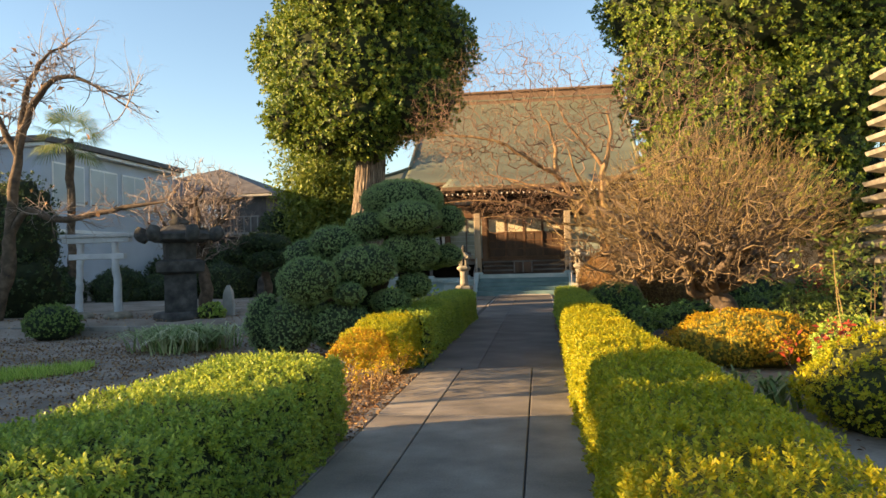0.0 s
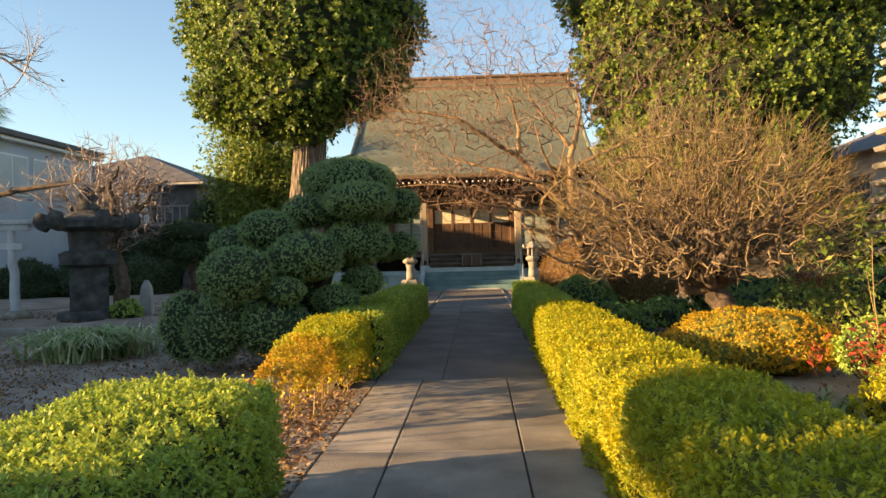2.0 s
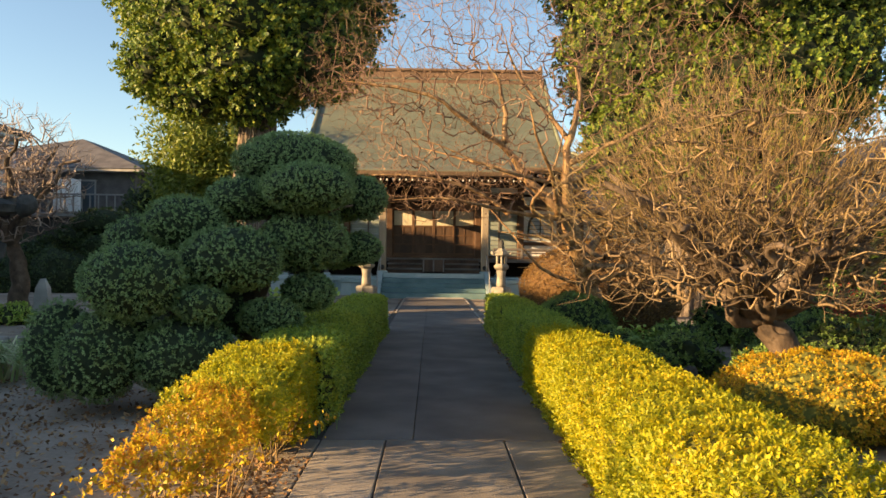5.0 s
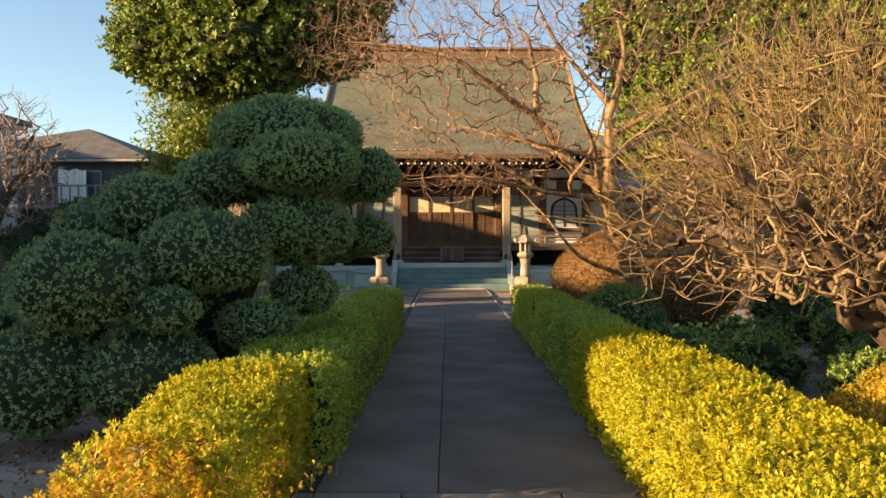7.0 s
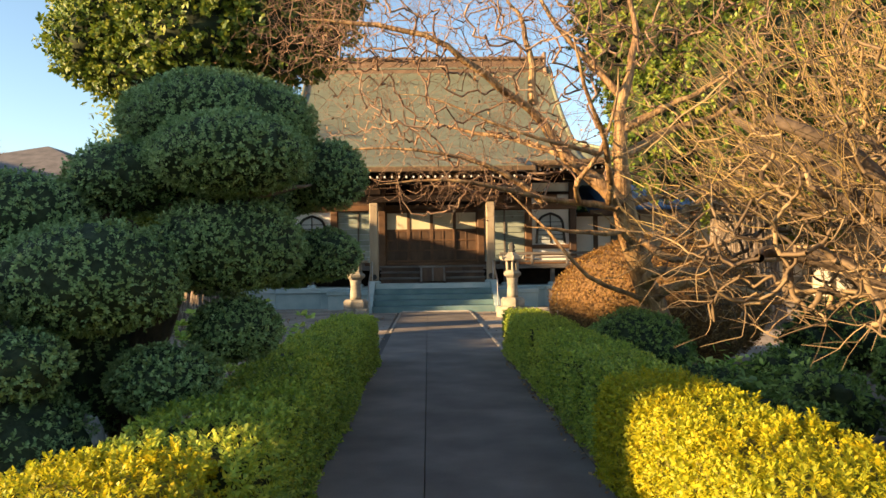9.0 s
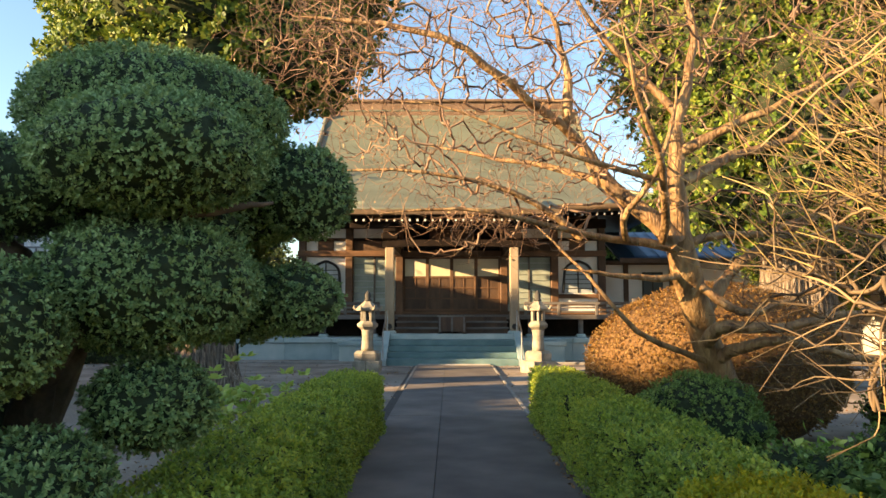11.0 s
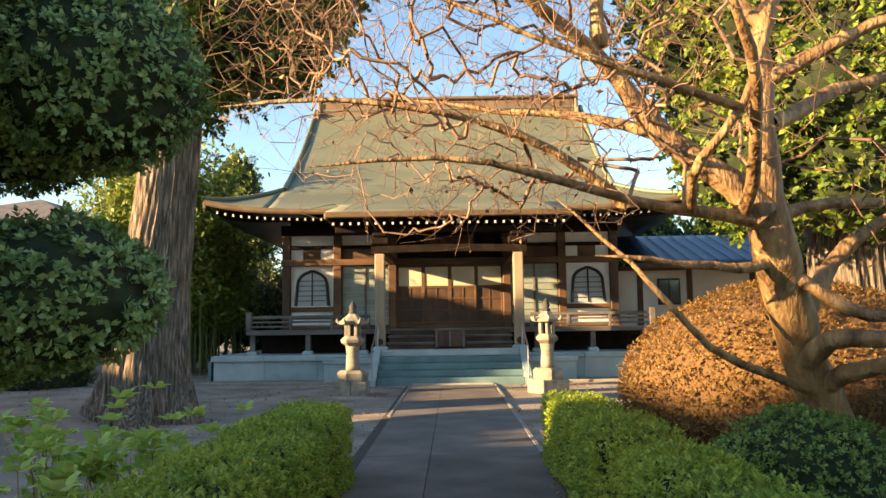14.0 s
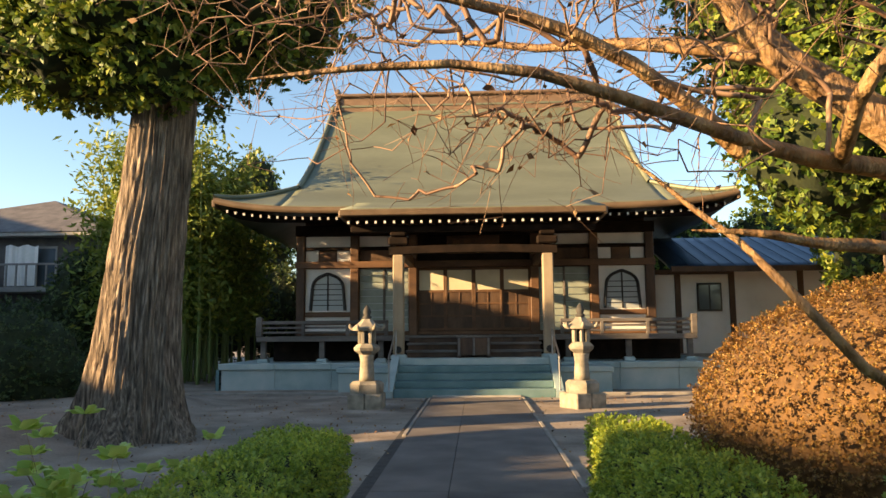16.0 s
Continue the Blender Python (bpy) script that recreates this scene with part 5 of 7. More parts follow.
# ---------------------------------------------------------------- bare crape myrtle over the path
def crape_myrtle():
    rng = random.Random(21)
    t = thing("crape_myrtle", (2.5, 15.8, 0), "bare crape myrtle with smooth tan bark and twisting limbs", "tree")
    trunk = [([(2.78, 16.05, -0.08), (2.68, 16.02, 0.4), (2.50, 15.95, 0.78), (2.28, 15.87, 1.14), (2.12, 15.76, 1.48), (2.01, 15.63, 1.80), (1.93, 15.5, 2.06), (1.90, 15.4, 2.32), (1.97, 15.4, 2.55), (1.95, 15.4, 2.79), (1.84, 15.35, 3.01), (1.86, 15.3, 3.25), (2.02, 15.3, 3.5), (2.14, 15.3, 3.9), (2.0, 15.35, 4.5)],
              [0.21, 0.17, 0.155, 0.15, 0.145, 0.14, 0.13, 0.095, 0.085, 0.08, 0.072, 0.062, 0.05, 0.04, 0.025])]
    limbs = {
        "over": ([(1.90, 15.45, 2.12), (1.78, 15.4, 2.30), (1.64, 15.45, 2.42), (1.50, 15.5, 2.53), (1.34, 15.6, 2.69), (1.17, 15.7, 2.82), (1.07, 15.75, 2.98), (1.09, 15.7, 3.16), (0.98, 15.6, 3.29), (0.75, 15.5, 3.41), (0.49, 15.3, 3.45), (0.24, 15.1, 3.55), (0.0, 15.0, 3.75), (-0.4, 14.95, 3.98), (-0.9, 14.9, 4.05), (-1.6, 14.9, 4.1)], 0.115, 0.02),
        "rise": ([(0.95, 15.6, 3.30), (0.89, 15.6, 3.61), (0.93, 15.6, 3.85), (0.85, 15.6, 4.2), (0.6, 15.6, 4.7)], 0.06, 0.02),
        "low": ([(1.90, 15.45, 2.08), (1.63, 15.35, 2.14), (1.42, 15.3, 2.13), (1.13, 15.2, 2.12), (0.93, 15.1, 2.15), (0.77, 15.0, 2.23), (0.62, 14.95, 2.30), (0.40, 14.8, 2.34), (0.19, 14.7, 2.34), (0.0, 14.65, 2.30), (-0.2, 14.6, 2.31), (-0.5, 14.6, 2.36), (-0.8, 14.6, 2.30)], 0.05, 0.009),
        "low_fork": ([(0.95, 15.1, 2.15), (0.77, 15.0, 2.29), (0.59, 14.95, 2.44), (0.42, 14.9, 2.55), (0.20, 14.8, 2.54), (0.07, 14.8, 2.57), (-0.14, 14.7, 2.58), (-0.45, 14.7, 2.66), (-0.9, 14.7, 2.72), (-1.3, 14.7, 2.66)], 0.042, 0.009),
        "side": ([(1.98, 15.55, 1.85), (1.63, 15.4, 1.82), (1.42, 15.35, 1.80), (1.22, 15.3, 1.83), (1.02, 15.25, 1.82), (0.80, 15.3, 1.88)], 0.042, 0.014),
        "droop": ([(2.25, 15.8, 1.02), (1.74, 15.5, 1.20), (1.47, 15.4, 1.32), (1.35, 15.4, 1.56), (1.21, 15.4, 1.75), (1.05, 15.5, 1.88), (0.90, 15.7, 2.10), (0.78, 15.9, 2.25), (0.61, 15.9, 2.38)], 0.032, 0.010),
        "right_low": ([(2.26, 15.85, 1.18), (2.24, 15.55, 1.32), (2.41, 15.3, 1.38), (2.67, 15.2, 1.35), (2.97, 15.2, 1.40), (3.4, 15.2, 1.5), (3.9, 15.2, 1.45)], 0.085, 0.025),
        "right_base": ([(2.36, 15.87, 1.0), (2.42, 15.6, 1.17), (2.55, 15.4, 1.23), (2.72, 15.3, 1.24), (2.98, 15.3, 1.20), (3.5, 15.3, 1.05), (4.1, 15.4, 1.1)], 0.075, 0.025),
        "right": ([(2.04, 15.65, 1.80), (2.14, 15.5, 1.71), (2.32, 15.4, 1.52), (2.55, 15.4, 1.48), (2.74, 15.4, 1.60), (3.01, 15.4, 1.70), (3.5, 15.5, 1.75)], 0.055, 0.022),
        "right_up": ([(2.20, 15.8, 1.42), (2.48, 15.9, 1.72), (2.65, 16.0, 1.94), (2.88, 16.0, 2.11), (3.05, 16.0, 2.21), (3.32, 16.0, 2.36), (3.7, 16.0, 2.60), (4.2, 16.1, 2.9)], 0.075, 0.025),
        "mid_right": ([(1.94, 15.5, 2.10), (2.36, 15.7, 2.24), (2.70, 15.8, 2.31), (3.07, 15.8, 2.29), (3.48, 15.9, 2.45), (4.0, 15.9, 2.8)], 0.05, 0.02),
        "top_right": ([(1.89, 15.35, 2.96), (2.07, 15.2, 3.04), (2.34, 15.2, 3.15), (2.68, 15.2, 3.30), (3.0, 15.2, 3.50), (3.6, 15.3, 3.9)], 0.06, 0.02),
        "top_spread": ([(1.94, 15.4, 2.70), (2.27, 15.6, 2.84), (2.75, 15.8, 3.06), (3.24, 15.9, 3.30), (3.69, 16.0, 3.6), (4.3, 16.1, 4.2)], 0.065, 0.02),
        "front": ([(1.74, 15.38, 2.14), (1.62, 15.0, 2.33), (1.59, 14.8, 2.49), (1.55, 14.6, 2.68), (1.42, 14.4, 2.84), (1.34, 14.3, 3.06), (1.25, 14.2, 3.30), (1.1, 14.1, 3.7)], 0.046, 0.018),
        "hook": ([(1.39, 15.28, 2.14), (1.25, 14.95, 2.22), (1.27, 14.75, 2.32), (1.38, 14.7, 2.46), (1.47, 14.7, 2.57), (1.57, 14.7, 2.81), (1.65, 14.7, 3.08), (1.7, 14.7, 3.5)], 0.036, 0.015),
        "cross": ([(1.50, 14.7, 2.60), (1.13, 14.5, 2.62), (0.89, 14.4, 2.71), (0.73, 14.35, 2.81), (0.45, 14.3, 2.78), (0.33, 14.3, 2.89), (0.21, 14.3, 3.02), (-0.1, 14.3, 3.12), (-0.6, 14.3, 3.15)], 0.027, 0.008),
        "top_left": ([(1.92, 15.32, 3.3), (1.6, 15.5, 3.7), (1.35, 15.7, 4.1), (1.05, 15.9, 4.7), (0.9, 16.0, 5.3)], 0.05, 0.015),
        "back": ([(1.34, 15.6, 2.69), (0.9, 16.0, 2.95), (0.5, 16.5, 3.1), (0.0, 16.9, 3.3), (-0.6, 17.2, 3.5)], 0.05, 0.015),
    }
    part("trunk", wood_mesh("trunk", trunk, M_CRAPE), None, t, "smooth mottled tan trunk")
    seeds = []
    for name, (pts, r0, r1) in limbs.items():
        n = len(pts)
        Q, R = resample(pts, [r0 + (r1 - r0) * (i / (n - 1)) ** 0.7 for i in range(n)], 3 * n)
        amp = 0.045 if r0 < 0.07 else 0.026
        for i in range(2, len(Q) - 1):
            Q[i] += np.array([rng.gauss(0, amp), rng.gauss(0, amp), rng.gauss(0, amp)])
        R[-4:] = np.linspace(R[-5], 0.0035, 5)[1:]
        pts, n = [tuple(q) for q in Q], len(Q)
        part("limb", wood_mesh("limb", [(pts, list(R))], M_CRAPE), None, t)
        if name != "droop":
            seeds += [p for p in resample(pts, [1] * n, 16)[0][3:]]
    seeds += [p for p in resample(trunk[0][0], [1] * 15, 20)[0][13:]]
    rs = np.random.RandomState(5)
    P = np.concatenate([dome_targets(rs, 1500, (3.6, 15.9, 4.7), (2.3, 1.6, 1.6), 3.3, 0.5, 0.2),
                        dome_targets(rs, 2700, (0.3, 15.6, 4.5), (2.5, 1.8, 1.85), 3.7, 0.45, 0.16),
                        dome_targets(rs, 520, (-1.5, 15.4, 4.1), (1.0, 1.1, 0.75), 3.3, 0.6, 0.14),
                        dome_targets(rs, 520, (-0.9, 15.5, 3.3), (0.8, 1.0, 0.9), 2.3, 0.6, 0.14),
                        dome_targets(rs, 320, (0.1, 15.1, 2.3), (1.1, 0.7, 0.4), 1.95, 0.6, 0.1),
                        dome_targets(rs, 650, (0.5, 15.0, 2.85), (1.9, 1.1, 0.6), 2.25, 0.6, 0.1),
                        dome_targets(rs, 600, (0.5, 15.5, 3.6), (2.0, 1.8, 1.2), 2.5, 0.6, 0.12),
                        dome_targets(rs, 260, (3.3, 15.6, 2.3), (1.3, 0.7, 0.8), 1.7, 0.6, 0.1)])
    P = P[np.argsort(np.linalg.norm(P - np.array([1.6, 15.3, 2.6]), axis=1))]
    twigs = fill_twigs(rng, seeds, P, 0.09, 0.36, (2, 0.08, 0.24), 0.0017, 0.42, None, 0.012)
    part("bare_crown", wood_mesh("bare_crown", twigs, M_TWIG_RED, False), None, t, "fine reddish bare twigs")
    ends = np.array([p[-1] for p, r in twigs])
    sel = ends[rs.uniform(0, 1, len(ends)) < 0.10]
    part("seed_head", quick("seed_head", *leaves(sel, rs.normal(0, 1, sel.shape), 0.022, rs), M_LITTER), None, t, "dry seed heads and last leaves")


crape_myrtle()


# ---------------------------------------------------------------- rounded bare plum tree
def plum(name, base, centre, rad, seed, limbs, label, material, count, trunk_r=0.12, lower=0.0, unit=0.0032, spike=(3, 0.12, 0.34), shoots_n=0):
    rng = random.Random(seed)
    t = thing(name, base, label, "tree")
    c = Vector(centre)
    fork = Vector(base) + (c - Vector(base)) * 0.75
    fork.z = base[2] + (c.z - base[2]) * 0.5
    mid = (Vector(base) + fork) / 2 + Vector((0.10, 0, -0.02))
    wood = [([tuple(Vector(base) - Vector((0, 0, 0.08))), tuple(mid), tuple(fork)], [trunk_r * 1.25, trunk_r, trunk_r * 0.85])]
    rs = np.random.RandomState(seed)
    part("trunk", wood_mesh("trunk", wood, M_DARKBARK), None, t)
    seeds = [tuple(fork)]
    for k in range(limbs):
        a = 2 * math.pi * (k + rng.random() * 0.6) / limbs
        el = rng.choice([0.05, 0.15, 0.35, 0.6, 0.95])
        goal = c + Vector((math.cos(a) * rad[0] * 0.72, math.sin(a) * rad[1] * 0.72, rad[2] * (el - 0.3) * 0.75))
        pts = [tuple(fork)]
        for i in range(1, 10):
            f = i / 9
            q = fork.lerp(goal, f) + Vector((rng.gauss(0, 0.10), rng.gauss(0, 0.10), rng.gauss(0, 0.09) + 0.12 * math.sin(f * 3.1)))
            pts.append(tuple(q))
        r0 = trunk_r * rng.uniform(0.45, 0.65)
        part("limb", wood_mesh("limb", [(pts, [r0 * (1 - 0.7 * i / 9) for i in range(10)])], M_DARKBARK), None, t)
        seeds += [p for p in resample(pts, [1] * 10, 16)[0][3:]]
    P = dome_targets(rs, count, tuple(c), rad, c.z - lower, 0.55, 0.10)
    P = P[np.argsort(np.linalg.norm(P - np.array(fork), axis=1))]
    hub = np.array(c) - np.array([0, 0, 0.8])
    twigs = fill_twigs(rng, seeds, P, 0.24, 0.30, spike, unit, 0.44, hub, 0.019)
    part("bare_crown", wood_mesh("bare_crown", twigs, material, False), None, t, "dense tangle of bare twigs")
    if shoots_n:
        E = np.array([p[-1] for p, r in twigs])
        u = (E - np.array(c)) / np.array(rad)
        E = E[(np.linalg.norm(u, axis=1) > 0.5) & (u[:, 2] > -0.15)]
        E = E[rs.permutation(len(E))[:shoots_n]]
        lines = []
        for e in E:
            d = (e - hub) / np.linalg.norm(e - hub) + rs.normal(0, 0.32, 3) + np.array([0, 0, 0.25])
            d /= np.linalg.norm(d)
            room = np.linalg.norm((e - np.array(c)) / np.array(rad))
            l = rs.uniform(0.16, 0.38) * (1.4 - 0.8 * min(1.0, room))
            bend = rs.normal(0, 0.03, 3)
            lines.append(([tuple(e), tuple(e + d * l * 0.5 + bend), tuple(e + d * l)], [unit * 0.9, unit * 0.75, unit * 0.4]))
        part("shoot_spray", wood_mesh("shoot_spray", lines, M_SHOOT, False), None, t, "straight golden one-year shoots")
    return t


plum("plum_tree", (3.38, 11.1, 0.0), (2.98, 11.2, 1.83), (2.1, 1.85, 1.36), 8, 17, "bare dome-shaped plum tree with a dense tangle of tan twigs", M_GNARL, 5200, 0.15, 0.75, 0.0029, (2, 0.10, 0.26), 3300)


# ---------------------------------------------------------------- garden beside the path, sunny side
def bush(name, c, r, count, size, leaf, core, seed, label, category="shrub", rough=0.05, below=-0.6, group=""):
    b = thing(name, (c[0], c[1], max(0.0, c[2] - r[2])), label, category, group)
    part("foliage", clump_mesh("foliage", c, r, count, size, leaf, core, seed, rough=rough, below=below, n=14, depth=0.08, corescale=0.95 - 0.02 / min(r)), None, b)
    return b


bush("round_azalea", (2.92, 17.45, 0.82), (1.5, 1.27, 1.02), 92000, 0.0165, M_BROWN, M_BROWN_CORE, 201, "large clipped azalea dome with russet winter leaves", rough=0.03)
bush("low_shrub", (2.06, 15.45, 0.45), (0.62, 0.46, 0.50), 14000, 0.021, M_SHRUB, M_TOPI_GAP_SHADE, 202, "low dark green clipped shrub at the foot of the crape myrtle", rough=0.08)
bush("orange_azalea", (3.25, 10.25, 0.30), (0.98, 0.75, 0.40), 34000, 0.017, M_ORANGE, M_SUN_GOLD_CORE, 204, "low azalea in bright orange autumn leaf", rough=0.17)
bush("green_shrub", (4.2, 9.2, 0.34), (0.42, 0.4, 0.36), 3500, 0.03, M_FRESH, M_HEDGE_GAP_SHADE, 205, "small pale green clipped shrub", rough=0.08)
bush("golden_shrub", (3.75, 6.6, 0.32), (0.95, 0.95, 0.52), 15000, 0.026, M_HEDGE_SUN_GOLD, M_HEDGE_GAP_SHADE, 206, "rounded shrub with golden green leaves", rough=0.11)
for k, (x, y, z, r) in enumerate([(2.3, 12.6, 0.22, 0.4), (3.0, 13.4, 0.25, 0.5), (4.2, 13.0, 0.3, 0.5), (2.4, 14.3, 0.22, 0.42), (5.2, 12.2, 0.3, 0.5), (5.6, 15.4, 0.35, 0.6), (2.15, 9.0, 0.12, 0.3), (3.6, 12.1, 0.28, 0.45), (4.7, 14.3, 0.4, 0.6), (3.4, 14.5, 0.3, 0.5), (5.4, 17.0, 0.5, 0.8), (4.9, 12.9, 0.45, 0.65), (6.4, 13.4, 0.6, 0.9), (6.6, 16.0, 0.6, 0.9), (6.8, 10.4, 0.5, 0.8)]):
    bush("low_shrub", (x, y, z * 0.85), (r, r * 0.9, r * 0.62), int(8000 * r), 0.034, M_SHRUB, M_TOPI_GAP_SHADE, 210 + k, "low dark green shrub under the bare trees", rough=0.26, group="undergrowth shrubs")


def nandina(cx, cy, h, seed, leaf, label, n=9, spread=0.35, per=40, size=0.035):
    rng, rs = random.Random(seed), np.random.RandomState(seed)
    t = thing("nandina", (cx, cy, 0), label, "shrub")
    lines = []
    for k in range(n):
        grow(rng, (cx + rng.gauss(0, 0.12), cy + rng.gauss(0, 0.12), -0.04), (rng.gauss(0, spread), rng.gauss(0, spread), 1), h * rng.uniform(0.7, 1.1), 0.008, 1, lines, (5,), 0.8, 0.10, 0.03, 0.35)
    part("stem_clump", wood_mesh("stem_clump", lines, M_TWIG), None, t, "thin brown stems")
    ends = np.array([p[-1] for p, r in lines])
    ends = ends[ends[:, 2] > 0.3 * h]
    P = np.repeat(ends, per, axis=0) + rs.normal(0, 0.07, (len(ends) * per, 3))
    part("leaf_spray", quick("leaf_spray", *leaves(P, rs.normal(0, 0.6, P.shape) + [0, 0, 1], size, rs, 0.5, 2.2), leaf), None, t)["kind"] = "stuff"


nandina(3.85, 8.7, 0.62, 31, M_RED, "small nandina bush with scarlet leaves", 8, 0.28, 8)
nandina(5.6, 13.6, 1.0, 32, M_RED, "nandina with orange-red leaves behind the plum", 8, 0.35, 22)
nandina(4.4, 8.9, 1.5, 33, M_BAMBOO, "thin leggy green shrub", 5, 0.15, 12)
nandina(4.75, 11.4, 1.0, 34, M_BAMBOO, "leafy green shrub beside the plum", 8, 0.3, 18)


def stone_pagoda(cx, cy):
    p = thing("stone_pagoda", (cx, cy, 0), "tall pale many-tiered stone garden pagoda", "pagoda")
    q = math.pi / 4
    part("base", bx(cx - 0.5, cx + 0.5, cy - 0.5, cy + 0.5, -0.06, 0.5, 0.03), M_GRANITE, p)
    part("body", bx(cx - 0.32, cx + 0.32, cy - 0.32, cy + 0.32, 0.5, 1.25, 0.02), M_GRANITE, p)
    z, w = 1.25, 0.78
    for k in range(13):
        part("tier_roof", lathe([(w * 0.62, z), (w * 0.98, z + 0.05), (w * 1.02, z + 0.11), (w * 0.6, z + 0.17)], cx, cy, 4, q), M_GRANITE, p)
        part("tier_body", lathe([(w * 0.55, z + 0.165), (w * 0.55, z + 0.225)], cx, cy, 4, q), M_GRANITE, p)
        z, w = z + 0.222, w * 0.965
    part("finial", lathe([(0.08, z), (0.1, z + 0.1), (0.05, z + 0.2), (0.07, z + 0.3), (0.01, z + 0.6)], cx, cy, 10), M_GRANITE, p)


nandina(2.75, 14.6, 0.42, 35, M_FRESH, "low leafy green plant under the crape myrtle", 9, 0.5, 9, 0.05)
nandina(3.2, 13.7, 0.5, 36, M_FRESH, "low leafy green plant beside the path hedge", 9, 0.5, 9, 0.05)
nandina(2.5, 13.3, 0.38, 37, M_SHRUB, "low dark leafy plant behind the hedge", 9, 0.5, 10, 0.05)


stone_pagoda(5.75, 10.9)


def stone_basin(cx, cy):
    b = thing("snow_viewing_lantern", (cx, cy, 0), "pale low stone lantern with a broad mushroom cap", "stone lantern")
    for k in range(3):
        a = k * 2.1 + 0.4
        part("leg", wood_mesh("leg", [([(cx + 0.24 * math.cos(a), cy + 0.24 * math.sin(a), -0.04), (cx + 0.27 * math.cos(a), cy + 0.27 * math.sin(a), 0.15), (cx + 0.15 * math.cos(a), cy + 0.15 * math.sin(a), 0.3)], [0.06, 0.055, 0.06])], M_GRANITE), None, b)
    part("fire_box", lathe([(0.2, 0.28), (0.22, 0.34), (0.16, 0.36), (0.16, 0.54)], cx, cy, 6), M_GRANITE, b)
    part("cap", lathe([(0.18, 0.54), (0.42, 0.53), (0.44, 0.58), (0.3, 0.66), (0.1, 0.73), (0.05, 0.8)], cx, cy, 18), M_GRANITE, b)


stone_basin(4.55, 8.2)


def rock(cx, cy, z, r, seed, label, mtl=None):
    rs = np.random.RandomState(seed)
    v, f = ball(7)
    w = 1 + wobble(v, seed, 0.28, 2.2) + wobble(v, seed + 3, 0.08, 7)
    V = np.array([cx, cy, z]) + v * w[:, None] * np.array(r)
    tagged(new("garden_rock", quick("garden_rock", V, f, mtl or M_OLDSTONE)), label, "rock", "garden rocks")


rock(2.0, 13.2, 0.12, (0.34, 0.26, 0.24), 61, "grey garden rock beside the hedge")
rock(-2.2, 11.3, 0.42, (0.07, 0.09, 0.24), 62, "upright pale rock among the clipped pads", M_CURB)
rock(-2.3, 10.3, 0.05, (0.22, 0.16, 0.12), 63, "pale rock at the foot of the clipped tree", M_CURB)
rock(2.5, 11.9, 0.1, (0.3, 0.3, 0.2), 64, "dark rock under the plum")
rock(3.9, 12.4, 0.15, (0.4, 0.3, 0.3), 65, "dark rock under the plum")


def blades(name, cx, cy, z, n, h, spread, width, seed, label, mtl, category="plant"):
    """A tuft of arching blades."""
    rs = np.random.RandomState(seed)
    V, F = [], []
    for k in range(n):
        a = rs.uniform(0, 6.28)
        d = np.array([math.cos(a), math.sin(a), 0])
        s = np.array([-d[1], d[0], 0]) * width * rs.uniform(0.7, 1.2)
        b = np.array([cx, cy, z - 0.03]) + np.array([rs.normal(0, 0.3), rs.normal(0, 0.3), 0]) * spread
        L, H = spread * rs.uniform(0.4, 1.0), h * rs.uniform(0.7, 1.1)
        o = len(V)
        for i in range(5):
            t = i / 4
            p = b + d * L * t ** 1.3 + np.array([0, 0, H * math.sin(min(1.0, t * 1.15) * 2.2) / 1.0 * (1 - 0.25 * t)])
            w = s * (1 - 0.92 * t ** 2)
            V += [p - w, p + w]
        for i in range(4):
            F.append((o + 2 * i, o + 2 * i + 1, o + 2 * i + 3, o + 2 * i + 2))
    t = thing(name, (cx, cy, z), label, category)
    part("leaf_tuft", quick("leaf_tuft", V, F, mtl), None, t)


blades("striped_lily_turf", -5.95, 12.6, 0.0, 1000, 0.50, 1.0, 0.016, 71, "arching striped green and cream grass clump", M_TURF)
blades("grass_tuft", -1.32, 10.2, 0.0, 160, 0.22, 0.28, 0.006, 72, "dark green grass tuft at the path edge", M_TOPI)
blades("grass_tuft", -1.30, 11.9, 0.0, 120, 0.2, 0.24, 0.006, 73, "dark green grass tuft at the path edge", M_TOPI)
blades("sword_leaf_plant", 2.75, 7.4, 0.0, 60, 0.34, 0.55, 0.02, 74, "grey-green sword-leaved plant beside the hedge", M_GRASS)
blades("sword_leaf_plant", 2.45, 8.3, 0.0, 45, 0.3, 0.5, 0.018, 75, "grey-green sword-leaved plant beside the hedge", M_GRASS)


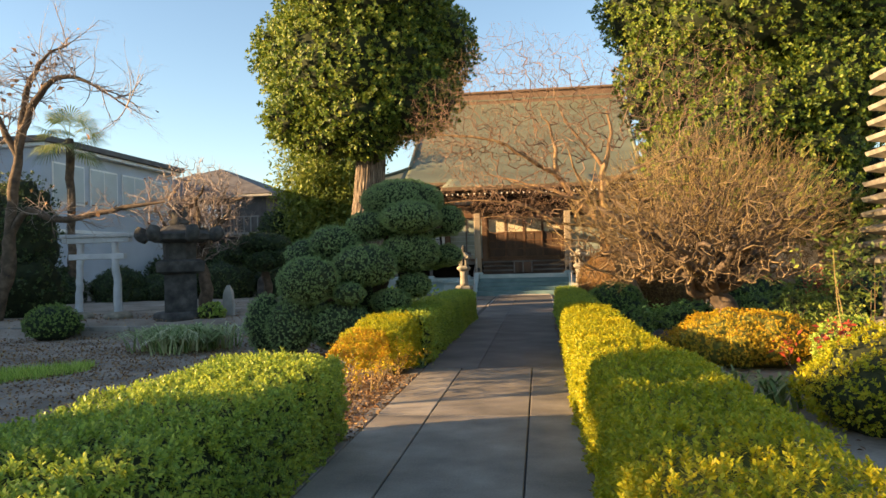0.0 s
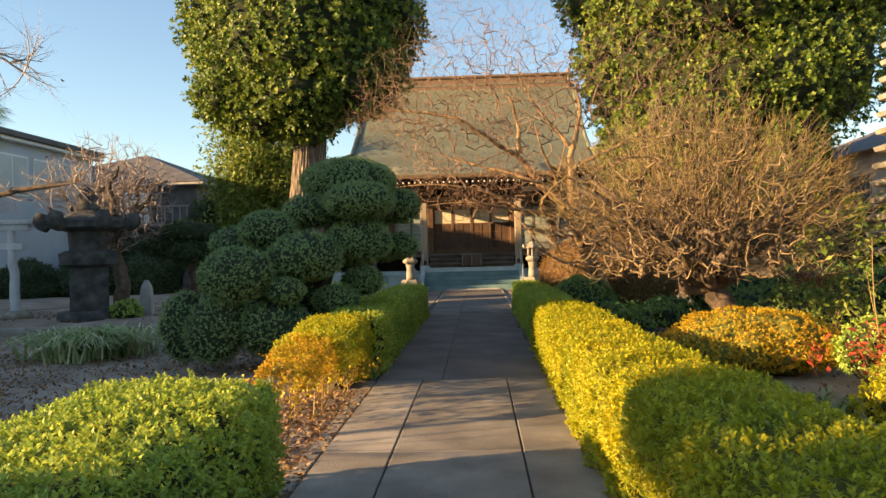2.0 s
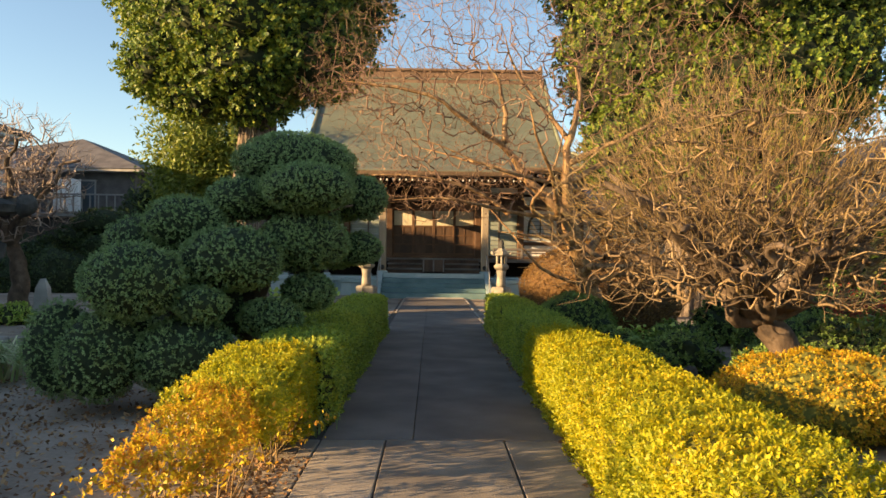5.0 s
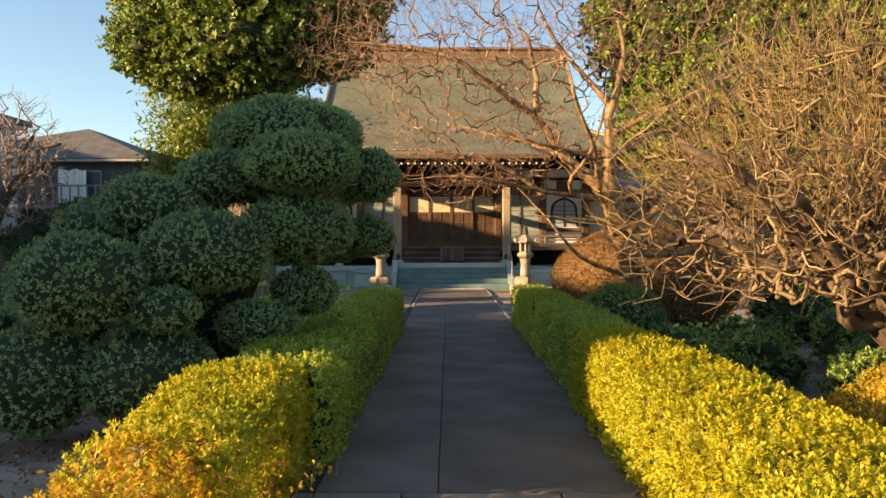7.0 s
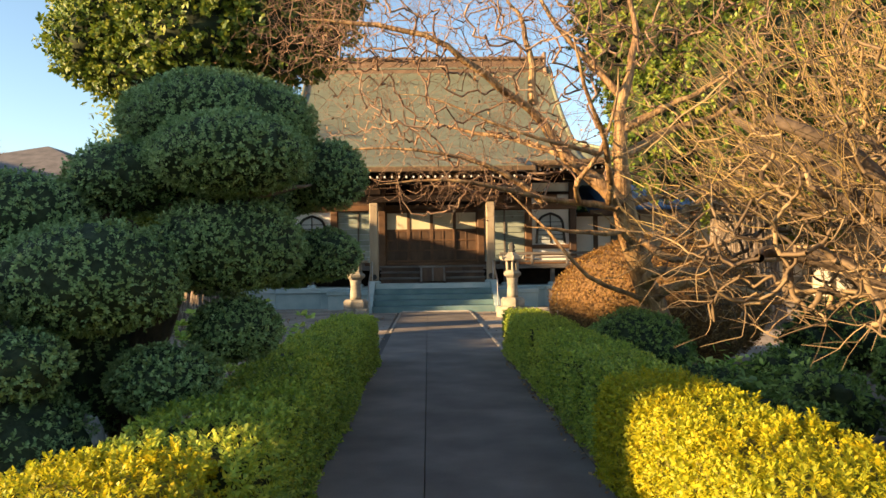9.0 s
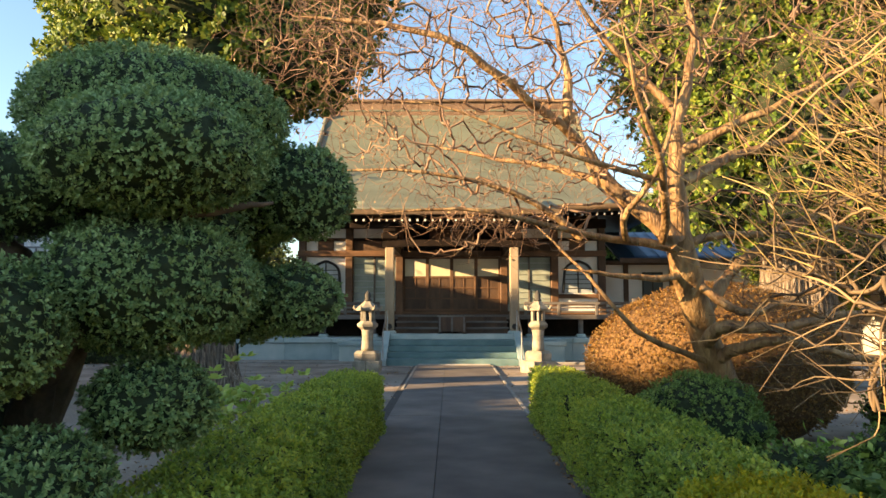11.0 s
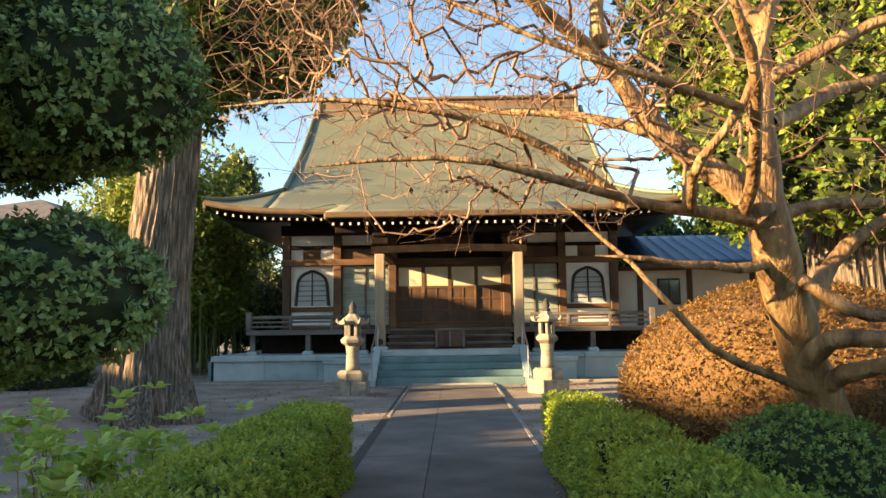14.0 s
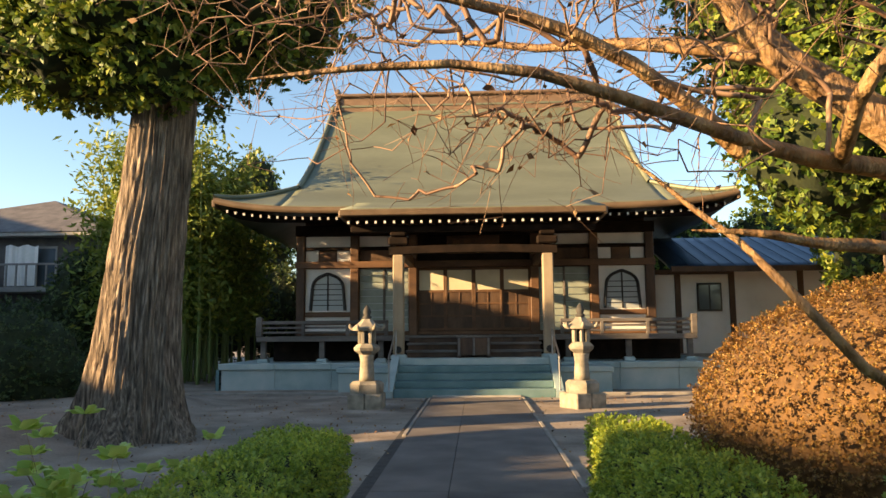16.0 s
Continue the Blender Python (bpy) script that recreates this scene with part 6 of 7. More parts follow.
def hydrangea(cx, cy, seed, n=6):
    rng, rs = random.Random(seed), np.random.RandomState(seed)
    t = thing("hydrangea", (cx, cy, 0), "leggy hydrangea with fresh green leaves at the stem tips", "shrub", "hydrangeas by the hedge")
    lines = []
    for k in range(n):
        grow(rng, (cx + rng.gauss(0, 0.15), cy + rng.gauss(0, 0.2), -0.04), (rng.gauss(0, 0.3), rng.gauss(0, 0.3), 1), rng.uniform(0.45, 0.75), 0.008, 1, lines, (3,), 0.5, 0.08, 0.08, 0.5)
    part("stem_clump", wood_mesh("stem_clump", lines, M_TWIG), None, t)
    for p, r in lines:
        V, F = [], []
        tip = np.array(p[-1])
        for k in range(6):
            a = k * 2.4 + rng.random()
            d = np.array([math.cos(a), math.sin(a), 1.1 if k < 3 else 0.45])
            d /= np.linalg.norm(d)
            s = np.array([-math.sin(a), math.cos(a), 0])
            L, w = rng.uniform(0.09, 0.17), rng.uniform(0.03, 0.05)
            up = np.cross(d, s) * -0.02
            o = len(V)
            f = s * 0.16 * w
            V += [tip - f, tip + d * L * 0.35 - s * w + up, tip + d * L * 0.7 - s * w * 0.75 + up * 0.6, tip + d * L - np.array([0, 0, 0.25 * L]), tip + d * L * 0.7 + s * w * 0.75 + up * 0.6, tip + d * L * 0.35 + s * w + up, tip + d * L * 0.4 - up * 0.3]
            F += [(o, o + 1, o + 2, o + 6), (o + 6, o + 2, o + 3, o + 4), (o, o + 6, o + 4, o + 5)]
        part("leaf_whorl", quick("leaf_whorl", V, F, M_FRESH), None, t)


for k, (x, y) in enumerate([(-2.9, 16.2), (-2.45, 15.6), (-2.15, 16.6), (-2.6, 17.0), (-1.95, 15.2), (-3.3, 16.9), (-2.2, 14.5)][:6]):
    hydrangea(x, y, 300 + k)

# grass at the far side of the bed
rsg = np.random.RandomState(9)
nb = 30000
gx, gy = rsg.uniform(-11.5, -6.0, nb), rsg.uniform(8.6, 11.9, nb)
ok = wobble(np.stack([gx, gy, gx * 0], axis=1), 17, 1.0, 1.1) > 0.12
gx, gy = gx[ok], gy[ok]
n = len(gx)
a = rsg.uniform(0, 6.28, n)
hh = rsg.uniform(0.05, 0.13, n)
w = np.stack([np.cos(a), np.sin(a), 0 * a], axis=1) * 0.006
b = np.stack([gx, gy, np.full(n, -0.04)], axis=1)
tipv = b + np.stack([rsg.normal(0, 0.03, n), rsg.normal(0, 0.03, n), hh + 0.02], axis=1)
V = np.stack([b - w, b + w, tipv + w * 0.15, tipv - w * 0.15], axis=1).reshape(-1, 3)
tagged(new("lawn_grass", quick("lawn_grass", V, np.arange(4 * n).reshape(n, 4), M_FRESH)), "thin patch of short green grass", "grass", kind="stuff")

# dry leaves on the ground
lx = np.concatenate([rsg.uniform(-12, -2.0, 18000), rsg.uniform(-1.95, -1.0, 2600), rsg.uniform(0.78, 0.95, 300), rsg.uniform(1.8, 6, 1700), rsg.uniform(-9, 6, 1500)])
ly = np.concatenate([6 + 13 * rsg.beta(1.6, 2.6, 18000), rsg.uniform(5.9, 9.4, 2600), rsg.uniform(2, 18, 300), rsg.uniform(5, 20, 1700), rsg.uniform(19, 29.5, 1500)])
keep = ~((lx > -1.09) & (lx < 0.8))
lx, ly = lx[keep], ly[keep]
LP = np.stack([lx, ly, terrace(lx, ly) + np.where(np.abs(lx + 0.1) < 1.0, 0.008, -0.012) + rsg.uniform(0, 0.015, len(lx))], axis=1)
tagged(new("leaf_litter", quick("leaf_litter", *leaves(LP, np.tile([0, 0, 1.0], (len(LP), 1)), 0.029, rsg, 0.5), M_LITTER)), "scattered dry brown fallen leaves", "leaf litter", kind="stuff")


# ---------------------------------------------------------------- garden beside the path, shaded side
def torii(x0, x1, y, z):
    t = thing("torii_gate", ((x0 + x1) / 2, y, z), "small pale stone torii gate on rounded foot stones", "torii gate")
    for x, s in ((x0, 1), (x1, -1)):
        part("pillar", wood_mesh("pillar", [([(x, y, z + 0.08), (x + 0.02 * s, y, z + 1.0), (x + 0.045 * s, y, z + 1.78)], [0.10, 0.09, 0.08])], M_TORII), None, t)
        part("foot_stone", lathe([(0.34, z - 0.05), (0.32, z + 0.06), (0.2, z + 0.13)], x, y, 12), M_GRANITE, t)
    part("tie_beam", bx(x0 - 0.22, x1 + 0.22, y - 0.07, y + 0.07, z + 1.38, z + 1.52, 0.015), M_TORII, t)
    part("lintel", bx(x0 - 0.36, x1 + 0.36, y - 0.09, y + 0.09, z + 1.78, z + 1.90, 0.015), M_TORII, t)
    part("cap_beam", bx(x0 - 0.42, x1 + 0.42, y - 0.12, y + 0.12, z + 1.90, z + 2.0, 0.02), M_TORII, t)


torii(-10.5, -9.5, 16.2, 0.33)


def old_lantern(cx, cy, z):
    t = thing("old_stone_lantern", (cx, cy, z), "dark weathered stone lantern on a tall square pedestal", "stone lantern")
    q = math.pi / 4
    part("foot_stone", lathe([(0.62, z - 0.1), (0.6, z + 0.08), (0.5, z + 0.12)], cx, cy, 9), M_OLDSTONE, t)
    part("pedestal", lathe([(0.50, z + 0.1), (0.49, z + 0.95), (0.48, z + 1.0)], cx, cy, 4, q + 0.5), M_OLDSTONE, t)
    part("ledge", lathe([(0.50, z + 0.98), (0.72, z + 1.04), (0.75, z + 1.26), (0.56, z + 1.32)], cx, cy, 4, q + 0.5), M_OLDSTONE, t)
    part("fire_box", lathe([(0.36, z + 1.3), (0.38, z + 1.7)], cx, cy, 6, 0.3), M_OLDSTONE, t)
    part("cap", lathe([(0.4, z + 1.7), (0.75, z + 1.78), (0.78, z + 1.9), (0.45, z + 2.02), (0.26, z + 2.12)], cx, cy, 6, 0.3), M_OLDSTONE, t)
    for k in range(6):
        a = 0.3 + k * math.pi / 3
        part("cap_scroll", quick("cap_scroll", *tubes([resample([(cx + 0.7 * math.cos(a), cy + 0.7 * math.sin(a), z + 1.8), (cx + 0.86 * math.cos(a), cy + 0.86 * math.sin(a), z + 1.9), (cx + 0.8 * math.cos(a), cy + 0.8 * math.sin(a), z + 2.06)], [0.13, 0.17, 0.12], 10)], 10), M_OLDSTONE, smooth=True), None, t)
    part("finial", lathe([(0.2, z + 2.1), (0.24, z + 2.2), (0.14, z + 2.28), (0.2, z + 2.38), (0.12, z + 2.52), (0.02, z + 2.62)], cx, cy, 12), M_OLDSTONE, t)


old_lantern(-7.75, 15.9, 0.34)


def stele(cx, cy, z, w, h, mtl, label, seed):
    bm = bmesh.new()
    bmesh.ops.create_cube(bm, size=1)
    bmesh.ops.subdivide_edges(bm, edges=bm.edges, cuts=4, use_grid_fill=True)
    for v in bm.verts:
        t = v.co.z + 0.5
        k = 1.0 if t < 0.65 else math.sqrt(max(0.05, 1 - ((t - 0.65) / 0.37) ** 2))
        v.co.x = v.co.x * w * k * (0.85 + 0.15 * (1 - t)) + cx
        v.co.y = v.co.y * w * 0.55 * k + cy
        v.co.z = z - 0.06 + t * (h + 0.06)
        v.co += Vector([noise.noise(v.co * 5 + Vector((seed, k2 * 7, 0))) * 0.02 for k2 in range(3)])
    me = bpy.data.meshes.new("stone_marker")
    bm.to_mesh(me)
    bm.free()
    me.materials.append(mtl)
    tagged(new("stone_marker", me), label, "stone marker")


stele(-6.85, 16.5, 0.3, 0.26, 0.72, M_CURB, "pale pointed standing stone in the garden bed", 1)
stele(-8.3, 22.5, 0.3, 0.42, 0.85, M_OLDSTONE, "small dark gravestone under the trees", 2)
stele(-7.7, 22.8, 0.3, 0.34, 0.55, M_CURB, "small pale gravestone under the trees", 3)
bush("round_shrub", (-10.05, 14.6, 0.32), (0.62, 0.55, 0.42), 5000, 0.028, M_SHRUB, M_TOPI_GAP_SHADE, 231, "small round clipped green shrub before the curb")
bush("low_green_shrub", (-7.0, 15.9, 0.42), (0.32, 0.3, 0.22), 1500, 0.034, M_FRESH, M_HEDGE_GAP_SHADE, 232, "small bright green shrub beside the standing stone")
bush("dark_ground_shrub", (-9.6, 10.4, 0.08), (0.7, 0.5, 0.26), 3000, 0.03, M_SHRUB, M_TOPI_GAP_SHADE, 233, "low dark mat-forming shrub", rough=0.15)


def small_pine(cx, cy, z):
    t = thing("pruned_pine", (cx, cy, z), "small broad garden tree with a flat dark green crown", "tree")
    part("trunk", wood_mesh("trunk", [([(cx, cy, z - 0.1), (cx + 0.12, cy, z + 0.6), (cx - 0.02, cy, z + 1.2), (cx + 0.1, cy, z + 1.6)], [0.14, 0.12, 0.10, 0.06])], M_DARKBARK), None, t)
    for k, (dx, dy, dz, r, h) in enumerate([(0, 0, 1.75, 0.75, 0.4), (-0.55, -0.2, 1.45, 0.55, 0.3), (0.6, 0, 1.4, 0.6, 0.32), (0.1, -0.4, 1.3, 0.5, 0.28)]):
        part("leaf_pad", clump_mesh("leaf_pad", (cx + dx, cy + dy, z + dz), (r, r, h), 2600, 0.045, M_WOODS, M_TOPI_GAP_SHADE, 250 + k, rough=0.14), None, t)


small_pine(-7.3, 20.0, 0.3)
plum("old_plum_tree", (-8.35, 18.5, 0.3), (-8.6, 18.5, 2.95), (1.5, 1.4, 1.4), 18, 9, "bare rounded old plum tree behind the lantern", M_TWIG_GREY, 1400, 0.15, 1.5, 0.0055, (2, 0.12, 0.3))


def palm(cx, cy, h):
    t = thing("fan_palm", (cx, cy, 0.2), "windmill palm with a shaggy trunk and drooping fans", "palm tree")
    part("trunk", wood_mesh("trunk", [([(cx, cy, 0), (cx + 0.04, cy, h * 0.5), (cx, cy, h)], [0.15, 0.13, 0.15])], M_DARKBARK), None, t)
    rs = np.random.RandomState(4)
    for k in range(22):
        a, el = rs.uniform(0, 6.28), rs.uniform(-0.7, 1.1)
        d = np.array([math.cos(a) * math.cos(el), math.sin(a) * math.cos(el), math.sin(el)])
        b = np.array([cx, cy, h - 0.05])
        hub = b + d * 0.75
        side = np.cross(d, [0, 0, 1.0])
        side /= np.linalg.norm(side)
        upv = np.cross(side, d)
        V, F = [], []
        for j in range(19):
            g = (j - 9) / 9 * 1.75
            dd = d * math.cos(g) + side * math.sin(g)
            L = 0.80 * (1 - 0.25 * abs(g) / 1.75)
            ww = (side * math.cos(g) - d * math.sin(g)) * 0.022
            o = len(V)
            tip = hub + dd * L + np.array([0, 0, -0.22])
            m = hub + dd * L * 0.6
            V += [hub, m + ww, tip, m - ww]
            F.append((o, o + 1, o + 2, o + 3))
        o = len(V)
        s2 = side * 0.012
        V += [b - s2, b + s2, hub + s2, hub - s2]
        F.append((o, o + 1, o + 2, o + 3))
        part("fan_leaf", quick("fan_leaf", V, F, M_GRASS), None, t)


palm(-15.72, 23.52, 6.07)


def bare_tree():
    rng = random.Random(77)
    t = thing("bare_persimmon", (-12.4, 15.8, 0.3), "leaning bare tree with dark crooked branches and a few dry leaves", "tree")
    lines = [([(-13.4, 17.0, 0.2), (-12.95, 17.0, 1.6), (-12.8, 17.0, 3.2), (-12.6, 17.0, 4.6), (-12.45, 17.0, 5.6)], [0.20, 0.17, 0.14, 0.11, 0.08]),
             ([(-12.8, 17.0, 2.5), (-12.3, 16.8, 3.1), (-12.0, 16.8, 3.2), (-11.8, 16.8, 2.7), (-11.0, 16.7, 2.75), (-10.2, 16.7, 2.85), (-9.6, 16.7, 3.0), (-8.9, 16.7, 3.05), (-8.4, 16.7, 3.1)], [0.09, 0.085, 0.08, 0.08, 0.075, 0.07, 0.055, 0.04, 0.02]),
             ([(-12.6, 17.0, 4.6), (-12.2, 16.9, 5.6), (-11.6, 16.8, 6.3), (-10.9, 16.8, 6.4), (-10.2, 16.8, 6.0), (-9.5, 16.8, 5.5)], [0.11, 0.09, 0.07, 0.05, 0.03, 0.012]),
             ([(-12.5, 17.0, 5.3), (-12.3, 17.0, 6.3), (-11.8, 17.0, 7.0), (-11.2, 17.0, 7.2)], [0.09, 0.07, 0.04, 0.02]),
             ([(-12.6, 17.0, 4.4), (-13.2, 17.0, 5.5), (-13.6, 17.0, 6.6)], [0.1, 0.07, 0.03])]
    f = 0.93
    lines = [([(x * f, y * f, 1.5 + (z - 1.5) * f) for x, y, z in p], [f * q for q in r]) for p, r in lines]
    for k, one in enumerate(lines):
        part("limb" if k else "trunk", wood_mesh("limb" if k else "trunk", [one], M_DARKBARK), None, t)
    tw = []
    for pts, r in lines[1:]:
        P, _ = resample(pts, [1] * len(pts), 12)
        for i in range(3, 12):
            for _ in range(4):
                grow(rng, P[i], (rng.gauss(0.3, 0.7), rng.gauss(0, 0.5), rng.gauss(0.2, 0.6)), rng.uniform(0.5, 1.1), 0.014, 2, tw, (3, 4), 0.7, 0.2, 0.0, 0.55)
    part("bare_crown", wood_mesh("bare_crown", tw, M_TWIG_GREY, False), None, t)
    rs = np.random.RandomState(8)
    e = np.array([p[-1] for p, r in tw])
    e = e[(rs.uniform(0, 1, len(e)) < 0.03)]
    part("dry_leaf_spray", quick("dry_leaf_spray", *leaves(e, rs.normal(0, 1, e.shape), 0.09, rs), M_LITTER), None, t)


bare_tree()


def leafy_tree(name, base, blobs, label, leaf, seed, per=90, size=0.14, trunk_r=0.2, bark=None, core=None, rough=0.16):
    t = thing(name, base, label, "tree")
    z1 = blobs[0][2]
    part("trunk", wood_mesh("trunk", [([(base[0], base[1], base[2] - 0.1), (base[0] + 0.1, base[1], base[2] + 0.5 * (z1 - base[2])), (blobs[0][0], blobs[0][1], z1)], [trunk_r, trunk_r * 0.8, trunk_r * 0.5])], bark or M_DARKBARK), None, t)
    crown(t, blobs, per, size, leaf, core or M_CROWN_GAP_SHADE, seed, rough, depth=0.3)
    return t


leafy_tree("dark_conifer", (-12.9, 17.4, 0.2), [(-12.9, 17.4, 2.3, 1.0, 1.0, 1.9), (-12.7, 17.2, 1.1, 1.1, 0.9, 1.1)], "dark dense evergreen beside the torii", M_WOODS, 400, 260, 0.055)
for k, (x, y, r, h) in enumerate([(-14.5, 24.5, 1.1, 1.2), (-12.6, 25, 1.2, 1.1), (-10.8, 25.2, 1.1, 1.3), (-16.5, 23.5, 1.2, 1.3), (-8.8, 26.0, 1.2, 1.5)]):
    bush("garden_shrub", (x, y, h * 0.55), (r, r * 0.8, h * 0.7), 8000, 0.042, M_WOODS, M_TOPI_GAP_SHADE, 420 + k, "loose green garden shrub before the white building", rough=0.16, group="boundary shrubs")


def bamboo(cx, cy, w, d, n, h, seed, label):
    rng, rs = random.Random(seed), np.random.RandomState(seed)
    t = thing("bamboo_grove", (cx, cy, 0), label, "bamboo")
    lines, P = [], []
    for k in range(n):
        x, y = cx + rng.uniform(-w, w), cy + rng.uniform(-d, d)
        H = h * rng.uniform(0.75, 1.1)
        lx, ly = rng.gauss(0, 0.35), rng.gauss(0, 0.35)
        pts = [(x, y, -0.1), (x + lx * 0.1, y + ly * 0.1, H * 0.4), (x + lx * 0.4, y + ly * 0.4, H * 0.75), (x + lx * 1.3, y + ly * 1.3, H)]
        lines.append((pts, [0.04, 0.035, 0.025, 0.008]))
        Q, _ = resample(pts, [1] * 4, 40)
        for q in Q[12:]:
            m = 14
            P.append(q + rs.normal(0, 1, (m, 3)) * np.array([0.42, 0.42, 0.22]))
    for one in lines:
        part("cane", wood_mesh("cane", [one], M_GRASS), None, t, "thin green cane")
    P = np.concatenate(P)
    part("foliage", quick("foliage", *leaves(P, rs.normal(0, 0.5, P.shape) + [0, 0, 0.6], 0.088, rs, 0.5, 3.0), M_BAMBOO), None, t)


bamboo(-9.8, 34.8, 1.7, 1.6, 60, 7.2, 90, "feathery green bamboo grove beside the hall")
bamboo(-9.4, 37.0, 1.6, 2.5, 36, 6.4, 91, "dense bamboo grove behind the cedar")
leafy_tree("woodland_tree", (-14.5, 34.5, 0), [(-14.5, 34.5, 1.3, 2.0, 1.6, 1.3), (-12.3, 34.6, 2.3, 1.2, 1.3, 2.0), (-16.8, 34, 0.9, 2.2, 1.8, 1.2)], "dark leafy evergreen thicket", M_WOODS, 440, 300, 0.07)
leafy_tree("woodland_tree", (-19.5, 36.5, 0), [(-19.5, 36.0, 0.9, 2.4, 2.0, 1.3), (-22, 36.4, 1.0, 2.2, 1.8, 1.4)], "dark leafy evergreen thicket", M_WOODS, 450, 300, 0.07)
leafy_tree("conifer", (-10.5, 46, 0), [(-10.5, 46, 8.0, 1.3, 1.3, 2.2), (-10.5, 46, 5.0, 1.9, 1.9, 2.4)], "pale feathery conifer behind the hall", M_BAMBOO, 460, 50, 0.16, rough=0.25)
leafy_tree("woodland_tree", (12.5, 33, 0), [(12.5, 33, 4.2, 3.0, 2.6, 2.6), (10.8, 31.5, 3.0, 1.6, 1.5, 1.4)], "evergreen tree beside the annex", M_IVY, 470, 120, 0.12)
leafy_tree("woodland_tree", (11.5, 17.5, 0), [(11.5, 17.5, 2.2, 2.2, 2.6, 2.2), (9.2, 19.0, 1.2, 1.5, 1.6, 1.3)], "evergreen thicket closing the garden", M_IVY, 480, 120, 0.1)


# ---------------------------------------------------------------- buildings round the garden
def white_building():
    h = thing("white_building", (-22, 38, 0), "two-storey white building with a long row of upper windows", "building")
    x1, y0, y1 = -19.0, 26.5, 37.0
    part("wall", bx(x1 - 8, x1, y0, y1, -0.1, 6.4, 0.02), M_SIDING, h)
    part("roof", bx(x1 - 8.4, x1 + 0.5, y0 - 0.4, y1 + 0.4, 6.55, 6.8, 0.03), M_TILE, h)
    part("eave", bx(x1 - 8.2, x1 + 0.35, y0 - 0.25, y1 + 0.25, 6.4, 6.548, 0.02), M_WHITE, h)
    part("floor_band", bx(x1, x1 + 0.05, y0, y1, 3.0, 3.15, 0.01), M_WHITE, h)
    for k in range(4):
        a = y0 + 0.6 + 2.5 * k
        w = part("window", bx(x1 + 0.002, x1 + 0.06, a, a + 2.1, 4.2, 5.9, 0.01), M_WHITE, h)
        for j in range(2):
            part("pane", bx(x1 + 0.062, x1 + 0.07, a + 0.06 + j * 1.02, a + 1.0 + j * 1.02, 4.28, 5.82, 0), M_FROST, w)
    part("base_band", bx(x1, x1 + 0.08, y0, y1, -0.1, 0.9, 0.01), M_WALLGREY, h)


white_building()


def tiled_house():
    h = thing("tiled_house", (-22, 47, 0), "house with a brown hipped tile roof and a balcony", "house")
    x0, x1, y0, y1 = -27.5, -15.6, 41.5, 53.0
    x1 = -15.9
    part("wall", bx(x0, x1, y0 + 1, y1, -0.1, 5.6, 0.02), M_TILE, h)
    bm = bmesh.new()
    o = 0.7
    e = [bm.verts.new(p) for p in ((x0 - o, y0 + 1 - o, 5.75), (x1 + o, y0 + 1 - o, 5.75), (x1 + o, y1 + o, 5.75), (x0 - o, y1 + o, 5.75))]
    r = [bm.verts.new(p) for p in ((-20.6, 46.6, 7.95), (-20.6, 48.2, 7.95))]
    bm.faces.new((e[0], e[1], r[0]))
    bm.faces.new((e[1], e[2], r[1], r[0]))
    bm.faces.new((e[2], e[3], r[1]))
    bm.faces.new((e[3], e[0], r[0], r[1]))
    bm.faces.new(e[::-1])
    part("roof", bm, M_TILE, h, "brown hipped tile roof")
    part("eave", bx(x0 - 0.65, x1 + 0.65, y0 + 0.35, y1 + 0.65, 5.58, 5.74, 0.02), M_CURB, h)
    part("balcony_slab", bx(x0, x1, y0 - 0.2, y0 + 1, 3.2, 3.4, 0.02), M_WALLGREY, h)
    for k in range(28):
        x = x0 + 0.1 + (x1 - x0 - 0.2) * k / 27
        part("baluster", bx(x - 0.03, x + 0.03, y0 - 0.18, y0 - 0.12, 3.4, 4.3, 0), M_WALLGREY, h)
    part("balcony_rail", bx(x0, x1, y0 - 0.2, y0 - 0.1, 4.3, 4.38, 0.01), M_WALLGREY, h)
    for a in (x0 + 1.0, x0 + 4.2, x0 + 7.4):
        w = part("window", bx(a, a + 2.2, y0 + 0.93, y0 + 0.998, 3.4, 5.2, 0.01), M_WALLGREY, h)
        part("pane", bx(a + 0.08, a + 1.06, y0 + 0.92, y0 + 0.928, 3.5, 5.1, 0), M_GLASSY, w)
        if a > x0 + 7:
            bm = bmesh.new()
            cols = [[bm.verts.new((x0 + 7.55 + 1.45 * i / 14, y0 + 0.6 + 0.05 * math.sin(i * 1.7), z + 0.05 * math.sin(i * 0.9) * (z > 4))) for z in (3.5, 5.2)] for i in range(15)]
            for c0, c1 in zip(cols, cols[1:]):
                bm.faces.new((c0[0], c1[0], c1[1], c0[1]))
            part("curtain", bm, M_WHITE, h, "white cloth hung on the balcony")
        part("pane", bx(a + 1.14, a + 2.12, y0 + 0.92, y0 + 0.928, 3.5, 5.1, 0), M_GLASSY, w)


tiled_house()


def plain_wall(name, x0, x1, y0, y1, h, mtl):
    bm = bx(x0, x1, y0, y1, -0.1, h, 0.02)
    me = bpy.data.meshes.new(name)
    bm.to_mesh(me)
    bm.free()
    me.materials.append(mtl)
    tagged(new(name, me), "plain added wall that closes the garden and blocks low sun", "wall", kind="structure")


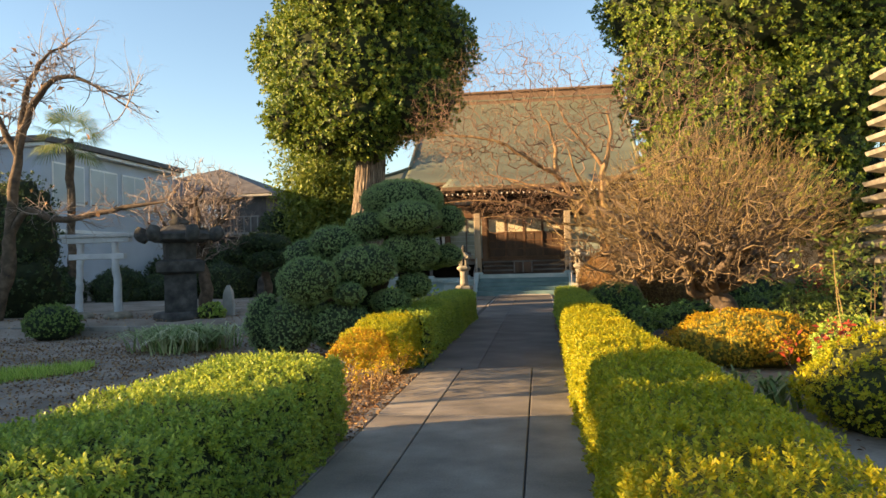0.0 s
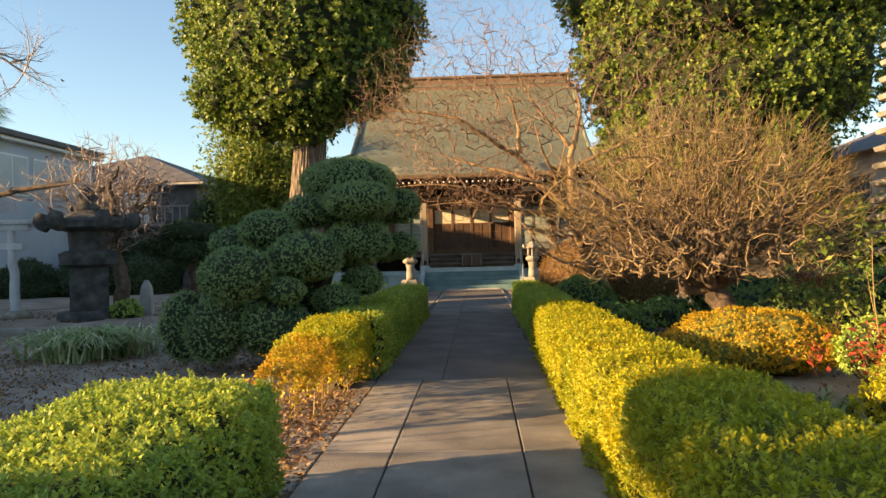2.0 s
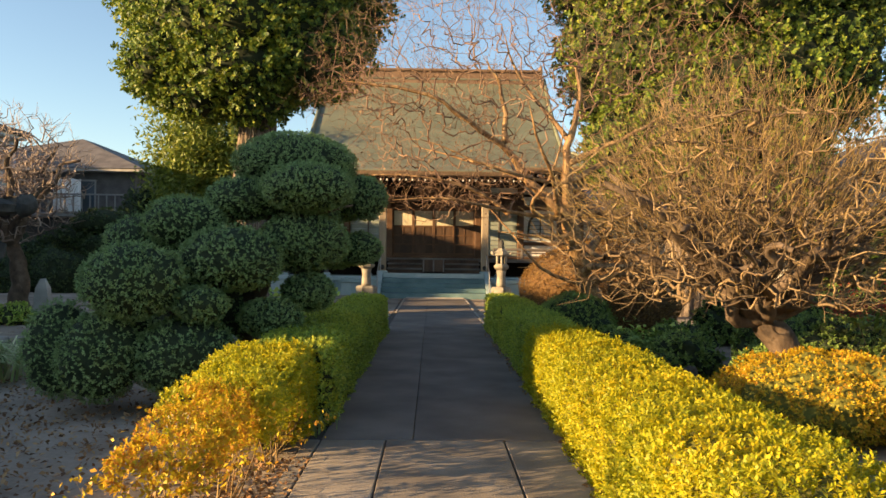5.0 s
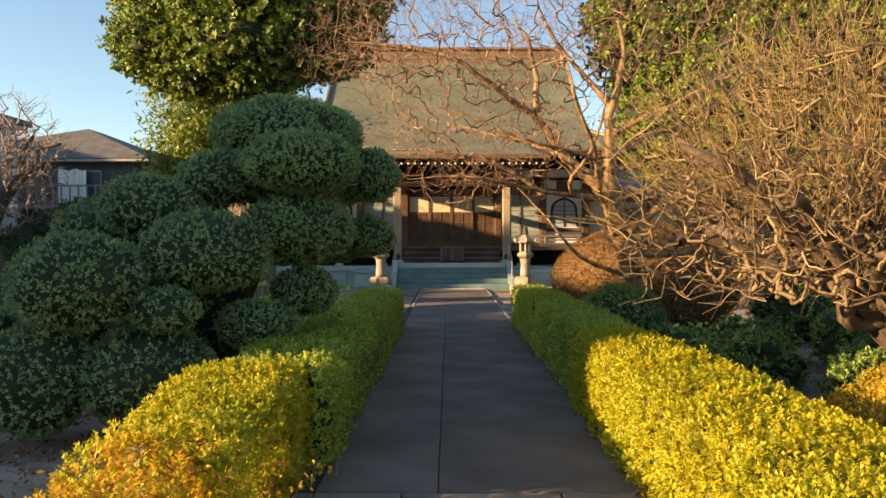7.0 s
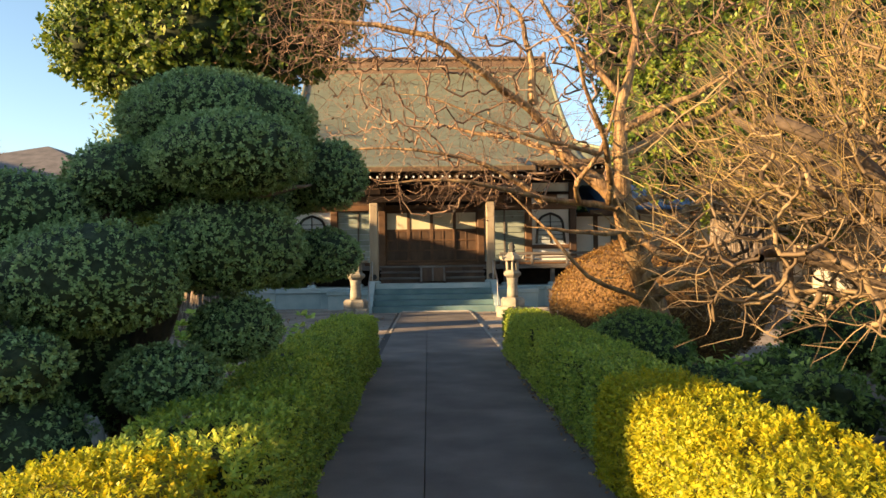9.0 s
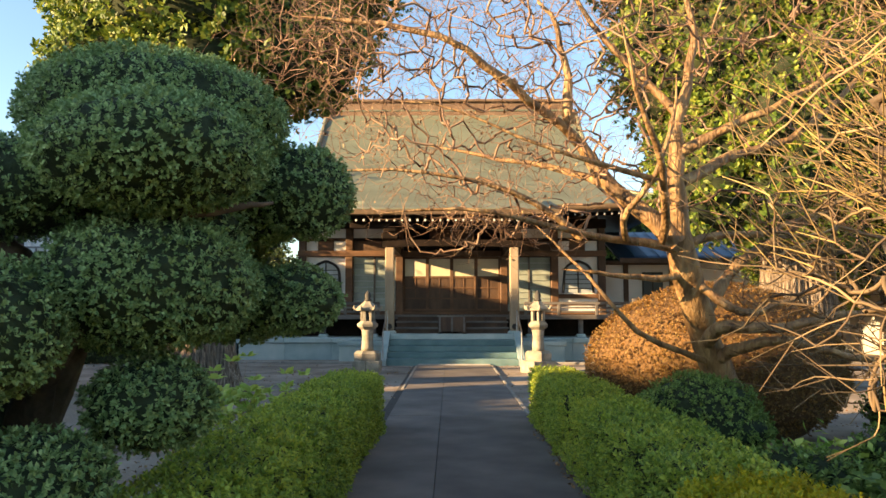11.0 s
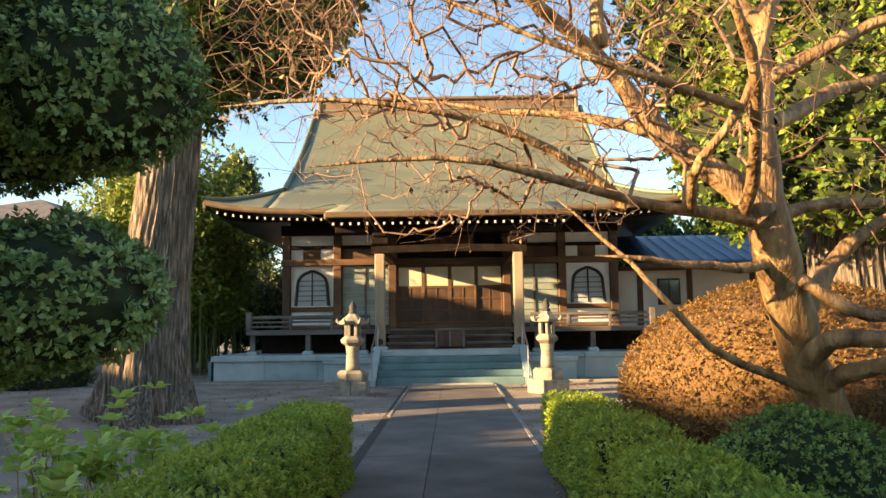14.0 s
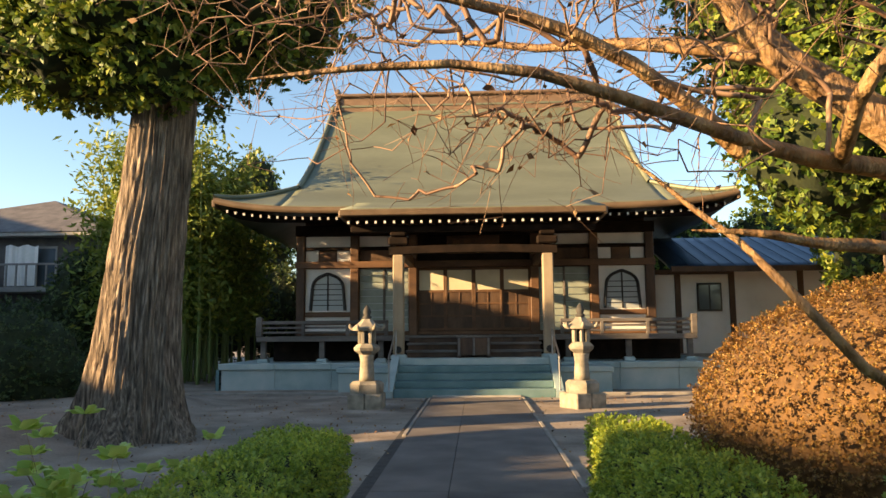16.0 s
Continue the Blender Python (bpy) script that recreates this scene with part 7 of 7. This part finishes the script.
def streak_tree(cx, cy, h, r):
    """An unseen leafless tree added west of the path; its branches rake the light on the slabs."""
    rng = random.Random(55)
    t = thing("bare_garden_tree", (cx, cy, 0), "unseen leafless tree, added to streak the path with shade", "tree")
    part("trunk", wood_mesh("trunk", [([(cx, cy, -0.1), (cx + 0.08, cy, 0.7), (cx, cy + 0.05, 1.4), (cx, cy, h)], [0.09, 0.075, 0.06, 0.03])], M_DARKBARK), None, t)
    lines = []
    for k in range(7):
        z = 1.2 + (h - 1.2) * k / 6
        a = k * 2.4
        grow(rng, (cx, cy, z), (math.cos(a) * 0.5, math.sin(a), 0.25), r * rng.uniform(0.7, 1.1), 0.022, 2, lines, (2, 3), 0.6, 0.16, 0.0, 0.5, flat=0.4)
    part("bare_crown", wood_mesh("bare_crown", lines, M_DARKBARK, False), None, t)


streak_tree(-9.0, 4.6, 3.0, 2.2)
# All but the east and south walls are unseen, added to block low sun.
plain_wall("sun_block_west", -24.0, -23.7, -14.0, 16.4, 5.5, M_WALLGREY)
plain_wall("sun_block_west_end", -24.0, -23.7, 16.42, 20.4, 5.85, M_WALLGREY)
plain_wall("sun_block_back", -24.0, -23.7, 20.42, 26.4, 8.3, M_SIDING)
plain_wall("sun_block_far", -42.0, -40.0, 27.0, 47.0, 11.5, M_SIDING)
plain_wall("sun_block_wing", -26.4, -24.05, 8.72, 13.4, 6.3, M_SIDING)
plain_wall("wall_east", 26.0, 26.3, -14.0, 60.0, 3.0, M_WALLGREY)
plain_wall("wall_south", -24.0, 26.0, -14.3, -14.0, 3.0, M_WALLGREY)
plain_wall("sun_block_mid", -26.4, -24.05, 2.4, 8.7, 7.45, M_SIDING)
plain_wall("sun_block_tall", -31.0, -24.9, 2.1, 5.2, 8.9, M_SIDING)
# Tree added out of view; its crown masses shade the near hedges.
leafy_tree("unseen_shade_tree", (-14.0, -2.4, 0), [(-14.0, -2.0, 4.9, 0.7, 0.9, 0.7), (-13.4, -1.1, 4.0, 0.6, 0.7, 0.5), (-14.0, -0.3, 4.6, 0.6, 0.65, 0.55), (-14.4, -3.4, 4.2, 0.9, 0.8, 0.6), (-13.8, -4.6, 4.8, 0.7, 0.8, 0.6), (-14.0, -5.3, 3.5, 0.7, 0.85, 0.55), (-13.9, -3.9, 3.5, 0.7, 0.7, 0.55), (-14.1, -2.6, 3.45, 0.7, 0.75, 0.5), (-14.0, -1.3, 3.45, 0.6, 0.7, 0.5), (-14.0, -0.35, 3.3, 0.5, 0.4, 0.45)], "unseen leafy tree, added to shade the near hedges", M_IVY, 500, 90, 0.12)
leafy_tree("woodland_tree", (9.0, 47, 0), [(9.0, 47, 5.0, 3.0, 2.4, 2.4), (13.5, 46, 4.4, 3.2, 2.4, 2.8)], "green trees behind the annex", M_IVY, 490, 60, 0.16)
leafy_tree("woodland_tree", (-8.6, 44, 0), [(-8.6, 44, 2.2, 2.2, 1.6, 2.2), (-11.5, 43, 2.4, 2.4, 1.6, 2.4)], "dark green thicket behind the hall", M_WOODS, 495, 240, 0.08)


def side_house(x0, x1, y0, y1, ze, zr):
    h = thing("neighbour_house", ((x0 + x1) / 2, (y0 + y1) / 2, 0), "beige house with a grey-brown tiled roof beyond the garden", "house")
    part("wall", bx(x0, x1, y0, y1, -0.1, ze, 0.02), M_CURB, h)
    o, m = 0.7, (x0 + x1) / 2
    bm = bmesh.new()
    e = [bm.verts.new(p) for p in ((x0 - o, y0 - o, ze), (x1 + o, y0 - o, ze), (x1 + o, y1 + o, ze), (x0 - o, y1 + o, ze))]
    r = [bm.verts.new((m, y0 + 2.5, zr)), bm.verts.new((m, y1 - 2.5, zr))]
    for f in ((e[0], e[1], r[0]), (e[1], e[2], r[1], r[0]), (e[2], e[3], r[1]), (e[3], e[0], r[0], r[1]), e[::-1]):
        bm.faces.new(f)
    part("roof", bm, M_TILE, h, "grey-brown hipped tile roof")
    for k in range(3):
        a = y0 + 1.0 + k * (y1 - y0 - 2) / 3
        w = part("window", bx(x0 - 0.05, x0 - 0.002, a, a + 1.6, ze - 2.0, ze - 0.7, 0.01), M_WALLGREY, h)
        part("pane", bx(x0 - 0.058, x0 - 0.052, a + 0.08, a + 1.52, ze - 1.92, ze - 0.78, 0), M_GLASSY, w)
    for k in range(2):
        a = x0 + 0.8 + k * (x1 - x0) / 2
        w = part("window", bx(a, a + 1.6, y0 - 0.05, y0 - 0.002, ze - 2.0, ze - 0.7, 0.01), M_WALLGREY, h)
        part("pane", bx(a + 0.08, a + 1.52, y0 - 0.058, y0 - 0.052, ze - 1.92, ze - 0.78, 0), M_GLASSY, w)


side_house(14.6, 22.5, 28.0, 37.0, 4.7, 6.6)
